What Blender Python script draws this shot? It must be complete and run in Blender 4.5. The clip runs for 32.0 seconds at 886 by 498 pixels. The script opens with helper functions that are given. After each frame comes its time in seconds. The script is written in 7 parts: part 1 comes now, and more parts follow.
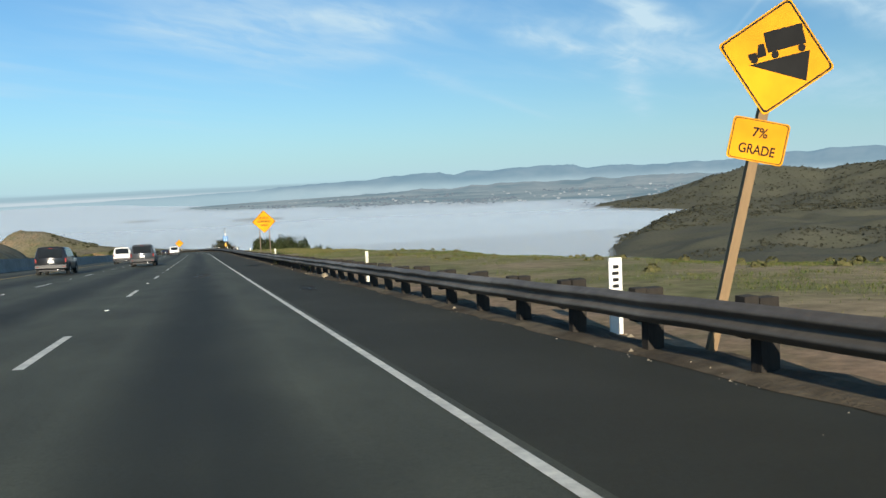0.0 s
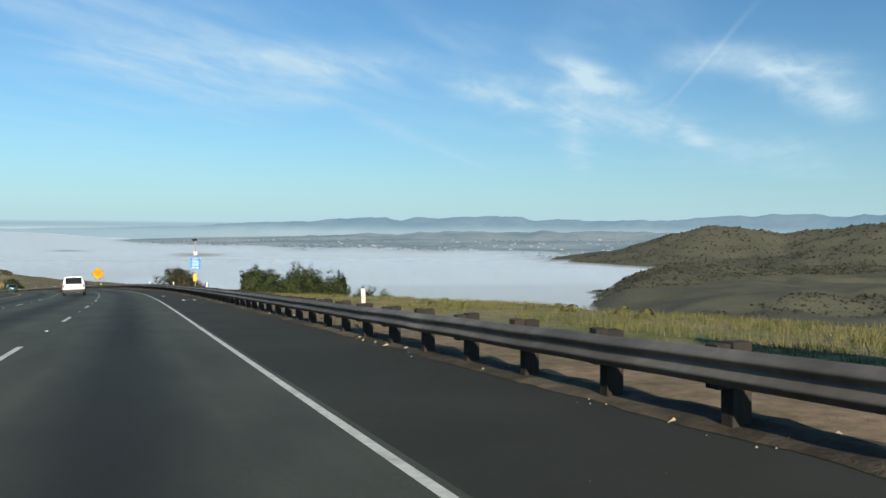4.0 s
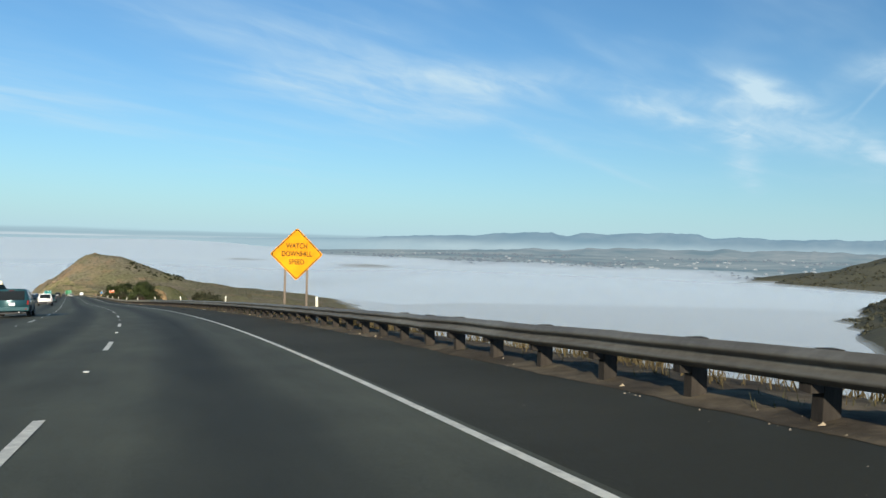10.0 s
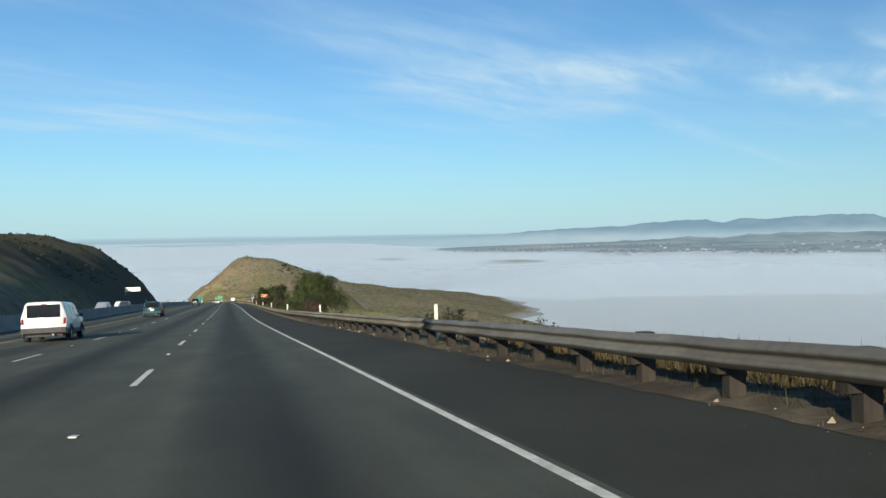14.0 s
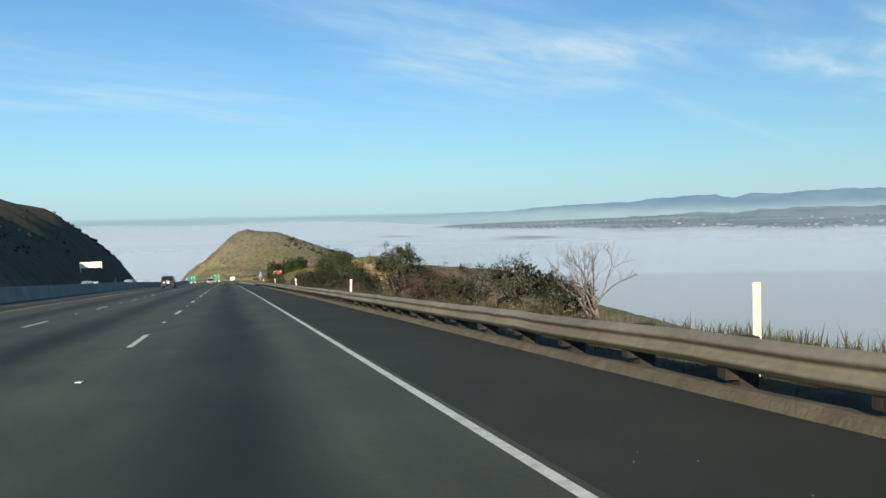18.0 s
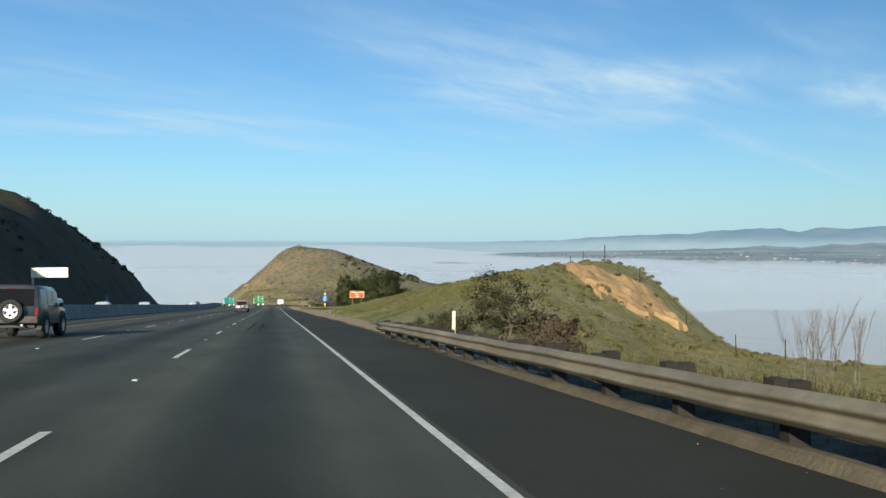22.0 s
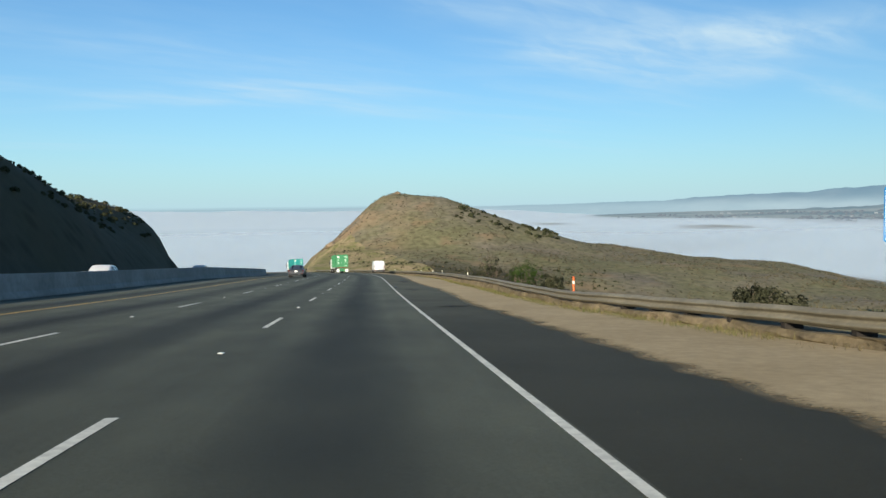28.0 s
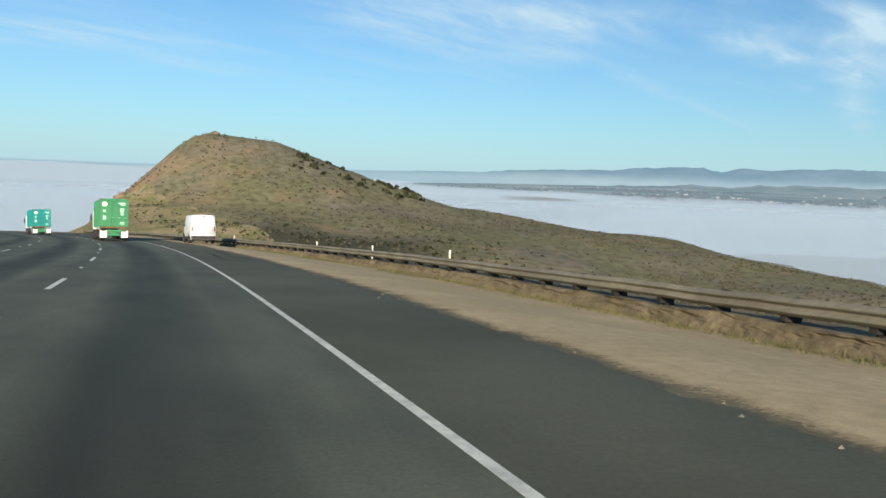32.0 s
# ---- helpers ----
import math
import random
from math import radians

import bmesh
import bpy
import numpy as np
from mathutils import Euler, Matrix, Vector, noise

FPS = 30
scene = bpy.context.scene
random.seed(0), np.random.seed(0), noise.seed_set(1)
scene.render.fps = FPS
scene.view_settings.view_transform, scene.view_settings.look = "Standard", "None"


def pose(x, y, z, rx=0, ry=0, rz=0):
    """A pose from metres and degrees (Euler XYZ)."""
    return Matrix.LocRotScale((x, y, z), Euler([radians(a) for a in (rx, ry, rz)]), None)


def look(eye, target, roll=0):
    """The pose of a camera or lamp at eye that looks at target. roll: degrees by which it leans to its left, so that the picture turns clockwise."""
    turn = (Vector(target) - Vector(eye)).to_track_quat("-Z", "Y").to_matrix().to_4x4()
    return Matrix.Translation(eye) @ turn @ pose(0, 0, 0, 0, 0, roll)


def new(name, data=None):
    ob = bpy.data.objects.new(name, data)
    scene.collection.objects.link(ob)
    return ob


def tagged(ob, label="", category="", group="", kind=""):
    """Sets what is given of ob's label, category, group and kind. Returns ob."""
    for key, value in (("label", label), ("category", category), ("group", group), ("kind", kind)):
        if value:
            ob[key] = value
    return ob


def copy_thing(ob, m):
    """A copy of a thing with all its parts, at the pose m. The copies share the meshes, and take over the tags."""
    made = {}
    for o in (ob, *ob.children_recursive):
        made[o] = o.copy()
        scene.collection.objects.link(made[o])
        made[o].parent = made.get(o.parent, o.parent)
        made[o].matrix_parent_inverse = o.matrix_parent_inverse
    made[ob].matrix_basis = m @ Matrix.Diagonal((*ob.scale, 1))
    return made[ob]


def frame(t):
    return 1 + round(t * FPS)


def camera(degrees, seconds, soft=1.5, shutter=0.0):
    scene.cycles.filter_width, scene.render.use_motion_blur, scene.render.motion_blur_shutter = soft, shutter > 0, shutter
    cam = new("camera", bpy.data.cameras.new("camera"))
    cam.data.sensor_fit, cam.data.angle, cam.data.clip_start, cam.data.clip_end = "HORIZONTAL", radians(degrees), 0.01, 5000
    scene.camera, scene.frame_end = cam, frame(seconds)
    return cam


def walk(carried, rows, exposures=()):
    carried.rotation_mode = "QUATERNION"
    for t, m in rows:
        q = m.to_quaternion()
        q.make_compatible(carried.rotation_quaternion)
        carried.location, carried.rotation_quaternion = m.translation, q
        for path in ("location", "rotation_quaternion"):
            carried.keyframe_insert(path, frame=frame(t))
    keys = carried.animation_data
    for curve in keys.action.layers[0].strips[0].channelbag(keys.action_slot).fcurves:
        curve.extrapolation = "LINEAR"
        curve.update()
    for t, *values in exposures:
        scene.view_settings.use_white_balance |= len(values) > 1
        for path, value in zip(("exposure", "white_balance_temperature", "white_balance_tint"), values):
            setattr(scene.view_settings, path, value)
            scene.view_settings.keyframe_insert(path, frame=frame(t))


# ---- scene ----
EXPOSURES = [(0, 0.62), (15, 0.62), (16.6, 0.76), (17.4, 0.7), (18.5, 0.62), (26, 0.62), (29, 0.66), (32, 0.64)]
cam = camera(56.89, 32.0)
WAY = [  # seconds, x, y, z, yaw, pitch, roll
    (0, -1.81, 0.00, 1.37, -16.82, -4.87, 2.62),
    (0.5, -1.83, 11.62, 0.57, -17.63, -3.64, 1.43),
    (1, -1.85, 23.18, -0.21, -20.57, -4.63, 0.25),
    (1.5, -1.76, 34.86, -1.01, -21.99, -4.15, -0.31),
    (2, -1.68, 46.86, -1.82, -22.62, -4.04, -0.88),
    (2.5, -1.73, 59.34, -2.65, -22.70, -3.52, -0.79),
    (3, -1.77, 72.16, -3.51, -22.39, -2.92, -0.69),
    (3.5, -1.81, 85.05, -4.36, -21.73, -2.24, -0.60),
    (4, -1.85, 97.76, -5.21, -20.92, -1.59, -0.51),
    (4.5, -1.88, 110.26, -6.03, -20.17, -1.07, -0.41),
    (5, -1.92, 122.69, -6.85, -19.53, -0.69, -0.32),
    (5.5, -2.11, 134.96, -7.65, -18.61, -1.58, -0.49),
    (6, -2.34, 147.03, -8.45, -18.28, -2.15, -0.66),
    (6.5, -2.63, 158.85, -9.23, -19.15, -1.69, -0.96),
    (7, -3.00, 170.45, -9.99, -19.01, -1.53, -1.26),
    (7.5, -3.27, 181.91, -10.75, -18.26, -0.82, -1.20),
    (8, -3.71, 193.28, -11.50, -17.25, -0.19, -1.14),
    (8.5, -4.36, 204.53, -12.25, -16.08, -0.11, -1.38),
    (9, -5.23, 215.63, -12.99, -13.25, 0.17, -1.62),
    (9.5, -6.42, 226.69, -13.75, -11.27, -0.28, -1.58),
    (10, -7.85, 237.82, -14.53, -9.94, -0.63, -1.55),
    (10.5, -9.55, 249.05, -15.32, -8.84, -1.76, -1.11),
    (11, -11.50, 260.31, -16.13, -8.28, -1.43, -0.67),
    (11.5, -13.62, 271.62, -16.96, -7.49, -0.90, -1.09),
    (12, -15.95, 282.97, -17.80, -7.32, -0.56, -1.51),
    (12.5, -18.32, 294.39, -18.65, -6.43, -0.35, -0.73),
    (13, -20.86, 305.84, -19.51, -3.69, -0.09, 0.05),
    (13.5, -23.61, 317.35, -20.40, -2.25, -0.28, 0.50),
    (14, -26.48, 328.99, -21.30, -0.25, -0.90, 0.96),
    (14.5, -29.54, 340.76, -22.23, 1.71, -0.72, 1.07),
    (15, -32.66, 352.65, -23.19, 2.43, -1.16, 1.18),
    (15.5, -35.82, 364.66, -24.15, 2.04, -2.15, 1.29),
    (16, -38.99, 376.74, -25.10, 1.15, -3.23, 1.40),
    (16.5, -42.17, 388.93, -26.04, 0.41, -3.94, 1.51),
    (17, -45.36, 401.24, -26.97, -0.07, -4.21, 1.62),
    (17.5, -48.42, 413.61, -27.88, -0.52, -3.05, 1.47),
    (18, -51.45, 425.94, -28.76, -0.36, -2.39, 1.32),
    (18.5, -54.55, 438.21, -29.62, -0.19, -2.83, 1.37),
    (19, -57.65, 450.47, -30.48, 0.11, -2.74, 1.43),
    (19.5, -60.79, 462.67, -31.34, 0.36, -3.13, 1.15),
    (20, -63.91, 474.77, -32.20, 1.56, -1.42, 0.87),
    (20.5, -66.99, 486.76, -33.05, 2.77, -1.95, 0.70),
    (21, -70.06, 498.66, -33.90, 3.75, -3.06, 0.53),
    (21.5, -73.13, 510.50, -34.75, 4.15, -3.37, 0.21),
    (22, -76.21, 522.35, -35.59, 2.89, -0.37, -0.11),
    (22.5, -79.29, 534.17, -36.45, 2.73, 0.37, -0.48),
    (23, -82.36, 545.97, -37.30, 2.96, -1.29, -0.85),
    (23.5, -85.45, 557.77, -38.17, 3.49, -1.88, -0.72),
    (24, -88.55, 569.61, -39.04, 3.89, -2.80, -0.59),
    (24.5, -91.65, 581.53, -39.92, 4.49, -2.97, 0.14),
    (25, -94.75, 593.48, -40.82, 6.33, -1.34, 0.88),
    (25.5, -97.90, 605.45, -41.71, 7.40, -1.63, 0.76),
    (26, -101.04, 617.41, -42.61, 7.58, -2.48, 0.64),
    (26.5, -104.20, 629.55, -43.51, 7.39, -2.98, 0.65),
    (27, -107.39, 641.81, -44.43, 7.90, -3.10, 0.61),
    (27.5, -110.52, 653.85, -45.34, 8.89, -2.91, 0.53),
    (28, -113.51, 665.33, -46.20, 9.13, -2.82, 0.53),
    (28.5, -116.27, 675.91, -46.99, 7.35, -3.20, 0.67),
    (29, -118.85, 685.87, -47.73, 3.34, -4.12, 0.99),
    (29.5, -121.46, 695.73, -48.45, -0.38, -4.37, 0.41),
    (30, -124.17, 706.03, -49.19, -3.38, -4.87, -0.17),
    (30.5, -126.93, 716.99, -49.97, -6.93, -4.38, -0.82),
    (31, -129.76, 728.28, -50.77, -9.23, -4.80, -1.47),
    (31.5, -132.74, 739.67, -51.56, -6.82, -4.41, -1.85),
    (32, -135.74, 750.97, -52.35, -3.81, -4.98, -2.23),
]
walk(cam, [(t, pose(x, y, z, 90 + pitch, roll, yaw)) for t, x, y, z, yaw, pitch, roll in WAY], EXPOSURES)

# the road's line: bend (1/km) every 40 m, grade every 80 m and bank every 40 m (percent)
BEND = [-0.02, -0.02, -0.03, 0.04, 0.01, -0.72, -1.7, -1.94, -1.47, -0.66, 0.03, 0.17, -0.06, -0.05, -0.01, -0.02, 0.04, 0.06, -0.09, 0.27, -0.39, -1.69, -1.71, -1.62, -1.56, -1.53]
GRADE = [-7.01, -6.67, -6.48, -6.55, -7.28, -7.84, -6.82, -6.93, -7.23, -7.26, -6.74, -7.05, -7.03, -7.02]
BANK = [-4.16, -4.32, -3.22, -1.8, 0.09, 1.32, 2.12, 2.72, 2.28, 1.47, 0.98, 0.46, -0.19, -0.78, -0.93, -1.32, -1.35, -1.24, -0.95, -1.01, -2.38, -1.1, -0.78, -0.58, -0.46, -0.4]

# ---- world and sun ----
SUN_AZ, SUN_EL = 192.0, 19.0  # degrees, clockwise from +y, and above the horizon


def build_world():
    w = bpy.data.worlds.new("sky")
    scene.world = w
    w.use_nodes = True
    nt = w.node_tree
    nt.nodes.clear()
    N, Lk = nt.nodes.new, nt.links.new
    out, bg = N("ShaderNodeOutputWorld"), N("ShaderNodeBackground")
    sky = N("ShaderNodeTexSky")
    sky.sky_type, sky.sun_disc = "NISHITA", False
    sky.sun_elevation, sky.sun_rotation = radians(SUN_EL), radians(-SUN_AZ)
    sky.altitude, sky.air_density, sky.dust_density, sky.ozone_density = 150, 1.0, 0.35, 2.2
    bg.inputs["Strength"].default_value = 0.065
    co = N("ShaderNodeTexCoord")
    sep = N("ShaderNodeSeparateXYZ")
    Lk(co.outputs["Generated"], sep.inputs[0])

    def m(op, a, b=None, c=None, clamp=False):
        n = N("ShaderNodeMath")
        n.operation, n.use_clamp = op, clamp
        for i, v in enumerate((a, b, c)):
            if v is None:
                continue
            if isinstance(v, (int, float)):
                n.inputs[i].default_value = v
            else:
                Lk(v, n.inputs[i])
        return n.outputs[0]

    up = m("ADD", m("MAXIMUM", sep.outputs[2], 0.0), 0.06)
    u, v = m("DIVIDE", sep.outputs[0], up), m("DIVIDE", sep.outputs[1], up)
    flat = N("ShaderNodeCombineXYZ")
    Lk(u, flat.inputs[0])
    Lk(v, flat.inputs[1])

    def streaks(rot, sx, sy, scale, detail, dist, lo, hi, seed):
        mp = N("ShaderNodeMapping")
        mp.vector_type = "TEXTURE"
        mp.inputs["Rotation"].default_value[2] = radians(rot)
        mp.inputs["Scale"].default_value = (sx, sy, 1)
        mp.inputs["Location"].default_value = (seed, seed * 0.37, 0)
        Lk(flat.outputs[0], mp.inputs[0])
        no = N("ShaderNodeTexNoise")
        no.inputs["Scale"].default_value, no.inputs["Detail"].default_value = scale, detail
        no.inputs["Roughness"].default_value, no.inputs["Distortion"].default_value = 0.55, dist
        Lk(mp.outputs[0], no.inputs["Vector"])
        r = N("ShaderNodeMapRange")
        r.interpolation_type = "SMOOTHSTEP"
        r.inputs["From Min"].default_value, r.inputs["From Max"].default_value = lo, hi
        Lk(no.outputs[0], r.inputs[0])
        return r.outputs[0]

    warp = N("ShaderNodeTexNoise")
    warp.inputs["Scale"].default_value, warp.inputs["Detail"].default_value = 1.6, 5
    Lk(flat.outputs[0], warp.inputs["Vector"])
    wsep = N("ShaderNodeSeparateXYZ")
    Lk(warp.outputs["Color"], wsep.inputs[0])

    def band(theta, off, wide, a0, a1, strength, bend):
        """A streak of cirrus on the flat cloud layer: heading, offset, half width and its two ends."""
        c, s_ = math.cos(radians(theta)), math.sin(radians(theta))
        wu = m("ADD", u, m("MULTIPLY", m("SUBTRACT", wsep.outputs[0], 0.5), bend))
        wv = m("ADD", v, m("MULTIPLY", m("SUBTRACT", wsep.outputs[1], 0.5), bend))
        n = m("SUBTRACT", m("ADD", m("MULTIPLY", wu, -s_), m("MULTIPLY", wv, c)), off)
        al = m("ADD", m("MULTIPLY", wu, c), m("MULTIPLY", wv, s_))
        mid, half = (a0 + a1) / 2, (a1 - a0) / 2
        q = m("ADD", m("POWER", m("ABSOLUTE", m("DIVIDE", n, wide * 1.3)), 2.0), m("POWER", m("ABSOLUTE", m("DIVIDE", m("SUBTRACT", al, mid), half)), 4.0))
        return m("MULTIPLY", m("POWER", 2.718, m("MULTIPLY", q, -1.0)), strength)

    total = None
    # heading, offset, half width, start, end, strength, waviness
    main_streaks = ((32, 2.78, 0.24, 0.7, 3.3, 0.52, 0.55), (44, 2.76, 0.16, 2.1, 3.95, 0.6, 0.5), (33, 4.8, 0.3, 0.5, 2.0, 0.35, 0.7), (37, 2.17, 0.15, 2.9, 4.5, 0.5, 0.5), (24, 3.12, 0.22, 0.9, 2.6, 0.5, 0.6), (39, 3.18, 0.22, 2.1, 3.8, 0.5, 0.6), (36, 4.93, 0.36, 0.8, 2.5, 0.35, 0.8), (66, 3.52, 0.45, 1.9, 3.9, 0.3, 0.9), (36, 3.9, 0.3, -1.5, 2.2, 0.35, 0.9), (36, 2.9, 0.3, -2.5, 1.0, 0.4, 0.9))
    short_streaks = ((59, 0.1, 0.09, 3.8, 8.4, 0.55, 0.35), (38, 1.5, 0.1, 3.45, 4.5, 0.75, 0.35), (29, 2.47, 0.22, 3.9, 5.9, 0.45, 0.5), (36, 1.32, 0.32, 5.8, 9.0, 0.5, 0.5), (33, 0.94, 0.13, 3.9, 5.5, 0.75, 0.4), (11, 2.45, 0.18, 2.75, 3.5, 0.65, 0.4), (42, 1.06, 0.13, 5.4, 7.6, 0.5, 0.4), (44, 1.67, 0.12, 3.8, 4.85, 0.65, 0.4), (53, 1.89, 0.09, 4.6, 5.8, 0.55, 0.3), (27, 2.5, 0.1, 3.2, 3.8, 0.5, 0.4), (20, 3.41, 0.26, 1.4, 2.5, 0.6, 0.5), (37, 3.38, 0.28, 2.1, 3.8, 0.4, 0.5), (42, 1.08, 0.15, 4.0, 5.3, 0.6, 0.4), (53, 2.49, 0.08, 2.99, 3.67, 0.4, 0.4), (31, 5.31, 0.15, -0.28, 0.66, 0.4, 0.4))
    # the feathered plume and its neighbours over the far hills
    patches = ((58.3, 0.16, 0.082, 4.77, 8.4, 1.1, 0.22), (49.7, 0.72, 0.066, 3.68, 4.37, 0.9, 0.22), (30.8, 2.01, 0.065, 3.73, 4.18, 0.8, 0.22), (26.4, 2.73, 0.189, 3.89, 5.08, 0.9, 0.22), (39.3, 0.91, 0.266, 6.22, 8.75, 0.9, 0.22), (33.5, 0.86, 0.106, 3.95, 5.24, 0.9, 0.22), (16.7, 2.16, 0.157, 3.03, 3.7, 0.7, 0.22), (43.1, 0.93, 0.072, 5.41, 6.37, 0.8, 0.22), (35.3, 2.17, 0.321, 6.45, 8.1, 0.5, 0.22), (43.6, 1.72, 0.127, 3.88, 4.66, 0.8, 0.22))
    for args in main_streaks + short_streaks + patches:
        one = band(*args[:5], args[5] * (1.25 if args in short_streaks else 0.8), args[6])
        total = one if total is None else m("ADD", total, one)
    fine = streaks(40, 3.2, 1.0, 3.4, 8.0, 0.5, 0.3, 0.75, 3.1)
    ribs = streaks(62, 2.6, 1.0, 5.0, 6.0, 0.9, 0.36, 0.7, 8.4)
    veil = streaks(36, 3.0, 1.0, 0.9, 4.0, 0.5, 0.46, 0.78, 5.7)
    trail = m("ADD", band(63.5, -0.82, 0.01, 3.1, 4.85, 0.24, 0.015), band(49, 2.26, 0.05, 5.8, 7.6, 0.45, 0.06))
    cover = m("ADD", m("MULTIPLY", m("MULTIPLY", total, 0.6), m("ADD", m("MULTIPLY", m("ADD", fine, m("MULTIPLY", ribs, 0.5)), 0.85), 0.28)), m("ADD", m("MULTIPLY", veil, m("ADD", m("MULTIPLY", fine, 0.55), 0.12)), trail))
    fade = N("ShaderNodeMapRange")
    fade.inputs["From Min"].default_value, fade.inputs["From Max"].default_value = 0.03, 0.12
    Lk(sep.outputs[2], fade.inputs[0])
    amount = m("MULTIPLY", m("MULTIPLY", cover, fade.outputs[0]), 0.72, clamp=True)
    mix = N("ShaderNodeMix")
    mix.data_type = "RGBA"
    Lk(amount, mix.inputs[0])
    tint = N("ShaderNodeMix")
    tint.data_type, tint.blend_type = "RGBA", "MULTIPLY"
    tint.inputs[0].default_value = 1.0
    tint.inputs[7].default_value = (0.575, 0.97, 1.22, 1)
    Lk(sky.outputs[0], tint.inputs[6])
    haze = N("ShaderNodeMix")
    haze.data_type = "RGBA"
    Lk(m("MULTIPLY", m("POWER", 2.718, m("MULTIPLY", m("MAXIMUM", sep.outputs[2], 0.0), -11.0)), 0.85), haze.inputs[0])
    Lk(tint.outputs[2], haze.inputs[6])
    haze.inputs[7].default_value = (4.85, 7.0, 8.1, 1)
    # beyond the land: a thin blue-grey streak of distance on the horizon, and fog below it
    wisp, wispm = N("ShaderNodeTexNoise"), N("ShaderNodeMapping")
    wispm.inputs["Scale"].default_value = (9.0, 9.0, 420.0)
    wisp.inputs["Scale"].default_value, wisp.inputs["Detail"].default_value = 1.0, 5
    Lk(co.outputs["Generated"], wispm.inputs[0])
    Lk(wispm.outputs[0], wisp.inputs["Vector"])
    el = m("ADD", sep.outputs[2], m("MULTIPLY", m("SUBTRACT", wisp.outputs[0], 0.5), 0.006))

    def level(lo, hi):
        r = N("ShaderNodeMapRange")
        r.interpolation_type = "SMOOTHSTEP"
        r.inputs["From Min"].default_value, r.inputs["From Max"].default_value = lo, hi
        Lk(el, r.inputs[0])
        return r.outputs[0]

    def over(base, fac, col):
        x = N("ShaderNodeMix")
        x.data_type = "RGBA"
        Lk(fac, x.inputs[0])
        Lk(base, x.inputs[6])
        x.inputs[7].default_value = (*col, 1)
        return x.outputs[2]

    ground_haze = over(haze.outputs[2], m("MULTIPLY", m("SUBTRACT", 1.0, level(-0.001, 0.005)), 0.85), (3.3, 4.75, 5.5))
    ground_haze = over(ground_haze, m("SUBTRACT", 1.0, level(-0.0065, -0.0015)), (5.7, 6.8, 7.4))
    Lk(ground_haze, mix.inputs[6])
    mix.inputs[7].default_value = (5.7, 7.6, 8.8, 1)
    Lk(mix.outputs[2], bg.inputs["Color"])
    Lk(bg.outputs[0], out.inputs[0])


build_world()
sun_data = bpy.data.lights.new("sun", "SUN")
sun_data.energy, sun_data.angle, sun_data.color = 5.0, radians(0.5), (1.0, 0.9, 0.73)
sun = new("sun", sun_data)
a, b = radians(SUN_AZ), radians(SUN_EL)
sun.matrix_world = look((60 * math.sin(a) * math.cos(b), 60 * math.cos(a) * math.cos(b), 60 * math.sin(b)), (0, 0, 0))

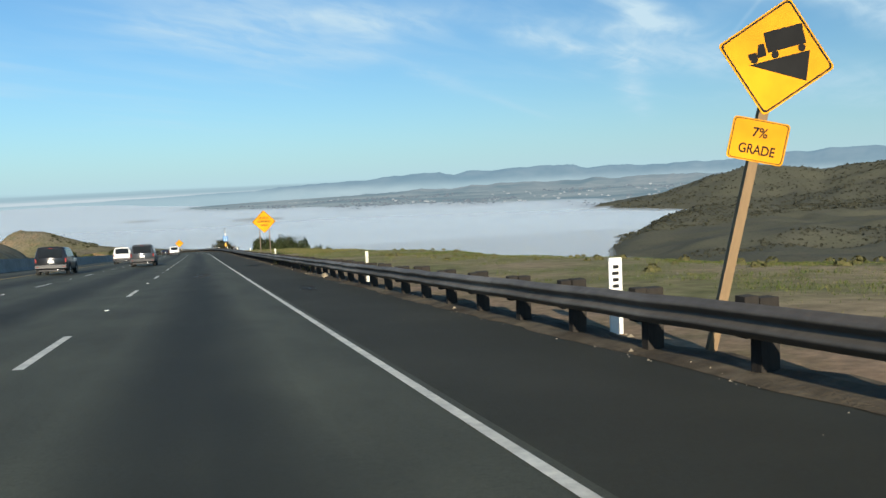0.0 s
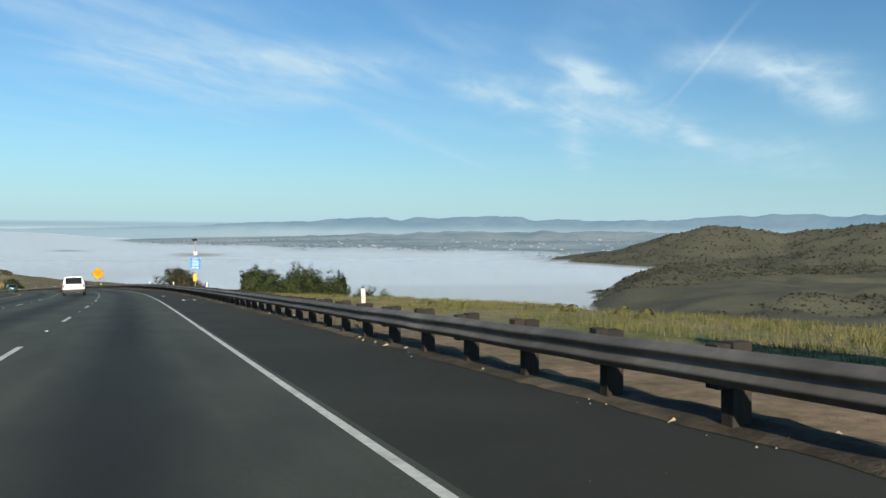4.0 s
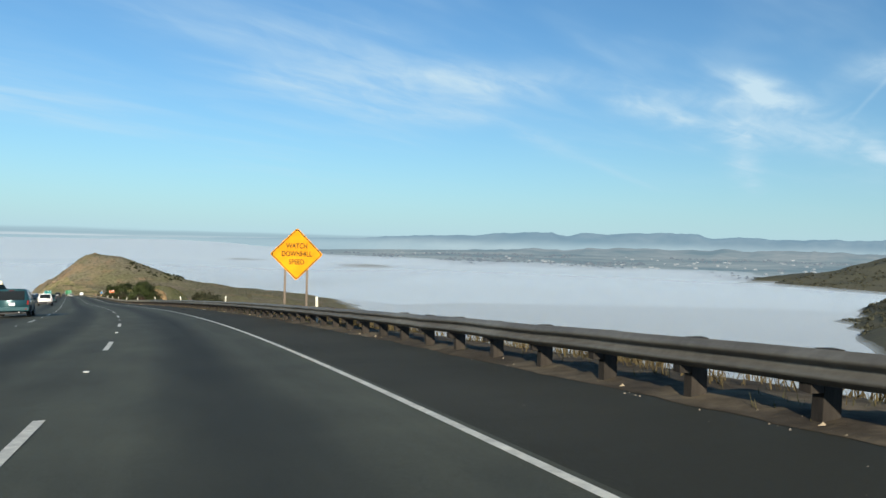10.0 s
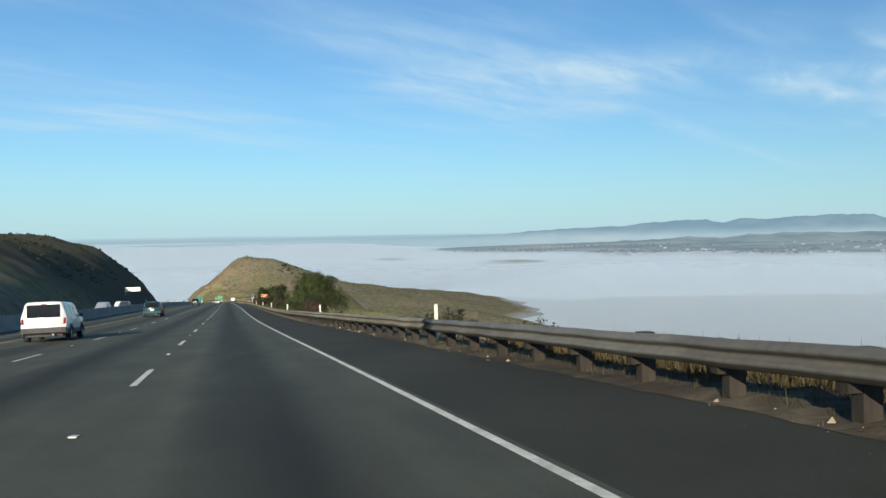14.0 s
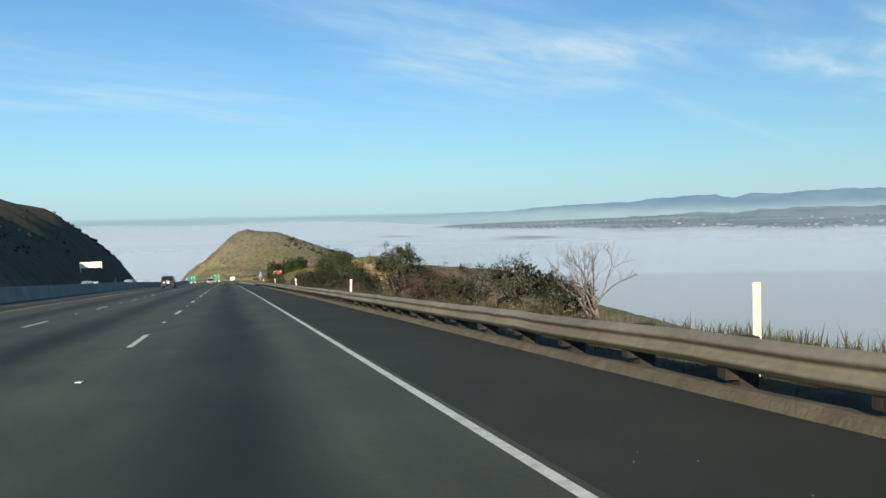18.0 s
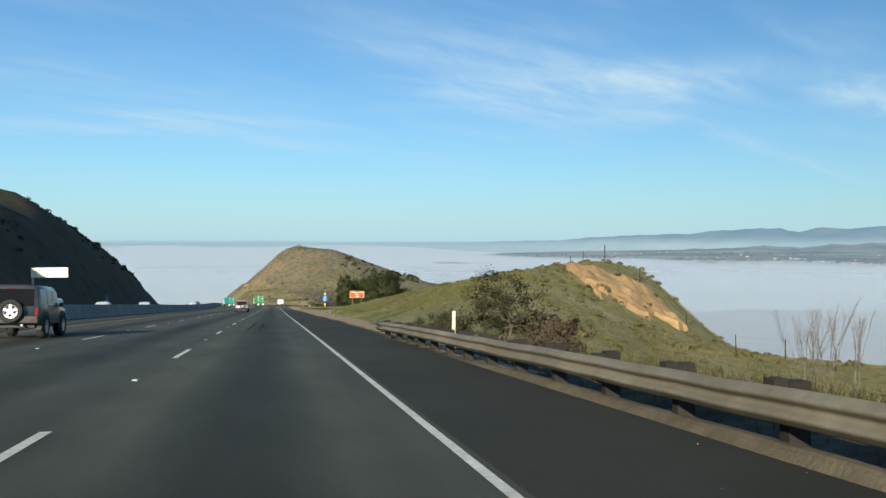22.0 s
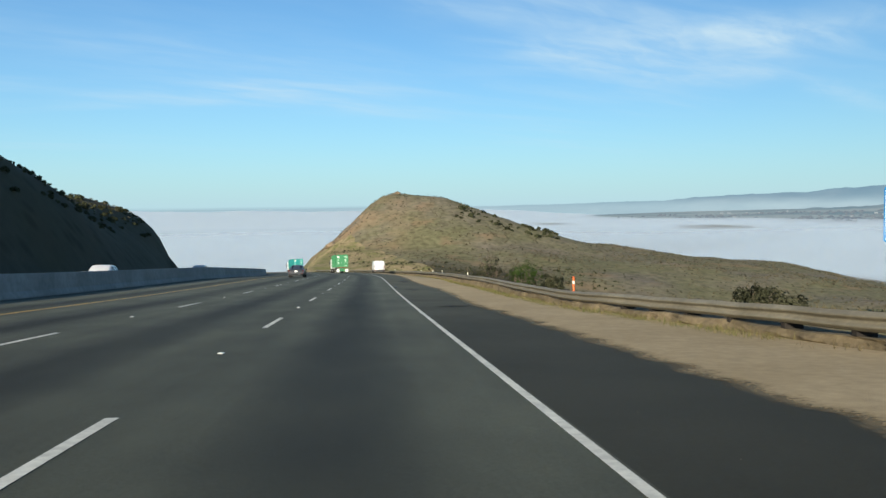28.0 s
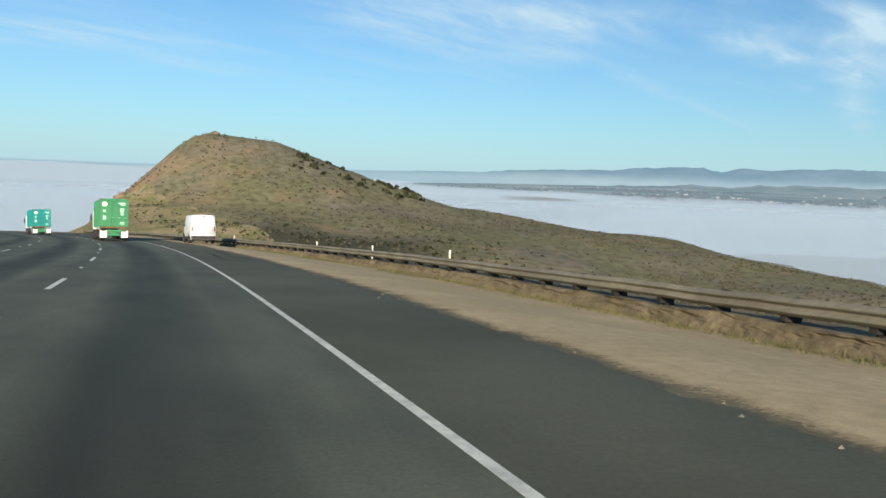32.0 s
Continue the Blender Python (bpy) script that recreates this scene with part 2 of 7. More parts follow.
# ---- materials ----
def mat(name, color, rough=0.8, metal=0.0, var=0.12, scale=6.0, scale2=0.7, bump=0.15, bscale=40.0, rand=0.0, spec=0.4, second=None, amount=0.5, coat=0.0, stretch=(1, 1, 1)):
    """Base colour with a fine and a coarse variation, a second colour in patches, fine relief."""
    m = bpy.data.materials.new(name)
    m.use_nodes = True
    nt = m.node_tree
    N, Lk = nt.nodes.new, nt.links.new
    bs = nt.nodes["Principled BSDF"]
    co, mp = N("ShaderNodeTexCoord"), N("ShaderNodeMapping")
    mp.inputs["Scale"].default_value = stretch
    Lk(co.outputs["Object"], mp.inputs[0])
    vec = mp.outputs[0]

    def tex(sc, detail):
        t = N("ShaderNodeTexNoise")
        t.inputs["Scale"].default_value, t.inputs["Detail"].default_value, t.inputs["Roughness"].default_value = sc, detail, 0.62
        Lk(vec, t.inputs["Vector"])
        return t.outputs[0]

    fine, coarse = tex(scale, 6), tex(scale2, 4)
    c2 = second or tuple(min(1, x * 1.35) for x in color)
    rm = N("ShaderNodeMapRange")
    rm.inputs["From Min"].default_value, rm.inputs["From Max"].default_value = 0.62 - amount * 0.4, 0.72 - amount * 0.2
    Lk(coarse, rm.inputs[0])
    mx = N("ShaderNodeMix")
    mx.data_type = "RGBA"
    mx.inputs[6].default_value, mx.inputs[7].default_value = (*color, 1), (*c2, 1)
    Lk(rm.outputs[0], mx.inputs[0])
    hsv = N("ShaderNodeHueSaturation")
    Lk(mx.outputs[2], hsv.inputs["Color"])
    val = N("ShaderNodeMapRange")
    val.inputs["From Min"].default_value, val.inputs["From Max"].default_value = 0.25, 0.75
    val.inputs["To Min"].default_value, val.inputs["To Max"].default_value = 1 - var, 1 + var
    Lk(fine, val.inputs[0])
    if rand:
        oi, rr, mu = N("ShaderNodeObjectInfo"), N("ShaderNodeMapRange"), N("ShaderNodeMath")
        rr.inputs["To Min"].default_value, rr.inputs["To Max"].default_value = 1 - rand, 1 + rand
        mu.operation = "MULTIPLY"
        Lk(oi.outputs["Random"], rr.inputs[0])
        Lk(rr.outputs[0], mu.inputs[0])
        Lk(val.outputs[0], mu.inputs[1])
        Lk(mu.outputs[0], hsv.inputs["Value"])
    else:
        Lk(val.outputs[0], hsv.inputs["Value"])
    Lk(hsv.outputs[0], bs.inputs["Base Color"])
    bs.inputs["Roughness"].default_value, bs.inputs["Metallic"].default_value = rough, metal
    bs.inputs["Specular IOR Level"].default_value, bs.inputs["Coat Weight"].default_value = spec, coat
    if bump:
        bp = N("ShaderNodeBump")
        bp.inputs["Strength"].default_value, bp.inputs["Distance"].default_value = bump, 0.02
        Lk(tex(bscale, 4), bp.inputs["Height"])
        Lk(bp.outputs[0], bs.inputs["Normal"])
    return m


def paler_stretch(m, gain):
    """Multiplies the base colour by gain past the pullout (the second uv number is metres along the road)."""
    nt = m.node_tree
    N, Lk = nt.nodes.new, nt.links.new
    bs = nt.nodes["Principled BSDF"]
    src = bs.inputs["Base Color"].links[0].from_socket
    uv, sp, r, x = N("ShaderNodeUVMap"), N("ShaderNodeSeparateXYZ"), N("ShaderNodeMapRange"), N("ShaderNodeMix")
    Lk(uv.outputs[0], sp.inputs[0])
    Lk(sp.outputs[1], r.inputs[0])
    for k, val in (("From Min", 690), ("From Max", 722), ("To Min", 1.0), ("To Max", gain)):
        r.inputs[k].default_value = val
    x.data_type, x.blend_type = "RGBA", "MULTIPLY"
    x.inputs[0].default_value = 1.0
    Lk(src, x.inputs[6])
    Lk(r.outputs[0], x.inputs[7])
    Lk(x.outputs[2], bs.inputs["Base Color"])
    return m


def asphalt(name, base, worn, oil):
    """Asphalt whose wheel tracks and oil strip run along the lanes (the first uv number is metres across)."""
    m = mat(name, base, rough=0.78, var=0.26, scale=30.0, scale2=0.25, second=tuple(x * 1.18 for x in base), bump=0.35, bscale=130.0, spec=0.26)
    nt = m.node_tree
    N, Lk = nt.nodes.new, nt.links.new
    bs = nt.nodes["Principled BSDF"]
    src = bs.inputs["Base Color"].links[0].from_socket
    uv, sp = N("ShaderNodeUVMap"), N("ShaderNodeSeparateXYZ")
    Lk(uv.outputs[0], sp.inputs[0])
    ph, pp, co = N("ShaderNodeMath"), N("ShaderNodeMath"), N("ShaderNodeMath")
    ph.operation, pp.operation, co.operation = "ADD", "MULTIPLY", "COSINE"
    ph.inputs[1].default_value, pp.inputs[1].default_value = 1.95, 2 * math.pi / 3.85
    Lk(sp.outputs[0], ph.inputs[0])
    Lk(ph.outputs[0], pp.inputs[0])
    Lk(pp.outputs[0], co.inputs[0])
    rm, long = N("ShaderNodeMapRange"), N("ShaderNodeTexNoise")
    rm.inputs["From Min"].default_value, rm.inputs["From Max"].default_value = 0.0, 0.95
    rm.inputs["To Max"].default_value = 1.5
    Lk(co.outputs[0], rm.inputs[0])
    mp = N("ShaderNodeMapping")
    mp.inputs["Scale"].default_value = (0.9, 0.03, 1)
    Lk(uv.outputs[0], mp.inputs[0])
    Lk(mp.outputs[0], long.inputs["Vector"])
    long.inputs["Scale"].default_value, long.inputs["Detail"].default_value = 1.0, 5
    mu = N("ShaderNodeMath")
    mu.operation, mu.use_clamp = "MULTIPLY_ADD", True
    mu.inputs[2].default_value = 0.0
    Lk(rm.outputs[0], mu.inputs[0])
    Lk(long.outputs[0], mu.inputs[1])
    mx = N("ShaderNodeMix")
    mx.data_type, mx.blend_type = "RGBA", "MULTIPLY"
    Lk(mu.outputs[0], mx.inputs[0])
    Lk(src, mx.inputs[6])
    mx.inputs[7].default_value = (*oil, 1)
    l2 = N("ShaderNodeMapRange")
    l2.inputs["From Min"].default_value, l2.inputs["From Max"].default_value = 0.35, 0.7
    l2.inputs["To Min"].default_value, l2.inputs["To Max"].default_value = 0.85, worn
    Lk(long.outputs[0], l2.inputs[0])
    vm = N("ShaderNodeMix")
    vm.data_type, vm.blend_type = "RGBA", "MULTIPLY"
    vm.inputs[0].default_value = 1.0
    Lk(mx.outputs[2], vm.inputs[6])
    Lk(l2.outputs[0], vm.inputs[7])
    mp2, sm, r2, sx = N("ShaderNodeMapping"), N("ShaderNodeTexNoise"), N("ShaderNodeMapRange"), N("ShaderNodeMix")
    mp2.inputs["Scale"].default_value = (1.1, 0.32, 1)
    sm.inputs["Scale"].default_value, sm.inputs["Detail"].default_value = 1.0, 7
    r2.inputs["From Min"].default_value, r2.inputs["From Max"].default_value = 0.3, 0.7
    r2.inputs["To Min"].default_value, r2.inputs["To Max"].default_value = 0.78, 1.2
    sx.data_type, sx.blend_type = "RGBA", "MULTIPLY"
    sx.inputs[0].default_value = 1.0
    Lk(uv.outputs[0], mp2.inputs[0])
    Lk(mp2.outputs[0], sm.inputs["Vector"])
    Lk(sm.outputs[0], r2.inputs[0])
    Lk(vm.outputs[2], sx.inputs[6])
    Lk(r2.outputs[0], sx.inputs[7])
    Lk(sx.outputs[2], bs.inputs["Base Color"])
    return paler_stretch(m, 1.45)


def fog_material(name, near, alpha):
    """Fog, thinner over the near slopes than far out in the valley."""
    m = bpy.data.materials.new(name)
    m.use_nodes = True
    nt = m.node_tree
    N, Lk = nt.nodes.new, nt.links.new
    bs = nt.nodes["Principled BSDF"]
    bs.inputs["Base Color"].default_value = (0.775, 0.865, 0.905, 1)
    bs.inputs["Roughness"].default_value, bs.inputs["Specular IOR Level"].default_value = 1.0, 0.0
    co, at, le, d = N("ShaderNodeTexCoord"), N("ShaderNodeVectorMath"), N("ShaderNodeVectorMath"), N("ShaderNodeMapRange")
    at.operation, le.operation = "SUBTRACT", "LENGTH"
    at.inputs[1].default_value = (-60, 500, -88)
    Lk(co.outputs["Object"], at.inputs[0])
    Lk(at.outputs[0], le.inputs[0])
    for key, val in (("From Min", 200), ("From Max", 1900), ("To Min", near), ("To Max", alpha)):
        d.inputs[key].default_value = val
    Lk(le.outputs["Value"], d.inputs[0])
    Lk(d.outputs[0], bs.inputs["Alpha"])
    return m


def leafy(name, color, second, rough=0.8, patch=1.1):
    """Leaves: each clump takes its own tone; light comes through."""
    m = bpy.data.materials.new(name)
    m.use_nodes = True
    nt = m.node_tree
    N, Lk = nt.nodes.new, nt.links.new
    bs = nt.nodes["Principled BSDF"]
    ge, rp_, mx, co, no = N("ShaderNodeNewGeometry"), N("ShaderNodeMath"), N("ShaderNodeMix"), N("ShaderNodeTexCoord"), N("ShaderNodeTexNoise")
    tone = N("ShaderNodeMapRange")
    no.inputs["Scale"].default_value, no.inputs["Detail"].default_value = patch, 3
    Lk(co.outputs["Object"], no.inputs["Vector"])
    for key, val in (("From Min", 0.3), ("From Max", 0.7), ("To Min", 0.0), ("To Max", 0.65)):
        tone.inputs[key].default_value = val
    Lk(no.outputs[0], tone.inputs[0])
    rp_.operation, rp_.use_clamp = "MULTIPLY_ADD", True
    rp_.inputs[1].default_value = 0.4
    mx.data_type = "RGBA"
    mx.inputs[6].default_value, mx.inputs[7].default_value = (*color, 1), (*second, 1)
    Lk(ge.outputs["Random Per Island"], rp_.inputs[0])
    Lk(tone.outputs[0], rp_.inputs[2])
    Lk(rp_.outputs[0], mx.inputs[0])
    Lk(mx.outputs[2], bs.inputs["Base Color"])
    bs.inputs["Roughness"].default_value, bs.inputs["Specular IOR Level"].default_value = rough, 0.08
    tr, sh = N("ShaderNodeBsdfTranslucent"), N("ShaderNodeMixShader")
    Lk(mx.outputs[2], tr.inputs[0])
    sh.inputs[0].default_value = 0.22
    Lk(bs.outputs[0], sh.inputs[1])
    Lk(tr.outputs[0], sh.inputs[2])
    Lk(sh.outputs[0], nt.nodes["Material Output"].inputs[0])
    return m


def haze_glow_mat(name, color, second, glow, scale, low=None, z0=-98.0, z1=-40.0):
    """A far backdrop whose haze is put in as a glow, paler near the ground."""
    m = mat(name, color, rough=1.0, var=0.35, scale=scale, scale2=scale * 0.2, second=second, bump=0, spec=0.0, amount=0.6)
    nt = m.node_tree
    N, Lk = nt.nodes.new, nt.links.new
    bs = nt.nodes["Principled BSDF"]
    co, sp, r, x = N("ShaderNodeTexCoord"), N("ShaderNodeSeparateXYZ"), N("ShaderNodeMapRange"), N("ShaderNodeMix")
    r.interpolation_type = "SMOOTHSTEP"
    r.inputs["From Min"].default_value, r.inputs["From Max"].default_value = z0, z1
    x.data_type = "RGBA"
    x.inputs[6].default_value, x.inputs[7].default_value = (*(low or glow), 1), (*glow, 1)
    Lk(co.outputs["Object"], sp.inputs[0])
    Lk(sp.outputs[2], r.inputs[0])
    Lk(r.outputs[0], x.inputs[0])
    # the land itself emits here, in place of haze in the air
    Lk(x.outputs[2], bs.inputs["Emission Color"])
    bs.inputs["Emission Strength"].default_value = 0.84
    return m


M_ROAD = asphalt("asphalt", (0.064, 0.0665, 0.046), 1.2, (0.24, 0.235, 0.215))
M_SHOULDER = mat("shoulder_asphalt", (0.0305, 0.0305, 0.0205), rough=0.85, var=0.2, scale=22.0, scale2=0.2, second=(0.043, 0.043, 0.03), bump=0.4, bscale=110.0, spec=0.22)
M_SHOULDER = paler_stretch(M_SHOULDER, 2.45)
M_WHITE_LINE = mat("white_road_paint", (0.68, 0.66, 0.56), rough=0.6, var=0.25, scale=9.0, scale2=2.0, second=(0.54, 0.52, 0.44), bump=0.2, bscale=90)
M_YELLOW_LINE = mat("yellow_road_paint", (0.55, 0.33, 0.05), rough=0.6, var=0.2, scale=9.0, bump=0.2, bscale=90)
def hillside(name):
    """Dry brown slopes with reddish bare patches, greener and greyer out to the east; the western cut's shade is
    coloured in.
    """
    m = mat(name, (0.158, 0.137, 0.1), rough=0.95, var=0.42, scale=0.35, scale2=0.03, second=(0.135, 0.128, 0.07), bump=0.7, bscale=1.2, spec=0.1, amount=0.7)
    nt = m.node_tree
    N, Lk = nt.nodes.new, nt.links.new
    bs = nt.nodes["Principled BSDF"]
    src = bs.inputs["Base Color"].links[0].from_socket
    co, sp, no, sc = N("ShaderNodeTexCoord"), N("ShaderNodeSeparateXYZ"), N("ShaderNodeTexNoise"), N("ShaderNodeTexVoronoi")
    Lk(co.outputs["Object"], sp.inputs[0])
    Lk(co.outputs["Object"], no.inputs["Vector"])
    Lk(co.outputs["Object"], sc.inputs["Vector"])
    no.inputs["Scale"].default_value, no.inputs["Detail"].default_value = 0.05, 6
    sc.inputs["Scale"].default_value = 0.22

    def ramp(sock, lo, hi, a=0.0, b=1.0):
        r = N("ShaderNodeMapRange")
        for k, val in (("From Min", lo), ("From Max", hi), ("To Min", a), ("To Max", b)):
            r.inputs[k].default_value = val
        Lk(sock, r.inputs[0])
        return r.outputs[0]

    def mixed(fac, base, col, kind="MIX"):
        x = N("ShaderNodeMix")
        x.data_type, x.blend_type = "RGBA", kind
        Lk(fac, x.inputs[0])
        Lk(base, x.inputs[6])
        x.inputs[7].default_value = (*col, 1)
        return x.outputs[2]

    c = mixed(ramp(no.outputs[0], 0.58, 0.72, 0, 0.6), src, (0.25, 0.165, 0.1))
    # the cut hillside lies in shade: that shade is put into the base colour
    bank_shade = N("ShaderNodeMath")
    bank_shade.operation = "MULTIPLY"
    Lk(ramp(sp.outputs[1], 1005, 985), bank_shade.inputs[0])
    Lk(ramp(sp.outputs[0], -118, -135, 0, 0.85), bank_shade.inputs[1])
    c = mixed(bank_shade.outputs[0], c, (0.05, 0.048, 0.033))
    cliff, cl2, cl3 = N("ShaderNodeVectorMath"), N("ShaderNodeMath"), N("ShaderNodeMath")
    cliff.operation, cl2.operation, cl3.operation = "DOT_PRODUCT", "MULTIPLY", "MULTIPLY"
    cliff.inputs[1].default_value = (0.966, 0.26, 0)
    Lk(co.outputs["Object"], cliff.inputs[0])
    Lk(ramp(cliff.outputs["Value"], 98, 66), cl2.inputs[0])
    Lk(ramp(no.outputs[0], 0.4, 0.62), cl2.inputs[1])
    Lk(cl2.outputs[0], cl3.inputs[0])
    Lk(ramp(sp.outputs[1], 1015, 1040, 0, 0.6), cl3.inputs[1])
    c = mixed(cl3.outputs[0], c, (0.28, 0.185, 0.11))
    c = mixed(ramp(sp.outputs[0], 180, 420, 0, 0.85), c, (0.074, 0.076, 0.056))
    c = mixed(ramp(sc.outputs["Distance"], 0.15, 0.4, 0.5, 0.0), c, (0.42, 0.46, 0.4), "MULTIPLY")
    Lk(c, bs.inputs["Base Color"])
    return m


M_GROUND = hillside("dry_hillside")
M_VERGE = mat("verge_earth", (0.27, 0.212, 0.125), rough=0.95, var=0.45, scale=1.6, scale2=0.16, second=(0.155, 0.152, 0.062), bump=0.8, bscale=9, spec=0.1, amount=0.6)
M_MOUND = mat("mound_earth", (0.225, 0.2, 0.108), rough=0.95, var=0.5, scale=1.9, scale2=0.2, second=(0.155, 0.15, 0.066), bump=0.9, bscale=7, spec=0.1, amount=0.72)
def dusty_edge(m):
    """Dirt that thins out over the asphalt in a ragged margin (the first uv number is metres in from its edge)."""
    nt = m.node_tree
    N, Lk = nt.nodes.new, nt.links.new
    uv, sp, n1, n2, a1, a2, r = N("ShaderNodeUVMap"), N("ShaderNodeSeparateXYZ"), N("ShaderNodeTexNoise"), N("ShaderNodeTexNoise"), N("ShaderNodeMath"), N("ShaderNodeMath"), N("ShaderNodeMapRange")
    Lk(uv.outputs[0], sp.inputs[0])
    for n, sc in ((n1, 1.3), (n2, 14.0)):
        n.inputs["Scale"].default_value, n.inputs["Detail"].default_value = sc, 5
        Lk(uv.outputs[0], n.inputs["Vector"])
    a1.operation = a2.operation = "MULTIPLY_ADD"
    a1.inputs[1].default_value, a2.inputs[1].default_value = 0.75, 0.5
    Lk(n1.outputs[0], a1.inputs[0])
    Lk(sp.outputs[0], a1.inputs[2])
    Lk(n2.outputs[0], a2.inputs[0])
    Lk(a1.outputs[0], a2.inputs[2])
    r.inputs["From Min"].default_value, r.inputs["From Max"].default_value = 0.68, 1.12
    Lk(a2.outputs[0], r.inputs[0])
    Lk(r.outputs[0], nt.nodes["Principled BSDF"].inputs["Alpha"])
    return m


M_DIRT_STRIP = paler_stretch(dusty_edge(mat("pale_dirt_strip", (0.405, 0.32, 0.195), rough=0.95, var=0.18, scale=5.0, scale2=0.35, second=(0.335, 0.262, 0.155), bump=0.6, bscale=25, spec=0.1, amount=0.8)), 1.2)
M_BANK = mat("crumbling_earth", (0.22, 0.175, 0.11), rough=0.95, var=0.4, scale=6.0, scale2=0.9, second=(0.13, 0.105, 0.065), bump=1.0, bscale=18, spec=0.1, amount=0.7)
M_CUT = mat("orange_cut_rock", (0.46, 0.3, 0.14), rough=0.95, var=0.3, scale=1.2, scale2=0.15, second=(0.3, 0.2, 0.1), bump=1.0, bscale=3, spec=0.1, amount=0.9)
M_CONCRETE = mat("barrier_concrete", (0.3, 0.29, 0.27), rough=0.9, var=0.18, scale=3.0, scale2=0.3, second=(0.22, 0.215, 0.2), bump=0.3, bscale=50, amount=0.8)
M_RAIL = mat("weathered_galvanized_steel", (0.225, 0.21, 0.182), rough=0.62, metal=0.2, var=0.2, scale=7.0, scale2=0.5, second=(0.1, 0.09, 0.077), bump=0.15, bscale=60, amount=0.9)
M_RAIL_GREY = mat("greyed_galvanized_steel", (0.165, 0.165, 0.145), rough=0.6, metal=0.2, var=0.22, scale=7.0, scale2=0.5, second=(0.11, 0.105, 0.09), bump=0.15, bscale=60, amount=0.8)
M_RAIL_PALE = mat("dusty_galvanized_steel", (0.245, 0.225, 0.165), rough=0.65, metal=0.15, var=0.2, scale=7.0, scale2=0.5, second=(0.16, 0.145, 0.105), bump=0.15, bscale=60, amount=0.8)
M_TIMBER = mat("creosoted_timber", (0.017, 0.014, 0.011), rough=0.9, var=0.3, scale=14.0, scale2=2.0, second=(0.03, 0.024, 0.018), bump=0.5, bscale=40, rand=0.25, stretch=(1, 1, 0.2))
M_POST_WOOD = mat("pale_sign_post_timber", (0.235, 0.155, 0.08), rough=0.85, var=0.25, scale=12.0, scale2=1.5, second=(0.17, 0.11, 0.055), bump=0.4, bscale=40, stretch=(1, 1, 0.15))
M_GREY_STEEL = mat("grey_post_steel", (0.3, 0.3, 0.29), rough=0.5, metal=0.6, var=0.12, scale=9.0, bump=0.1)
M_YELLOW_SIGN = mat("yellow_sign_sheet", (0.57, 0.235, 0.005), spec=0.12, rough=0.65, var=0.05, scale=3.0, bump=0.0)
M_ORANGE_SIGN = mat("brown_orange_sign_sheet", (0.34, 0.085, 0.025), spec=0.15, rough=0.65, var=0.06, scale=3.0, bump=0.0)
M_BLUE_SIGN = mat("blue_sign_sheet", (0.006, 0.15, 0.42), spec=0.12, rough=0.65, var=0.05, scale=3.0, bump=0.0)
M_BLACK = mat("black_sign_ink", (0.014, 0.014, 0.014), spec=0.08, rough=0.8, var=0.1, scale=5.0, bump=0.0)
M_WHITE = mat("white_enamel", (0.78, 0.77, 0.72), rough=0.5, var=0.05, scale=4.0, bump=0.0, second=(0.7, 0.68, 0.62))
M_FOG = fog_material("fog_body", 0.46, 1.0)
M_FOG_THIN = fog_material("fog_veil", 0.07, 0.34)

# ---- the lie of the land ----
STEP = 2.0
ALONG = np.arange(-40, 1120 + STEP, STEP)
LANE, DASH = 3.83, 14.63


def lay_out():
    k = np.interp(ALONG, np.arange(-40, 1000, 40.0), BEND) * 1e-3
    g = np.interp(ALONG, np.arange(-40, 1080, 80.0), GRADE) * 1e-2
    mid = lambda v: (v[1:] + v[:-1]) / 2 * STEP
    run = lambda v: np.concatenate([[0], np.cumsum(v)])
    psi = run(mid(k))
    i0 = int(round(40 / STEP))
    psi -= psi[i0]
    pm = (psi[1:] + psi[:-1]) / 2
    x, y, z = run(np.sin(pm) * STEP), run(np.cos(pm) * STEP), run(mid(g))
    return psi, x - x[i0], y - y[i0], z - z[i0]


PSI, RX, RY, RZ = lay_out()
BANKS = np.interp(ALONG, np.arange(-40, 1000, 40.0), BANK) * 1e-2


def heading(s):
    return float(np.interp(s, ALONG, PSI))


def road_z(s, lat):
    return np.interp(s, ALONG, RZ) + np.interp(s, ALONG, BANKS) * np.clip(lat, -17, 3)


def plan(s, lat):
    psi = np.interp(s, ALONG, PSI)
    return np.interp(s, ALONG, RX) + lat * np.cos(psi), np.interp(s, ALONG, RY) - lat * np.sin(psi)


def rp(s, lat, up=0.0):
    x, y = plan(s, lat)
    return Vector((float(x), float(y), float(road_z(s, lat)) + up))


def place(s, lat, up=0.0, turn=0.0):
    """A pose on the road's own lines: y ahead along the road, x to its right, z up."""
    v = rp(s, lat, up)
    return pose(v.x, v.y, v.z, 0, 0, -math.degrees(heading(s)) + turn)


def on_road(s, lat, turn=0.0):
    """A pose that lies on the road with its grade and bank."""
    ahead = (rp(s + 2, lat) - rp(s - 2, lat)).normalized()
    right = (rp(s, min(lat, 2.9) + 0.1) - rp(s, min(lat, 2.9) - 0.1)).normalized()
    up = right.cross(ahead).normalized()
    right = ahead.cross(up)
    m = Matrix((right, ahead, up)).transposed().to_4x4()
    m.translation = rp(s, lat)
    return m @ pose(0, 0, 0, 0, 0, turn)


def hashed(i, j, seed):
    v = np.sin(i * 127.1 + j * 311.7 + seed * 74.7) * 43758.5453
    return v - np.floor(v)


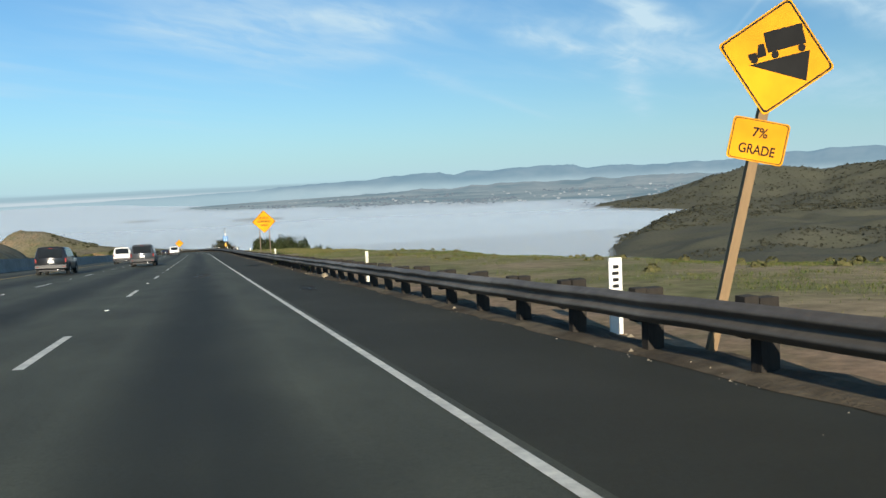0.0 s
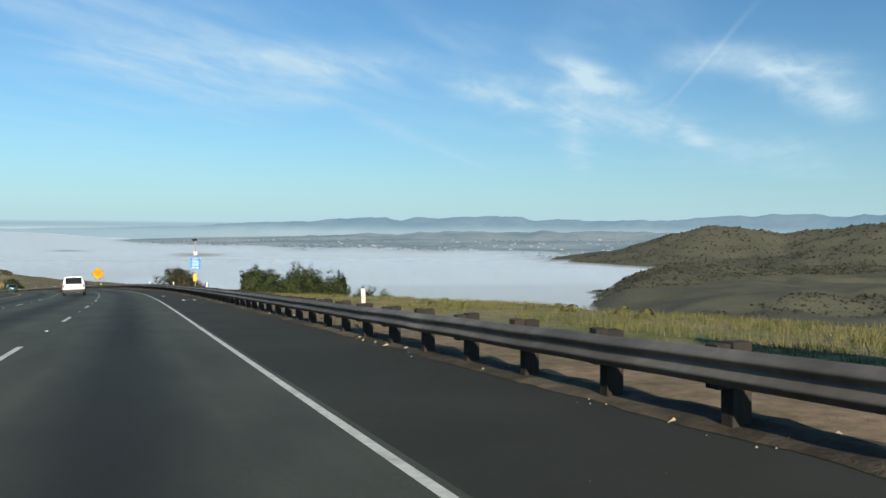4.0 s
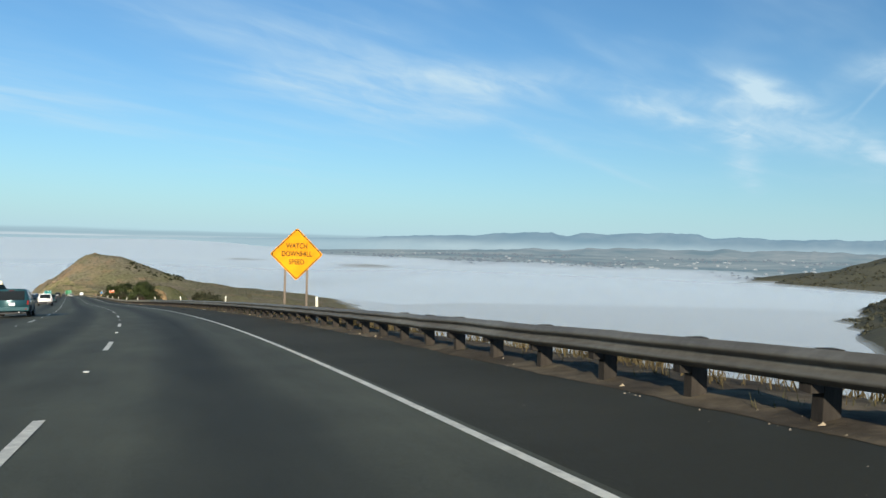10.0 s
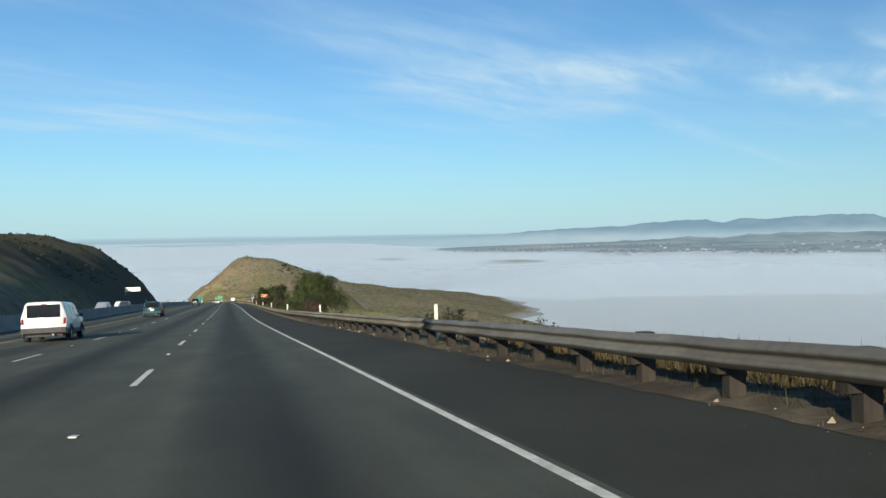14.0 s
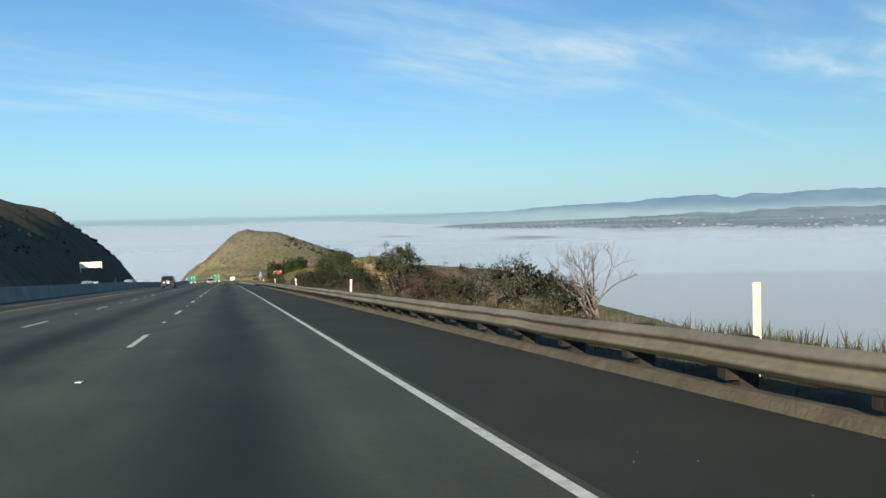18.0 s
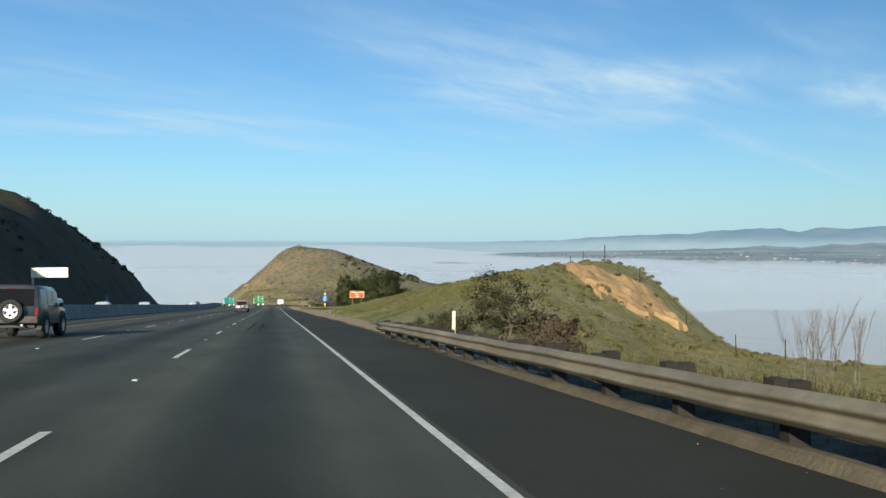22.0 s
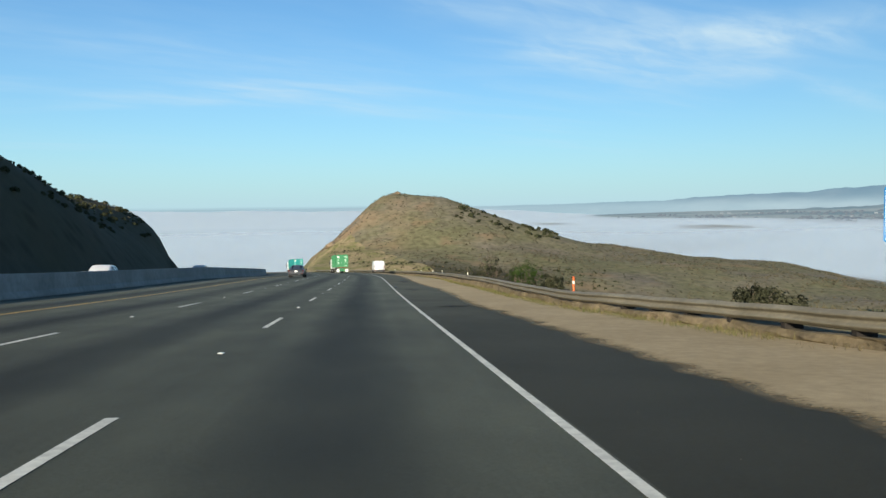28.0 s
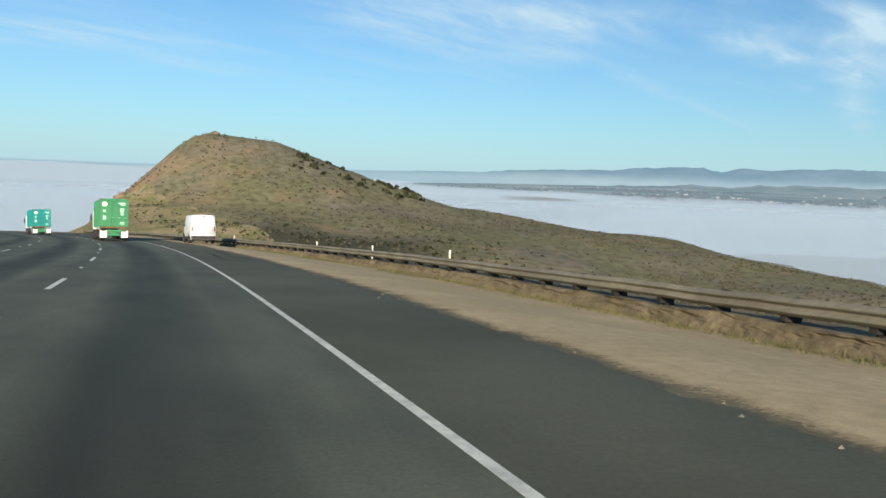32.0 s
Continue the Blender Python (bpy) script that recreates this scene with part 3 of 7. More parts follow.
def lumps(x, y, size, octaves=4, seed=0):
    """Smooth value noise from -1 to 1."""
    total, amp, norm = 0.0, 1.0, 0.0
    for o in range(octaves):
        u, v = x / size, y / size
        i, j = np.floor(u), np.floor(v)
        a, b = u - i, v - j
        a, b = a * a * (3 - 2 * a), b * b * (3 - 2 * b)
        q = [hashed(i + di, j + dj, seed + o) for di, dj in ((0, 0), (1, 0), (0, 1), (1, 1))]
        total = total + amp * ((q[0] * (1 - a) + q[1] * a) * (1 - b) + (q[2] * (1 - a) + q[3] * a) * b)
        norm, amp, size = norm + amp, amp * 0.5, size * 0.5
    return total / norm * 2 - 1


def ease(v, lo, hi):
    t = np.clip((v - lo) / (hi - lo), 0, 1)
    return t * t * (3 - 2 * t)


def beside(s, lat):
    """Height above the road of the ground beside it."""
    bench = np.interp(s, [-40, 60, 110, 145, 185, 215, 560, 600, 660, 690, 700, 740, 790, 860, 960], [21, 18, 16, 13, 7, 4.2, 4.2, 6, 12, 12, 10, 7, 10.5, 9, 9])
    fall = np.interp(s, [-40, 150, 250, 560, 640, 760, 860], [0.32, 0.34, 0.42, 0.36, 0.3, 0.28, 0.12])
    over = np.maximum(lat - bench, 0)
    right = -0.012 * np.maximum(lat - 3, 0) - fall * (over - 2.5 * (1 - np.exp(-over / 2.5)))
    shelf = ease(s, 552, 576) * (1 - ease(s, 650, 700))
    right = right * (1 - shelf) + shelf * (-0.012 * np.maximum(lat - 3, 0) - 0.1 * np.maximum(lat - 7, 0) - 0.25 * np.maximum(lat - 50, 0))
    right = right - 0.4 * ease(s, 745, 785) * ease(lat, 3, 8) * (1 - ease(s, 850, 900))
    # the mound left standing between the road and the valley
    crest = np.interp(lat, [5, 8, 12, 20, 28, 33, 38, 44, 52, 62], [0, 0.7, 2.3, 3.9, 4.9, 4.6, 2.2, -3.2, -5.5, -8.5]) - 0.34 * np.maximum(lat - 62, 0)
    along = np.interp(s, [560, 590, 600, 618, 643, 668, 695, 715], [0.95, 1.0, 1.0, 0.93, 0.68, 0.4, 0.12, 0])
    front = ease(s, 552.5 + 1.06 * lat, 572.5 + 1.06 * lat)
    stand = front * (1 - ease(s, 690, 715)) * ease(lat, 4.5, 7)
    right = right * (1 - stand) + stand * crest * np.where(crest > 0, along, 1.0)
    top = np.interp(s, [-40, 480, 600, 785, 826, 859, 900, 950, 985, 1003, 1025], [5, 12, 30, 37, 32, 25.5, 22, 21, 19, 10, 0])
    rise = np.maximum(-lat - np.interp(s, [900, 960], [38, 36.2]), 0) * np.interp(s, [600, 690, 750, 800, 850, 890, 960], [0.55, 0.67, 0.9, 0.86, 0.6, 0.75, 2.2])
    left = top * (1 - np.exp(-rise / np.maximum(top, 0.5) * 2.1)) * 1.02
    left = left - 0.5 * np.maximum(-lat - 190, 0)
    return np.where(lat > 0, right, left)


RIDGES = [  # points (x, y, z), steepness near the crest, where it eases, steepness further down
    ([(-241, 1053, -75), (-232, 1072, -62.5), (-217, 1086, -44), (-210, 1103, -37), (-187, 1097, -38), (-153, 1090, -50.5), (-140, 1081, -59), (-119, 1070, -68), (-71, 1044, -71.5), (-45, 1026, -76), (3, 1005, -86), (90, 950, -118)], 0.42, 62, 0.13),
    ([(-30, 990, -81), (5, 938, -81), (42, 850, -83.5), (75, 770, -87.5), (100, 700, -97)], 0.24, 40, 0.2),
    ([(1027, 1716, -79), (1170, 1700, -37), (1290, 1707, -5), (1420, 1570, -18), (1549, 1410, 6), (1900, 1250, 2), (2300, 1200, 12)], 0.3, 200, 0.16),
    ([(80, 2371, -90), (165, 2371, -77), (300, 2390, -90)], 0.12, 200, 0.1),
    ([(-330, 2700, -92), (-180, 2720, -82), (-20, 2750, -92)], 0.1, 200, 0.1),
]


def near_road(x, y):
    """Along and across the road for plan points."""
    s, lat = np.zeros(x.shape), np.zeros(x.shape)
    for c in range(0, x.size, 4000):
        px, py = x.flat[c:c + 4000], y.flat[c:c + 4000]
        i = np.argmin((px[:, None] - RX) ** 2 + (py[:, None] - RY) ** 2, axis=1)
        dx, dy, ps = px - RX[i], py - RY[i], PSI[i]
        s.flat[c:c + 4000] = ALONG[i]
        lat.flat[c:c + 4000] = np.sign(dx * np.cos(ps) - dy * np.sin(ps)) * np.hypot(dx, dy)
    return s, lat


def hills(x, y):
    z = np.full(x.shape, -170.0)
    for pts, steep, knee, foot in RIDGES:
        for (ax, ay, az), (bx, by, bz) in zip(pts, pts[1:]):
            dx, dy = bx - ax, by - ay
            t = np.clip(((x - ax) * dx + (y - ay) * dy) / (dx * dx + dy * dy), 0, 1)
            d = np.hypot(x - ax - t * dx, y - ay - t * dy)
            d = np.sqrt(d * d + 16) - 4
            h = az + t * (bz - az) - steep * np.minimum(d, knee) - foot * np.maximum(d - knee, 0)
            if steep == 0.42:  # the cliff at the knob's western end
                h = np.minimum(h, -42.5 + (0.966 * x + 0.26 * y - 72.6) * 0.98 + lumps(x, y, 24, 3, 77) * 5.0)
            z = np.maximum(z, h)
    # the green spur across the side valley, with its steep western edge
    a, w = (x - 428) * 0.706 + (y - 781) * 0.708, (x - 428) * 0.708 - (y - 781) * 0.706
    edge = np.interp(a, [-500, -200, 0, 213, 411, 430, 480, 900], [-125, -97, -86, -75, -62, -62, -70, -170])
    top = edge - 0.055 * np.maximum(w, 0)
    floor = -77.5 - 0.15 * np.maximum(a - 1000, 0) - 0.1 * np.maximum(-300 - a, 0)
    spur = np.where(w > 0, top + (np.maximum(top, floor) - top) * ease(w, 0, 120), edge + 0.34 * w)
    return np.maximum(z, spur)


def height(x, y, s, lat):
    z = road_z(s, lat) + beside(s, lat)
    rough = ease(np.abs(lat), 8, 40) * (1 - 0.85 * ease(s, 548, 570) * (1 - ease(s, 690, 720)) * (lat > 0))
    z = z + rough * (lumps(x, y, 38, 4, 3) * 2.2 + lumps(x, y, 9, 3, 5) * 0.5)
    cut = ease(-lat, 40, 60)
    z = z + cut * (lumps(x, y, 17, 4, 23) * 2.0 - 1.6 * np.abs(lumps(x * 0.6, y, 26, 3, 25)))
    east = ease(x, 380, 540)
    gully = 1 - 2 * np.abs(lumps(x + 0.4 * y, y - 0.3 * x, 150, 3, 14))
    h = hills(x, y) + lumps(x, y, 60, 5, 8) * (4.5 - 1.5 * east) + lumps(x, y, 14, 3, 2) * 0.8 + east * (gully * 10.0 + lumps(x, y, 34, 3, 19) * 2.5)
    cap = road_z(s, lat) + np.where(lat > 0, np.maximum(lat - 11, 0) * np.where(s > 960, 1.5, 0.5) - 0.3, -0.3)
    h = np.where((lat < 0) & (lat > -300), -170, np.where(lat < 90, np.minimum(h, cap), h))
    return np.maximum(np.maximum(z, -150), h)


def mesh_from(name, verts, faces, material, uvs=None, smooth=True):
    me = bpy.data.meshes.new(name)
    me.from_pydata(verts, [], faces)
    me.materials.append(material)
    if uvs is not None:
        layer = me.uv_layers.new(name="UVMap")
        idx = np.empty(len(me.loops), dtype=np.int32)
        me.loops.foreach_get("vertex_index", idx)
        layer.data.foreach_set("uv", np.asarray(uvs, dtype=np.float32)[idx].ravel())
    if smooth:
        me.polygons.foreach_set("use_smooth", [True] * len(me.polygons))
    me.update()
    return me


def grid_faces(rows, cols):
    i = np.arange(rows - 1)[:, None] * cols + np.arange(cols - 1)[None, :]
    return np.stack([i, i + 1, i + cols + 1, i + cols], -1).reshape(-1, 4).tolist()


def spread(lo, hi, step, far_lo, far_hi, grow=1.16):
    v = list(np.arange(lo, hi + step, step))
    d = step
    while v[-1] < far_hi:
        d *= grow
        v.append(v[-1] + d)
    d = step
    while v[0] > far_lo:
        d *= grow
        v.insert(0, v[0] - d)
    return np.array(v)


def build_ground():
    xs = np.concatenate([spread(-330, 330, 7, -4600, 335), spread(350, 1480, 13, 350, 4600, 1.2)])
    ys = np.concatenate([spread(-40, 1230, 7, -4300, 1235), spread(1250, 1800, 13, 1250, 5000, 1.2)])
    x, y = np.meshgrid(xs, ys)
    s, lat = near_road(x, y)
    z = height(x, y, s, lat)
    inside = ease(lat, -150, -128) * (1 - ease(lat, 52, 62)) * (s > -40) * (s < 1118)
    z = z - 2.2 * inside
    v = np.stack([x, y, z], -1).reshape(-1, 3)
    ob = new("ground", mesh_from("ground", v.tolist(), grid_faces(len(ys), len(xs)), M_GROUND))
    tagged(ob, "dry brown and green hills falling away to a fog-filled valley", "ground", kind="structure")


def strip_mesh(name, s0, s1, ds, lats, rise, material, wobble=0.0):
    """A sheet along the road; rise(s, lat) is its height above the road. uv: metres across, metres along."""
    ss = np.arange(s0, s1 + ds * 0.5, ds)
    s, lat = np.meshgrid(ss, np.asarray(lats, float), indexing="ij")
    if wobble:
        edge = (np.arange(len(lats)) == 0)[None, :]
        lat = lat + edge * wobble * lumps(s, lat, 6, 4, 21)
    x, y = plan(s, lat)
    z = road_z(s, lat) + rise(s, lat, x, y)
    v = np.stack([x, y, z], -1).reshape(-1, 3)
    faces = [f[::-1] for f in grid_faces(len(ss), len(lats))]
    faces = [f[::-1] for f in faces]
    return mesh_from(name, v.tolist(), faces, material, np.stack([lat, s], -1).reshape(-1, 2))


def flat_rise(up):
    return lambda s, lat, x, y: np.full(s.shape, up)


def verge_rise(s, lat, x, y):
    near = ease(lat, 2.8, 4.5) if np.mean(lat) > 0 else ease(-lat, 36, 40)
    z = height(x, y, s, lat) - road_z(s, lat)
    return z + near * (lumps(x, y, 2.6, 4, 17) * 0.07) - 0.02 * (1 - near)


build_ground()
road = new("road", strip_mesh("road", -40, 1120, 2, [-17.3, -11.5, -7.64, -3.82, -1.9, 0.1], flat_rise(0.0), M_ROAD))
tagged(road, "worn dark asphalt carriageway with three lanes downhill", "road", kind="structure")
hard = new("shoulder", strip_mesh("shoulder", -40, 1120, 2, [0.1, 1.5, 3.0, 3.25], lambda s, lat, x, y: np.where(lat > 3.1, -0.09, 0.0), M_SHOULDER))
tagged(hard, "dark patched asphalt shoulder beside the lane", "shoulder", kind="structure")
far_road = new("opposite_road", strip_mesh("opposite_road", -40, 1120, 4, [-36, -28, -20, -17.3], flat_rise(0.0), M_ROAD))
tagged(far_road, "asphalt carriageway of the opposite direction", "road", kind="structure")
lat_steps = [2.9, 3.3, 3.7, 4.2, 4.8, 5.5, 6.3, 7.2, 8.2, 9.5, 11, 12.5, 14, 16, 18, 20, 22, 24, 26, 28.5, 31, 33.5, 36, 38.5, 41, 44, 48, 53, 58, 64]
verge = new("verge", strip_mesh("verge", -40, 548, 2, lat_steps, verge_rise, M_VERGE))
mound = new("mound", strip_mesh("mound", 548, 700, 1, lat_steps, verge_rise, M_MOUND))
tagged(mound, "grassy brown and olive mound between the road and the valley", "mound", kind="structure")
slope = new("pullout_verge", strip_mesh("pullout_verge", 700, 1120, 2, lat_steps, verge_rise, M_VERGE))
tagged(slope, "rough earth slope with dry weeds beyond the pullout", "verge", kind="structure")
tagged(verge, "rough earth verge with dry grass behind the guardrail", "verge", kind="structure")
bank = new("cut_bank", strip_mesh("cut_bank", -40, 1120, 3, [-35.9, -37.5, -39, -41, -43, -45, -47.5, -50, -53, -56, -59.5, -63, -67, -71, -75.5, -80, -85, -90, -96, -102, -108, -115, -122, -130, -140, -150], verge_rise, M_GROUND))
tagged(bank, "steep hillside cut above the opposite carriageway, its shade coloured dark", "hillside", kind="structure")


dirt_edge = lambda s: np.interp(s, [385, 400, 540, 548, 565, 590, 620, 650, 680, 700, 740, 780, 860, 900], [3.1, 3.3, 3.4, 3.4, 4.0, 4.5, 4.9, 6.6, 6.8, 5.6, 5.9, 8.4, 9.0, 8.0])
pave_edge = lambda s: np.interp(s, [385, 405, 440, 540, 562, 572, 590, 615, 650, 690, 708, 728, 751, 775, 860, 900], [3.2, 2.95, 2.75, 2.75, 2.85, 2.95, 3.0, 2.7, 2.9, 2.6, 2.35, 2.8, 2.5, 2.9, 2.9, 2.9])


def build_dirt():
    ss = np.arange(545, 900, 0.75)
    u = np.linspace(0, 1, 12) ** 1.5
    s, t = np.meshgrid(ss, u, indexing="ij")
    inner = pave_edge(s) - 0.35 + 0.16 * lumps(s, s * 0, 9, 3, 31) + 0.09 * lumps(s, s * 0, 1.7, 2, 32)
    lat = inner + t * (dirt_edge(s) + 0.5 * lumps(s, s * 0, 5, 3, 33) * ease(s, 540, 570) - inner)
    x, y = plan(s, lat)
    h = height(x, y, s, lat) - road_z(s, lat)
    rise = np.where(lat < 3.1, 0.002, np.maximum(h, -2)) + 0.03 * np.sin(np.pi * np.clip(t, 0, 1)) + 0.02 * lumps(x, y, 1.5, 3, 35) * t
    v = np.stack([x, y, road_z(s, lat) + np.where(lat < 3.35, np.maximum(rise, 0.004), rise) + 0.004 + 0.012 * ease(t, 0, 0.15)], -1).reshape(-1, 3)
    ob = new("dirt_pullout", mesh_from("dirt_pullout", v.tolist(), grid_faces(len(ss), len(u)), M_DIRT_STRIP, np.stack([lat - inner, s], -1).reshape(-1, 2)))
    tagged(ob, "pale tan dirt strip along the asphalt", "dirt", kind="structure")


def build_rock_face():
    """The orange cut that scars the near end of the mound."""
    ss, ll = np.arange(560, 606, 0.4), np.arange(16.5, 33.5, 0.4)
    s, lat = np.meshgrid(ss, ll, indexing="ij")
    f = (s - 552.5 - 1.06 * lat) / 20
    mid = 0.84 - (lat - 19) * 0.045
    mask = (np.abs(f - mid) + 0.13 * lumps(s, lat, 3.0, 4, 81) < 0.17) & (lat > 20.5) & (lat < 30)
    x, y = plan(s, lat)
    z = height(x, y, s, lat) + 0.22 + 0.5 * np.abs(lumps(x, y, 1.9, 4, 83)) + 0.3 * lumps(x, y, 0.9, 2, 85)
    v = np.stack([x, y, np.where(mask, z, height(x, y, s, lat) - 0.5)], -1).reshape(-1, 3)
    keep = mask.ravel()
    faces = [q for q in grid_faces(len(ss), len(ll)) if sum(keep[i] for i in q) > 0]
    ob = new("rock_face", mesh_from("rock_face", v.tolist(), faces, M_CUT, smooth=False))
    tagged(ob, "crumbling orange rock scar on the side of the mound", "rock face", kind="structure")


build_rock_face()
rail2_lat = lambda s: np.interp(s, [664, 672, 690, 706, 716, 728, 739, 750, 757, 775, 783, 800, 850, 880, 940], [9.6, 8.4, 6.0, 5.0, 5.2, 5.7, 5.8, 6.1, 6.7, 8.0, 8.4, 8.6, 7.6, 6.4, 5.2])
rail2_base = lambda s: np.interp(s, [660, 690, 704, 716, 728, 750, 765, 781, 850, 890], [0.0, -0.1, -0.17, -0.1, -0.02, 0.0, -0.15, -0.34, -0.36, -0.1])


def build_dirt_bank():
    """The washed-out earth step on which the pullout rail stands."""
    ss = np.arange(676, 890, 0.22)
    q = np.array([-0.6, -0.36, -0.25, -0.22, -0.2, -0.19, -0.18, -0.16, -0.14, -0.02, 0.3, 0.8, 1.5, 2.6])
    up = np.array([-0.1, 0.02, 0.14, 0.3, 0.45, 0.6, 0.75, 0.9, 1.0, 1.04, 1.0, 0.9, 0.5, -0.4])
    s, k = np.meshgrid(ss, np.arange(len(q)), indexing="ij")
    tall = np.interp(s, [676, 690, 704, 735, 748, 762, 800, 860, 890], [0.08, 0.28, 0.36, 0.36, 0.3, 0.26, 0.22, 0.18, 0.05]) * (1 + 0.16 * lumps(s, s * 0, 3.0, 3, 91))
    face = (k >= 1) & (k <= 8)
    lat = rail2_lat(s) + q[k] + face * (0.09 * lumps(s, k * 0.35, 0.9, 3, 93) + 0.06 * lumps(s * 1.0, k * 0.25, 0.5, 2, 95))
    x, y = plan(s, lat)
    g = np.where(k < 2, height(x, y, s, lat) - road_z(s, lat) + 0.02, rail2_base(s))
    z = road_z(s, lat) + g + tall * up[k] + 0.04 * lumps(x, y, 0.9, 3, 97) * (k > 1)
    v = np.stack([x, y, z], -1).reshape(-1, 3)
    ob = new("dirt_bank", mesh_from("dirt_bank", v.tolist(), grid_faces(len(ss), len(q)), M_BANK, smooth=False))
    tagged(ob, "eroded tan earth step under the pullout guardrail", "bank", kind="structure")


build_dirt_bank()
build_dirt()
# littered soil whose colour also deepens the shade under the rail
M_RAIL_SHADE_SOIL = mat("shade_darkened_soil", (0.062, 0.05, 0.035), rough=0.95, var=0.45, scale=3.0, scale2=0.5, second=(0.13, 0.105, 0.07), bump=1.0, bscale=14, spec=0.1, amount=0.45)
M_BARE_EARTH = mat("tan_bare_earth", (0.27, 0.19, 0.12), rough=0.95, var=0.4, scale=5.0, scale2=0.6, second=(0.17, 0.135, 0.075), bump=0.9, bscale=16, spec=0.1, amount=0.5)
M_BERM = mat("dusty_asphalt_berm", (0.13, 0.112, 0.076), rough=0.95, var=0.3, scale=4.0, scale2=0.4, second=(0.1, 0.086, 0.06), bump=0.8, bscale=20, spec=0.1, amount=0.7)


def build_rail_foot():
    """The littered soil in which the guardrail's posts stand, coloured dark for the rail's shade, with a ragged edge on
    the asphalt.
    """
    ss = np.arange(-40, 553, 0.4)
    u = np.linspace(0, 1, 9)
    s, t = np.meshgrid(ss, u, indexing="ij")
    inner = np.interp(s, [-40, 120, 215, 330, 385, 548], [2.62, 2.7, 2.62, 2.55, 2.75, 2.75]) + 0.07 * lumps(s, s * 0, 2.3, 4, 131) + 0.09 * lumps(s, s * 0, 0.7, 2, 132)
    outer = np.interp(s, [-40, 170, 230, 548], [3.35, 3.5, 4.6, 4.6]) + 0.3 * lumps(s, s * 0, 4.0, 3, 133) + 0.15 * lumps(s, s * 0, 0.9, 2, 134)
    lat = inner + t * (outer - inner)
    x, y = plan(s, lat)
    h = height(x, y, s, lat) - road_z(s, lat)
    clod = 0.045 * np.abs(lumps(x, y, 0.8, 3, 135)) + 0.02 * lumps(x, y, 0.3, 2, 137)
    rise = np.where(lat < 3.1, 0.006, h + 0.035) + clod * ease(t, 0, 0.2) + 0.03 * np.sin(np.pi * t)
    v = np.stack([x, y, road_z(s, lat) + rise], -1).reshape(-1, 3)
    ob = new("rail_foot_soil", mesh_from("rail_foot_soil", v.tolist(), grid_faces(len(ss), len(u)), M_RAIL_SHADE_SOIL, smooth=False))
    tagged(ob, "littered soil along the foot of the guardrail, darkened for the rail's shade", "soil", kind="structure")


def build_bare_earth():
    """Trodden bare earth between the guardrail and the grass of the bench."""
    ss = np.arange(-40, 172, 0.5)
    u = np.linspace(0, 1, 9)
    s, t = np.meshgrid(ss, u, indexing="ij")
    outer = np.interp(s, [-40, 20, 90, 150, 172], [5.4, 5.3, 5.6, 4.9, 4.2]) + 0.7 * lumps(s, s * 0, 5.0, 4, 141) + 0.25 * lumps(s, s * 0, 1.0, 2, 142)
    lat = 3.1 + t * (np.maximum(outer, 3.6) - 3.1)
    x, y = plan(s, lat)
    rise = verge_rise(s, lat, x, y) + 0.045 * np.sin(np.pi * np.clip(t * 0.9 + 0.1, 0, 1)) - 0.015 * t + 0.012 * lumps(x, y, 0.35, 2, 143)
    v = np.stack([x, y, road_z(s, lat) + rise], -1).reshape(-1, 3)
    ob = new("bare_earth", mesh_from("bare_earth", v.tolist(), grid_faces(len(ss), len(u)), M_BARE_EARTH, smooth=True))
    tagged(ob, "tan trodden bare earth behind the guardrail", "earth", kind="structure")


def build_berm():
    """A low kerb of dusty asphalt in front of the rail."""
    ss = np.arange(372, 552, 0.6)
    q = np.array([-0.02, 0.04, 0.09, 0.2, 0.27, 0.31])
    up = np.array([0.0, 0.07, 0.1, 0.1, 0.06, -0.1])
    s, k = np.meshgrid(ss, np.arange(6), indexing="ij")
    grow = ease(s, 372, 392) * (1 - ease(s, 544, 551))
    lat = 2.46 + q[k] + 0.025 * lumps(s, s * 0, 5.0, 3, 141)
    x, y = plan(s, lat)
    z = road_z(s, lat) + 0.003 + up[k] * grow * (1 + 0.2 * lumps(s, k * 0.5, 1.6, 2, 143))
    v = np.stack([x, y, z], -1).reshape(-1, 3)
    ob = new("asphalt_berm", mesh_from("asphalt_berm", v.tolist(), grid_faces(len(ss), 6), M_BERM, smooth=False))
    tagged(ob, "low tan dusty asphalt kerb in front of the guardrail", "kerb", kind="structure")


build_rail_foot()
build_bare_earth()
build_berm()


def build_fog():
    xs, ys = spread(-1900, 1700, 36, -4500, 4500, 1.25), spread(-300, 4480, 40, -4000, 4900, 1.25)
    x, y = np.meshgrid(xs, ys)
    f = grid_faces(len(ys), len(xs))
    r, az = np.hypot(x + 70, y - 400), np.degrees(np.arctan2(x + 70, y - 400))
    far, billow = ease(r, 700, 1900), lumps(x, y, 330, 3, 47)
    # far out to the north-west the fog stands higher
    bank = ease(r, 2900, 4250) * (1 - ease(az, -7, 3)) * (30 + 9 * billow)
    for i, lift in enumerate((0, 0.9, 2.0, 3.4)):
        z = -88.5 + lift * (0.7 + 0.8 * far) + lumps(x, y, 700, 2, 41) * 1.2 + far * (billow * 5.0 + 2.0) + bank
        v = np.stack([x, y, z], -1).reshape(-1, 3)
        me = mesh_from("fog_bank", v.tolist(), f, M_FOG if i == 0 else M_FOG_THIN)
        me.normals_split_custom_set_from_vertices([(0, 0, 1)] * len(v))  # lit evenly, as mist is
        ob = new("fog_bank", me)
        tagged(ob, "soft white morning fog filling the valley", "fog", group="layers of the fog bank", kind="stuff")


build_fog()


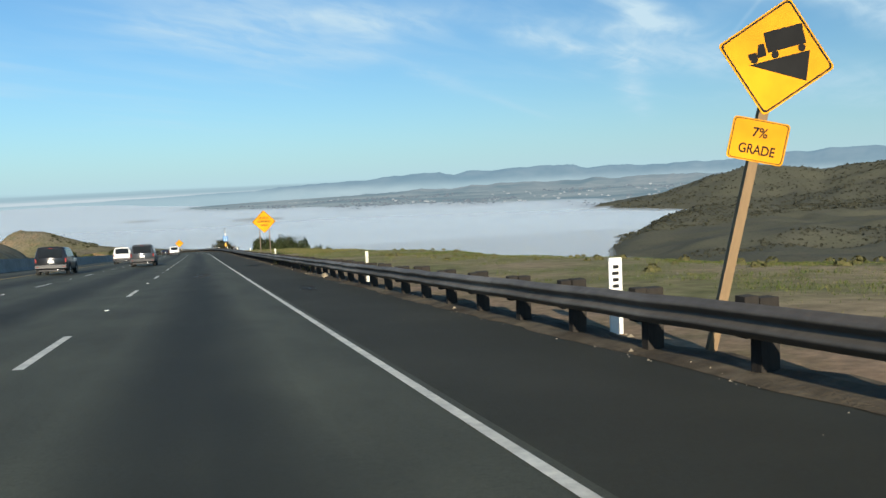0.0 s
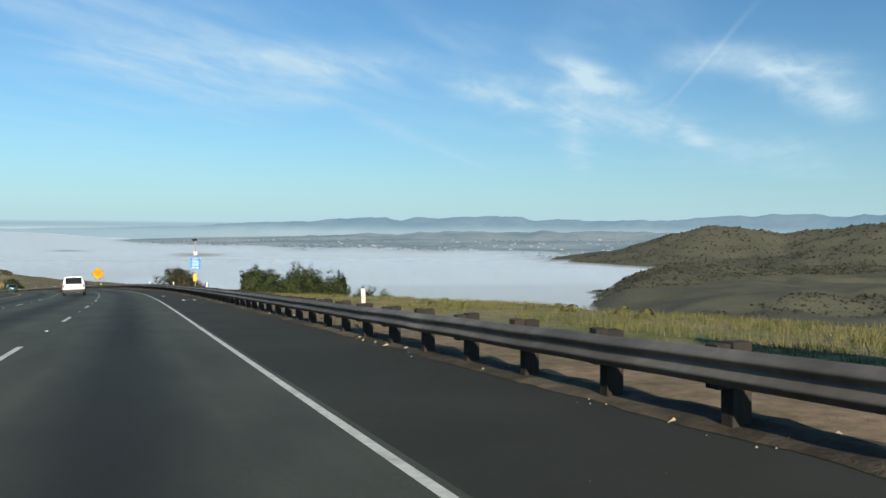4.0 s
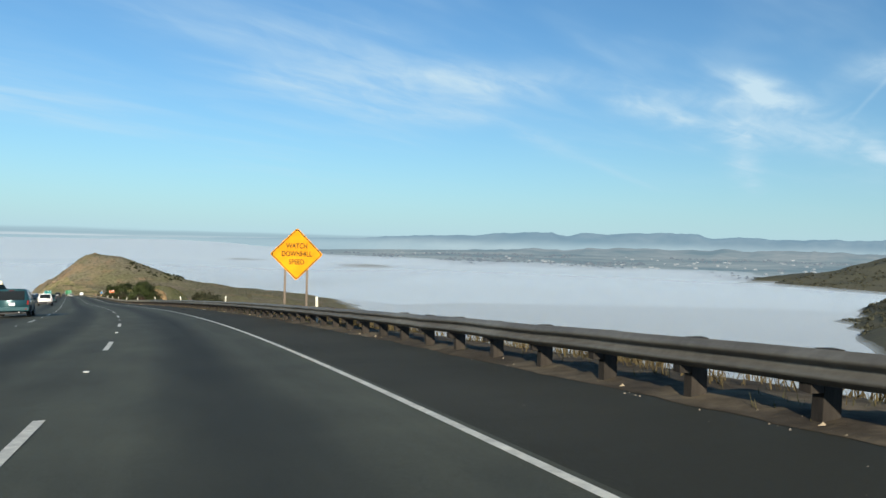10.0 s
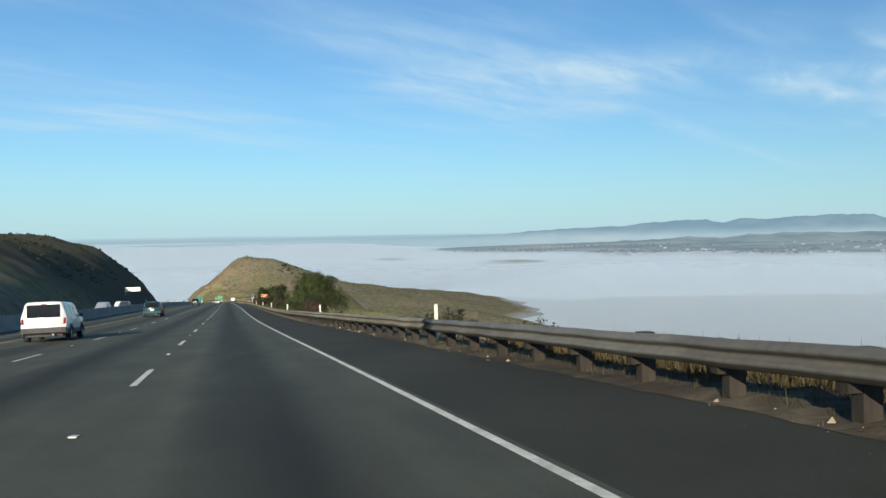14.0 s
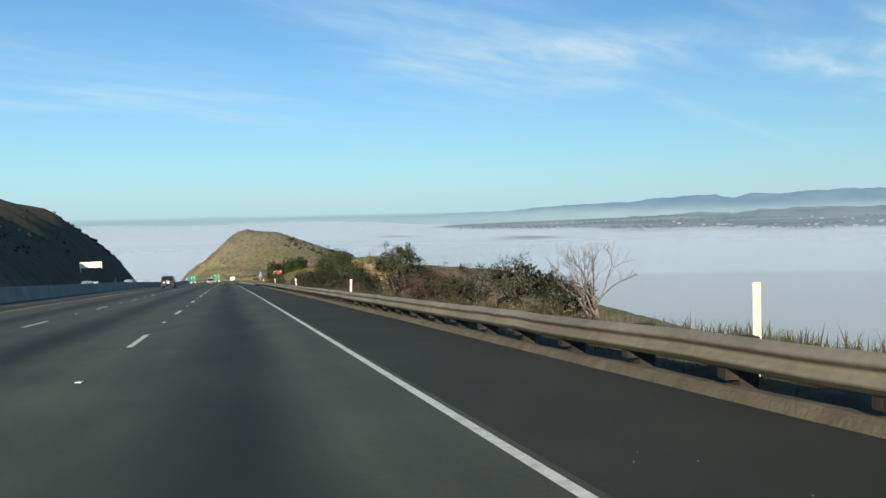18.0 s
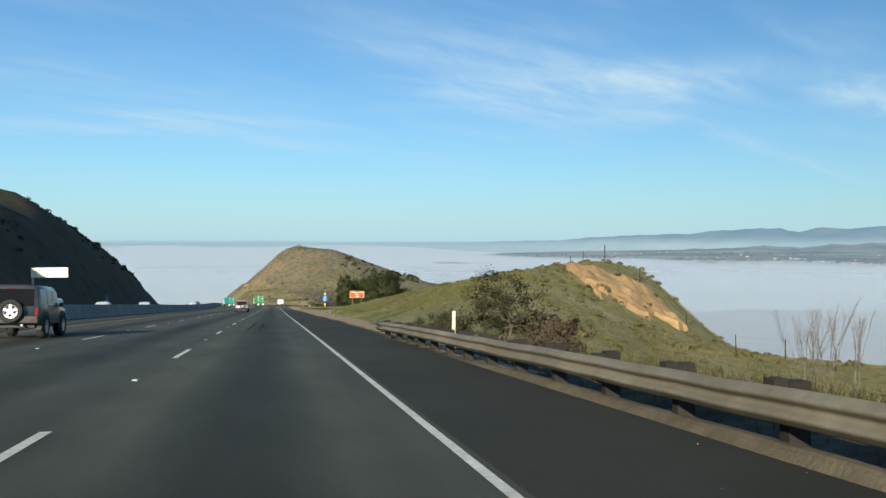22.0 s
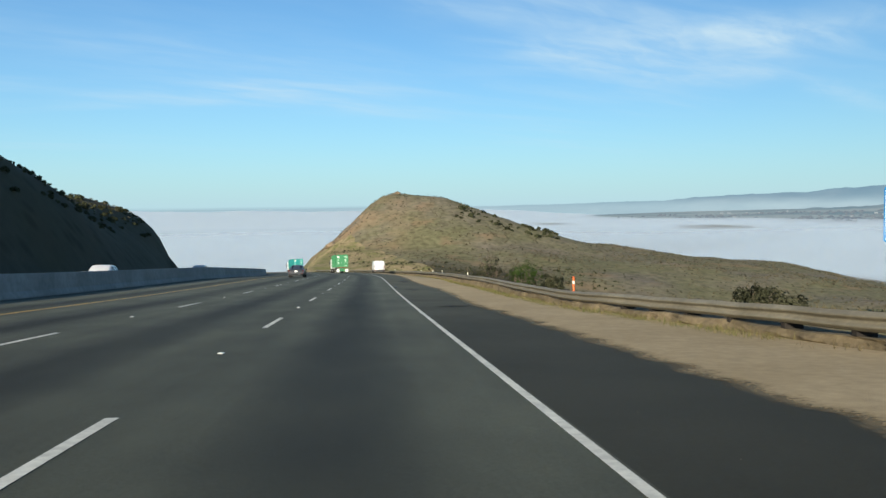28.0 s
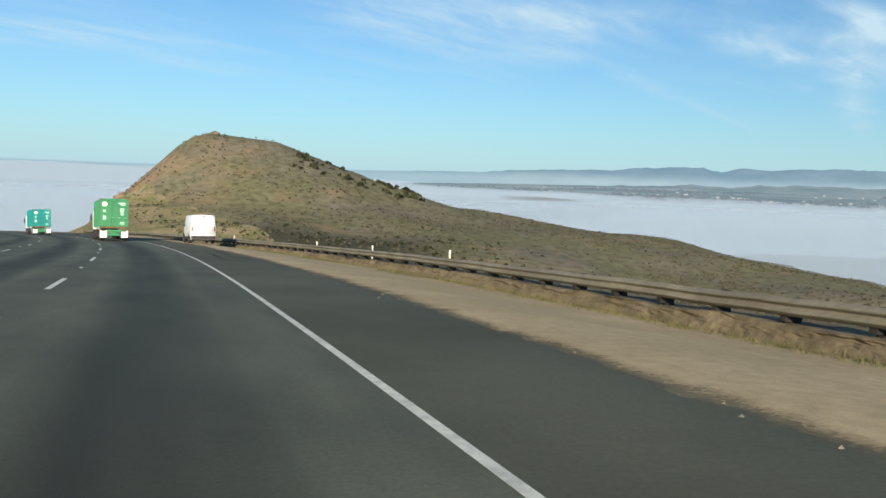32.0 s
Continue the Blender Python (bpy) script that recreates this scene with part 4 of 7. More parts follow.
def far_range(name, label, radius, depth, low, levels, rough, seed, material, first=-100, last=140):
    """A far range of hills: crest heights over the azimuth (degrees clockwise from +y)."""
    az = np.arange(first, last, 0.12)
    crest = np.interp(az, [a for a, h in levels], [h for a, h in levels])
    t = np.linspace(0, 1, 9)
    A, Tt = np.meshgrid(az, t, indexing="ij")
    r = radius + depth * Tt
    wave = lumps(A * 6, A * 0 + seed, 24, 6, seed) * rough * np.clip((A + 12) / 22, 0.15, 1)
    wave = wave + (0.5 - 2.2 * np.abs(lumps(A * 6, A * 0 - seed, 15, 4, seed + 8))) * rough * 0.8 * np.clip((A - 2) / 12, 0, 1)
    h = low + (crest[:, None] + wave - low) * np.sin(np.pi / 2 * Tt) ** 1.3 + lumps(A * 40, r, 90, 4, seed + 3) * rough * 0.5 * (1 - Tt)
    x, y = -70 + r * np.sin(np.radians(A)), 400 + r * np.cos(np.radians(A))
    v = np.stack([x, y, h], -1).reshape(-1, 3)
    ob = new(name, mesh_from(name, v.tolist(), grid_faces(len(az), len(t)), material))
    tagged(ob, label, "hills", kind="structure")


# the blue haze over these ranges and the plain is painted in as emission
M_FAR1 = haze_glow_mat("hazed_foothills", (0.035, 0.042, 0.034), (0.15, 0.125, 0.095), (0.12, 0.185, 0.23), 0.012, (0.15, 0.22, 0.265), -95, -50)
M_FAR2 = haze_glow_mat("hazed_mountains", (0.035, 0.045, 0.045), (0.07, 0.072, 0.065), (0.115, 0.21, 0.285), 0.006, (0.26, 0.37, 0.43), -48, 10)
M_FAR0 = haze_glow_mat("far_plain", (0.03, 0.036, 0.03), (0.15, 0.135, 0.105), (0.115, 0.175, 0.215), 0.014, (0.19, 0.26, 0.3), -96, -80)


def plain_z(x, y):
    r, az = np.hypot(x, y - 400), np.degrees(np.arctan2(x, y - 400))
    shore = np.interp(az, [-30, -8, -4, 0, 4, 11, 23, 37, 50, 80], [4200, 4000, 3400, 2750, 2350, 1950, 1760, 1360, 1300, 1300])
    return -97 + np.clip((r - shore) * 0.022, -30, 46) + lumps(x, y, 500, 4, 11) * 4


def far_plain():
    """The built-up plain that rises out of the fog on the far side of the valley."""
    az, r = np.meshgrid(np.radians(np.arange(-30, 81, 0.5)), np.linspace(1150, 3700, 60), indexing="ij")
    x, y = r * np.sin(az), 400 + r * np.cos(az)
    v = np.stack([x, y, plain_z(x, y)], -1).reshape(-1, 3)
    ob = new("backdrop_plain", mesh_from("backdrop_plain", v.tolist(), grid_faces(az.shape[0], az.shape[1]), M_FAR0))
    tagged(ob, "hazy plain rising out of the fog across the valley", "plain", kind="structure")


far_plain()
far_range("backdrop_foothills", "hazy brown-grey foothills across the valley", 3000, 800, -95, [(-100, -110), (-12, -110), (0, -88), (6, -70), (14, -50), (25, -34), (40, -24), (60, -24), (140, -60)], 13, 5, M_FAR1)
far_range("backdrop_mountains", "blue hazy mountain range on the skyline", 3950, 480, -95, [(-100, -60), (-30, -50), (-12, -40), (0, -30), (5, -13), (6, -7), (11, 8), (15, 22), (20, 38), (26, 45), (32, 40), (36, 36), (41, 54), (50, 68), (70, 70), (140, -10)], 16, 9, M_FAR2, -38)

# ---- helpers for things ----
def part(name, bm, material, parent=None, label="", smooth=False):
    """Links a bmesh as ONE mesh object under a thing or a part."""
    me = bpy.data.meshes.new(name)
    bm.to_mesh(me)
    bm.free()
    for m in (material if isinstance(material, (list, tuple)) else [material]):
        me.materials.append(m)
    if smooth:
        me.polygons.foreach_set("use_smooth", [True] * len(me.polygons))
    ob = new(name, me)
    ob.parent = parent
    if label:
        ob["label"] = label
    return ob


def thing(name, m, label, category, group="", kind=""):
    ob = new(name)
    ob.matrix_world = m
    return tagged(ob, label, category, group, kind)


def add_box(bm, x0, x1, y0, y1, z0, z1, bevel=0.0, m=None, index=0):
    ret = bmesh.ops.create_cube(bm, size=1.0)
    vs = ret["verts"]
    for v in vs:
        v.co = Vector((x0 + (v.co.x + 0.5) * (x1 - x0), y0 + (v.co.y + 0.5) * (y1 - y0), z0 + (v.co.z + 0.5) * (z1 - z0)))
    faces = list({f for v in vs for f in v.link_faces})
    if bevel:
        edges = list({e for v in vs for e in v.link_edges})
        r = bmesh.ops.bevel(bm, geom=edges, offset=bevel, segments=2, affect="EDGES", profile=0.6)
        vs = list({v for f in r["faces"] for v in f.verts} | {v for v in vs if v.is_valid})
        faces = list({f for v in vs for f in v.link_faces})
    if m is not None:
        bmesh.ops.transform(bm, matrix=m, verts=vs)
    for f in faces:
        f.material_index = index
    return vs


def box(x0, x1, y0, y1, z0, z1, bevel=0.0, m=None):
    bm = bmesh.new()
    add_box(bm, x0, x1, y0, y1, z0, z1, bevel, m)
    return bm


def add_rod(bm, a, b, r0, r1=None, n=8):
    a, b = Vector(a), Vector(b)
    d = b - a
    r1 = r0 if r1 is None else r1
    m = Matrix.Translation((a + b) / 2) @ d.to_track_quat("Z", "Y").to_matrix().to_4x4()
    return bmesh.ops.create_cone(bm, cap_ends=True, segments=n, radius1=r0, radius2=r1, depth=d.length, matrix=m)["verts"]


def rod(a, b, r0, r1=None, n=10):
    bm = bmesh.new()
    add_rod(bm, a, b, r0, r1, n)
    return bm


def slab(points, y0, y1):
    """A flat outline in x and z, made solid from y0 to y1."""
    bm = bmesh.new()
    n = len(points)
    va = [bm.verts.new((x, y0, z)) for x, z in points]
    vb = [bm.verts.new((x, y1, z)) for x, z in points]
    bm.faces.new(va)
    bm.faces.new(vb[::-1])
    for i in range(n):
        j = (i + 1) % n
        bm.faces.new((va[j], va[i], vb[i], vb[j]))
    bmesh.ops.recalc_face_normals(bm, faces=bm.faces)
    return bm


# ---- road markings ----
def line_mesh():
    """The edge line wanders a hand's width across its true place."""
    s, side = np.meshgrid(np.arange(-40, 1121, 2.0), [-0.05, 0.0, 0.05], indexing="ij")
    lat = side + np.interp(s, [0, 620, 690, 760], [-0.03, -0.025, 0.025, 0.04])
    x, y = plan(s, lat)
    v = np.stack([x, y, road_z(s, lat) + 0.005], -1).reshape(-1, 3)
    return mesh_from("edge_line", v.tolist(), grid_faces(len(s), 3), M_WHITE_LINE)


edge_line = new("edge_line", line_mesh())
tagged(edge_line, "solid worn white edge line on the asphalt", "road marking", kind="structure")
median_line = new("median_line", strip_mesh("median_line", -40, 1120, 2, [-12.4, -12.28], flat_rise(0.005), M_YELLOW_LINE))
tagged(median_line, "solid yellow line beside the median barrier", "road marking", kind="structure")


def dash_mesh(lat, s0):
    bm = bmesh.new()
    base = rp(s0, lat)
    ring = []
    for s in np.linspace(s0 - 3.66, s0, 5):
        ring.append([bm.verts.new(rp(s, lat + d, 0.005) - base) for d in (-0.06, 0.06)])
    for a, b in zip(ring, ring[1:]):
        bm.faces.new((a[0], a[1], b[1], b[0]))
    return bm, base


for lane, lat in enumerate((-LANE, -8.0)):
    shift = -1.05 if lane == 0 else -5.4
    for i in range(-2, 72):
        bm, at = dash_mesh(lat, shift + i * DASH)
        ob = part("lane_dash", bm, M_WHITE_LINE, road)
        ob.location = at
M_DOT = mat("raised_marker_ceramic", (0.4, 0.4, 0.37), rough=0.35, var=0.1, bump=0)
dot_bm = box(-0.045, 0.045, -0.045, 0.045, 0.0, 0.016, 0.006)
dot_me = bpy.data.meshes.new("road_stud")
dot_bm.to_mesh(dot_me)
dot_bm.free()
dot_me.materials.append(M_DOT)
for lat, shift in ((-LANE, -1.05), (-8.0, -5.4)):
    for i in range(-2, 72):
        ob = new("road_stud", dot_me)
        ob.parent = road
        ob.location = rp(shift + i * DASH + 5.45, lat, 0.004)

# ---- guardrails ----
def beam_profile():
    """A W-beam: across (towards the traffic is negative) and up."""
    pts = []
    for i in range(15):
        t = i / 14
        pts.append((-0.045 + 0.042 * math.cos(t * 4 * math.pi), 0.155 - 0.31 * t))
    return pts


def beam_mesh(run, top, steel):
    """run: stations (s, lat, base). A folded steel sheet 4 mm thick, with end wings."""
    prof = beam_profile()
    ring = prof + [(x + 0.006, z) for x, z in prof[::-1]]
    verts, faces, n = [], [], len(ring)
    for s, lat, base in run:
        for x, z in ring:
            verts.append(rp(s, lat + x - 0.12, base + top - 0.155 + z))
    for i in range(len(run) - 1):
        for j in range(n):
            k = (j + 1) % n
            faces.append((i * n + j, i * n + k, (i + 1) * n + k, (i + 1) * n + j))
    faces.append(tuple(range(n))[::-1])
    faces.append(tuple((len(run) - 1) * n + j for j in range(n)))
    return mesh_from("beam", verts, faces, steel)


def shared(name, bm, material):
    me = bpy.data.meshes.new(name)
    bm.to_mesh(me)
    bm.free()
    me.materials.append(material)
    return me


POST_ME = shared("post", box(-0.1, 0.1, -0.075, 0.075, -0.55, 0.735, 0.008), M_TIMBER)
BLOCK_ME = shared("blockout", box(-0.045, 0.1, -0.075, 0.075, 0.36, 0.735, 0.008), M_TIMBER)


low = lambda s: float(ease(s, 215, 260) * (1 - ease(s, 492, 503)) + ease(s, 600, 640))


def guardrail(name, label, s0, s1, lat_of, base_of, top, steel, gap=1.905):
    gr = thing(name, Matrix(), label, "guardrail")
    ss = np.arange(s0, s1 + 0.1, gap / 2)
    rng = random.Random(5)
    line = [(s, float(lat_of(s)), float(base_of(s)) + 0.01 * rng.uniform(-1, 1)) for s in ss]
    for end, sheet in steel:
        run = [q for q in line if q[0] <= end + 1.0]
        line = [q for q in line if q[0] > end - 0.5]
        beam = new("beam", beam_mesh(run, top, sheet))
        beam.parent = gr
    for s in np.arange(s0 + 0.3, s1, gap):
        lat, base = float(lat_of(s)), float(base_of(s))
        lean = rng.uniform(-2.0, 2.0)
        for nm, me, dl in (("post", POST_ME, 0.24), ("blockout", BLOCK_ME, 0.035)):
            ob = new(nm, me)
            ob.parent = gr
            ob.matrix_local = place(s, lat + dl - 0.1, base + top - 0.69 + rng.uniform(-0.025, 0.02) - 0.075 * low(s), rng.uniform(-3, 3)) @ pose(0, 0, 0, lean, rng.uniform(-1, 1), 0)
    return gr


guardrail("guardrail", "long weathered steel W-beam guardrail on dark timber posts", -38, 561.7, lambda s: 2.85 - 0.25 * ease(s, 350, 420) - 0.12 * ease(s, 535, 556) - 0.22 * ease(s, 557, 562), lambda s: -0.1 * ease(s, 360, 420), 0.70, ((232, M_RAIL), (352, M_RAIL_GREY), (600, M_RAIL_PALE)))
guardrail("guardrail", "pale dusty steel guardrail beyond the dirt pullout", 664, 940, rail2_lat, rail2_base, 0.70, ((1000, M_RAIL_PALE),))


# ---- median barrier ----
def build_barrier():
    prof = [(-0.3, 0), (-0.3, 0.08), (-0.18, 0.33), (-0.09, 1.1), (-0.07, 1.15), (0.07, 1.15), (0.09, 1.1), (0.18, 0.33), (0.3, 0.08), (0.3, 0)]
    bar = thing("median_barrier", Matrix(), "long grey concrete median barrier", "barrier", kind="structure")
    for s0 in np.arange(-40, 1105, 12.0):
        verts, faces, n = [], [], len(prof)
        ss = np.linspace(s0 + 0.01, s0 + 11.99, 4)
        for s in ss:
            for x, z in prof:
                verts.append(rp(s, -17.5 + x, z))
        for i in range(len(ss) - 1):
            for j in range(n - 1):
                faces.append((i * n + j, i * n + j + 1, (i + 1) * n + j + 1, (i + 1) * n + j))
        faces += [tuple(range(n)), tuple((len(ss) - 1) * n + j for j in range(n))[::-1]]
        ob = new("barrier_panel", mesh_from("barrier_panel", verts, faces, M_CONCRETE, smooth=False))
        ob.parent = bar


build_barrier()

# ---- signs and posts ----
def words(text, size, material, parent, m, name="lettering", label="", narrow=1.0):
    """Flat letters in the built-in font, facing -y, centred on m."""
    cu = bpy.data.curves.new(name, "FONT")
    cu.body, cu.size, cu.align_x, cu.align_y, cu.extrude = text, size, "CENTER", "CENTER", 0.001
    cu.offset = 0.016 * size
    tmp = bpy.data.objects.new(name, cu)
    me = bpy.data.meshes.new_from_object(tmp)
    bpy.data.objects.remove(tmp)
    me.materials.append(material)
    ob = new(name, me)
    ob.parent = parent
    ob.matrix_local = m @ pose(0, 0, 0, 90, 0, 0) @ Matrix.Diagonal((narrow, 1, 1, 1))
    if label:
        ob["label"] = label
    return ob


def rounded(w, h, r, n=5):
    pts = []
    for cx, cz, a0 in ((w / 2 - r, h / 2 - r, 0), (-w / 2 + r, h / 2 - r, 90), (-w / 2 + r, -h / 2 + r, 180), (w / 2 - r, -h / 2 + r, 270)):
        for i in range(n + 1):
            a = radians(a0 + 90 * i / n)
            pts.append((cx + r * math.cos(a), cz + r * math.sin(a)))
    return pts


def turned(pts, deg):
    c, s = math.cos(radians(deg)), math.sin(radians(deg))
    return [(x * c - z * s, x * s + z * c) for x, z in pts]


def outline(pts, k0, k1, y0, y1):
    """A flat frame between two scaled copies of an outline."""
    bm = bmesh.new()
    n = len(pts)
    rings = [[bm.verts.new((x * k, y, z * k)) for x, z in pts] for k, y in ((k1, y0), (k0, y0), (k0, y1), (k1, y1))]
    for a, b in zip(rings, rings[1:] + rings[:1]):
        for i in range(n):
            j = (i + 1) % n
            bm.faces.new((a[i], a[j], b[j], b[i]))
    bmesh.ops.recalc_face_normals(bm, faces=bm.faces)
    return bm


def put(ob, m):
    ob.matrix_local = m
    return ob


def diamond_panel(parent, side, up, material=None):
    pts = turned(rounded(side, side, side * 0.05), 45)
    plate = put(part("sign_plate", slab(pts, 0, 0.006), M_YELLOW_SIGN, parent, "yellow diamond plate"), pose(0, 0, up))
    part("border", outline(pts, 0.925, 0.965, -0.002, 0.0), M_BLACK, plate, "thin black border")
    return plate


def warning_sign(m, side, up):
    t = thing("warning_sign", m, "yellow diamond warning sign on two weathered posts behind the guardrail", "road sign", "yellow downhill warning signs")
    d = side * 0.24
    for x in (-d * 1.22, d * 1.22):
        part("post", box(x - 0.05, x + 0.05, 0.008, 0.1, -0.8, up - 0.12, 0.006), M_SIGN_POST, t, "grey-brown timber post")
    plate = diamond_panel(t, side, up)
    for i, w in enumerate(("WATCH", "DOWNHILL", "SPEED")):
        words(w, side * 0.19, M_BLACK, plate, pose(0, -0.004, (1 - i) * side * 0.215), label="black capital letters", narrow=0.8)
    return t


M_SIGN_POST = mat("grey_brown_post_timber", (0.16, 0.125, 0.095), rough=0.85, var=0.25, scale=12.0, second=(0.11, 0.09, 0.07), bump=0.4, bscale=40, stretch=(1, 1, 0.15))
warning_sign(place(94.0, 5.4, -0.3, -4), 1.83, 4.15)
warning_sign(place(277.9, 4.05, 0.0, -4), 1.80, 3.08)


def truck_grade_sign():
    v = rp(7.45, 3.36, 0.0)
    m = pose(v.x, v.y, v.z, 0, 0, -18) @ pose(0, 0, 0, 0, 13.0, 0)
    t = thing("truck_grade_sign", m, "leaning timber post with a yellow truck-on-slope sign and grade plate", "road sign")
    part("post", box(-0.05, 0.05, 0.008, 0.108, -0.7, 2.9, 0.006), M_POST_WOOD, t, "pale timber post")
    plate = diamond_panel(t, 0.875, 3.19)
    ink = bmesh.new()

    def poly(pts):
        ink.faces.new([ink.verts.new((x, -0.003, z)) for x, z in pts])

    k = 0.875
    poly([(-0.33 * k, -0.04 * k), (0.32 * k, -0.32 * k), (0.4 * k, 0.03 * k)])
    put(part("slope_symbol", ink, M_BLACK, plate, "black slope wedge"), pose(0, 0, -0.01, 0, -19, 0))
    tilt = pose(0.02, 0, -0.02, 0, -25, 0)
    truck = bmesh.new()

    def quad(x0, x1, z0, z1, cut=0.0):
        truck.faces.new([truck.verts.new((x * k, -0.003, z * k)) for x, z in ((x0, z0), (x1, z0), (x1, z1), (x0 + cut, z1))])

    quad(-0.1, 0.36, 0.1, 0.34)
    quad(-0.24, -0.12, 0.07, 0.22, 0.05)
    quad(-0.33, -0.23, 0.07, 0.14)
    for x in (-0.27, -0.02, 0.3):
        c = [truck.verts.new(((x + 0.045 * math.cos(a)) * k, -0.004, (0.06 + 0.045 * math.sin(a)) * k)) for a in np.linspace(0, 2 * math.pi, 12, endpoint=False)]
        truck.faces.new(c)
    put(part("truck_symbol", truck, M_BLACK, plate, "black truck symbol"), tilt)
    pts = rounded(0.6, 0.44, 0.04)
    sub = put(part("grade_plate", slab(pts, 0, 0.006), M_YELLOW_SIGN, t, "small yellow plate"), pose(0.0, 0, 2.31))
    part("border", outline(pts, 0.92, 0.95, -0.002, 0.0), M_BLACK, sub)
    words("7%", 0.14, M_BLACK, sub, pose(0.0, -0.004, 0.08))
    words("GRADE", 0.14, M_BLACK, sub, pose(0.0, -0.004, -0.1), narrow=0.85)


truck_grade_sign()


def marker_post(name="marker_post", wide=0.1, tall=1.05, label="white flexible marker post behind the guardrail"):
    t = thing(name, Matrix(), label, "marker post", "white roadside marker posts")
    part("blade", box(-wide / 2, wide / 2, -0.006, 0.006, -0.3, tall, 0.005), M_BLADE, t)
    part("reflector", box(-wide * 0.36, wide * 0.36, -0.01, -0.0065, tall - 0.16, tall - 0.05, 0.002), M_REFLECT, t, "pale reflector patch")
    return t


M_BLADE = mat("dusty_white_plastic", (0.6, 0.575, 0.48), rough=0.6, var=0.12, scale=5.0, scale2=1.2, second=(0.5, 0.47, 0.37), bump=0.1)
M_REFLECT = mat("pale_reflector", (0.72, 0.72, 0.6), rough=0.3, var=0.1, bump=0)
first = marker_post()
rng = random.Random(11)
for i, s in enumerate((25.8, 58.5, 87, 116, 157, 186.1, 214.3, 242, 269.8, 298.1, 326, 353.7, 382, 410.5, 439.1, 467.7, 496.3, 526, 553.5)):
    m = place(s, 3.32 + rng.uniform(-0.04, 0.05), 0.0, rng.uniform(-8, 8)) @ pose(0, 0, 0, rng.uniform(-3, 3), rng.uniform(-4, 4), 0)
    if i == 0:
        first.matrix_world = m
    else:
        copy_thing(first, m)
for s, lat, up in ((800, 10.2, -0.5), (812, 10.4, -0.6), (824, 10.2, -0.6), (850, 9.2, -0.5), (770, 9.6, -0.5)):
    copy_thing(first, place(s, lat, up, 5))
number_post = thing("postmile_marker", place(9.6, 3.4, 0.0, -8), "white postmile marker blade with dark marks", "marker post")
part("blade", box(-0.09, 0.09, -0.006, 0.006, -0.3, 1.02, 0.02), M_WHITE, number_post)
for i in range(4):
    part("mark", box(-0.045 + 0.01 * (i % 2), 0.045, -0.009, -0.0065, 0.62 + 0.085 * i, 0.665 + 0.085 * i), M_BLACK, number_post)
M_ORANGE = mat("orange_plastic", (0.75, 0.13, 0.03), rough=0.5, var=0.08, bump=0)
stake = thing("delineator", place(709.7, 6.3, -0.1), "slim orange plastic delineator behind the guardrail", "delineator")
part("tube", rod((0, 0, -0.2), (0, 0, 1.0), 0.045, 0.035), M_ORANGE, stake)
part("band", rod((0, 0, 0.72), (0, 0, 0.84), 0.047, 0.046), M_REFLECT, stake, "pale reflective band")

M_PANEL = mat("solar_panel_glass", (0.02, 0.022, 0.03), rough=0.2, var=0.2, scale=10, bump=0)
M_CALL_YELLOW = mat("yellow_call_box_enamel", (0.68, 0.33, 0.02), rough=0.45, var=0.06, bump=0)


def call_box(m, number):
    t = thing("call_box", m, "blue call box sign on a slim pole with a solar panel", "call box", "roadside emergency call boxes")
    part("pole", rod((0, 0.06, -0.7), (0, 0.06, 4.55), 0.05, 0.045, 12), M_POLE, t, "pale tan steel pole")
    panel = part("solar_panel", box(-0.22, 0.2, -0.16, 0.16, -0.015, 0.015, 0.006), M_PANEL, t, "dark tilted solar panel")
    panel.matrix_local = pose(-0.06, 0.06, 4.62, 28, -14, 20)
    part("panel_bracket", box(-0.03, 0.03, 0.03, 0.09, 4.5, 4.6, 0.005), M_GREY_STEEL, t)
    part("small_plate", box(-0.14, 0.14, -0.01, 0.0, 3.34, 3.62, 0.004), M_WHITE, t, "small white plate")
    part("plate_mark", box(-0.07, 0.06, -0.013, -0.011, 3.43, 3.55), M_DARK_BLUE, t)
    pts = rounded(0.82, 1.02, 0.05)
    sign = put(part("sign_plate", slab(pts, -0.006, 0.0), M_BLUE_SIGN, t, "bright blue plate"), pose(0, 0, 2.62))
    part("border", outline(pts, 0.93, 0.95, -0.009, -0.0065), M_WHITE, sign, "thin white border")
    part("small_print", box(-0.25, 0.25, -0.009, -0.0065, 0.37, 0.41), M_WHITE, sign)
    words("CALL", 0.26, M_WHITE, sign, pose(0, -0.009, 0.17))
    words("BOX", 0.26, M_WHITE, sign, pose(0, -0.009, -0.1))
    part("number_bar", box(-0.28, -0.06, -0.009, -0.0065, -0.41, -0.3), M_WHITE, sign)
    part("number_bar", box(0.06, 0.26, -0.009, -0.0065, -0.41, -0.3), M_WHITE, sign)
    cab = part("cabinet", box(-0.17, 0.13, -0.2, 0.02, 1.12, 1.72, 0.025), M_CALL_YELLOW, t, "yellow call cabinet")
    part("cabinet_door", box(-0.14, 0.1, -0.212, -0.2, 1.17, 1.67, 0.008), M_CALL_YELLOW, cab)
    part("handle", box(0.06, 0.085, -0.235, -0.21, 1.36, 1.48, 0.006), M_GREY_STEEL, cab)
    return t


M_POLE = mat("tan_painted_pole", (0.26, 0.21, 0.14), rough=0.6, var=0.1, bump=0.05)
M_DARK_BLUE = mat("dark_blue_ink", (0.02, 0.06, 0.18), rough=0.6, var=0.1, bump=0)
call_box(place(170.1, 3.75, 0.0, -3), 1)
call_box(place(693.5, 8.4, -0.42, -3), 2)
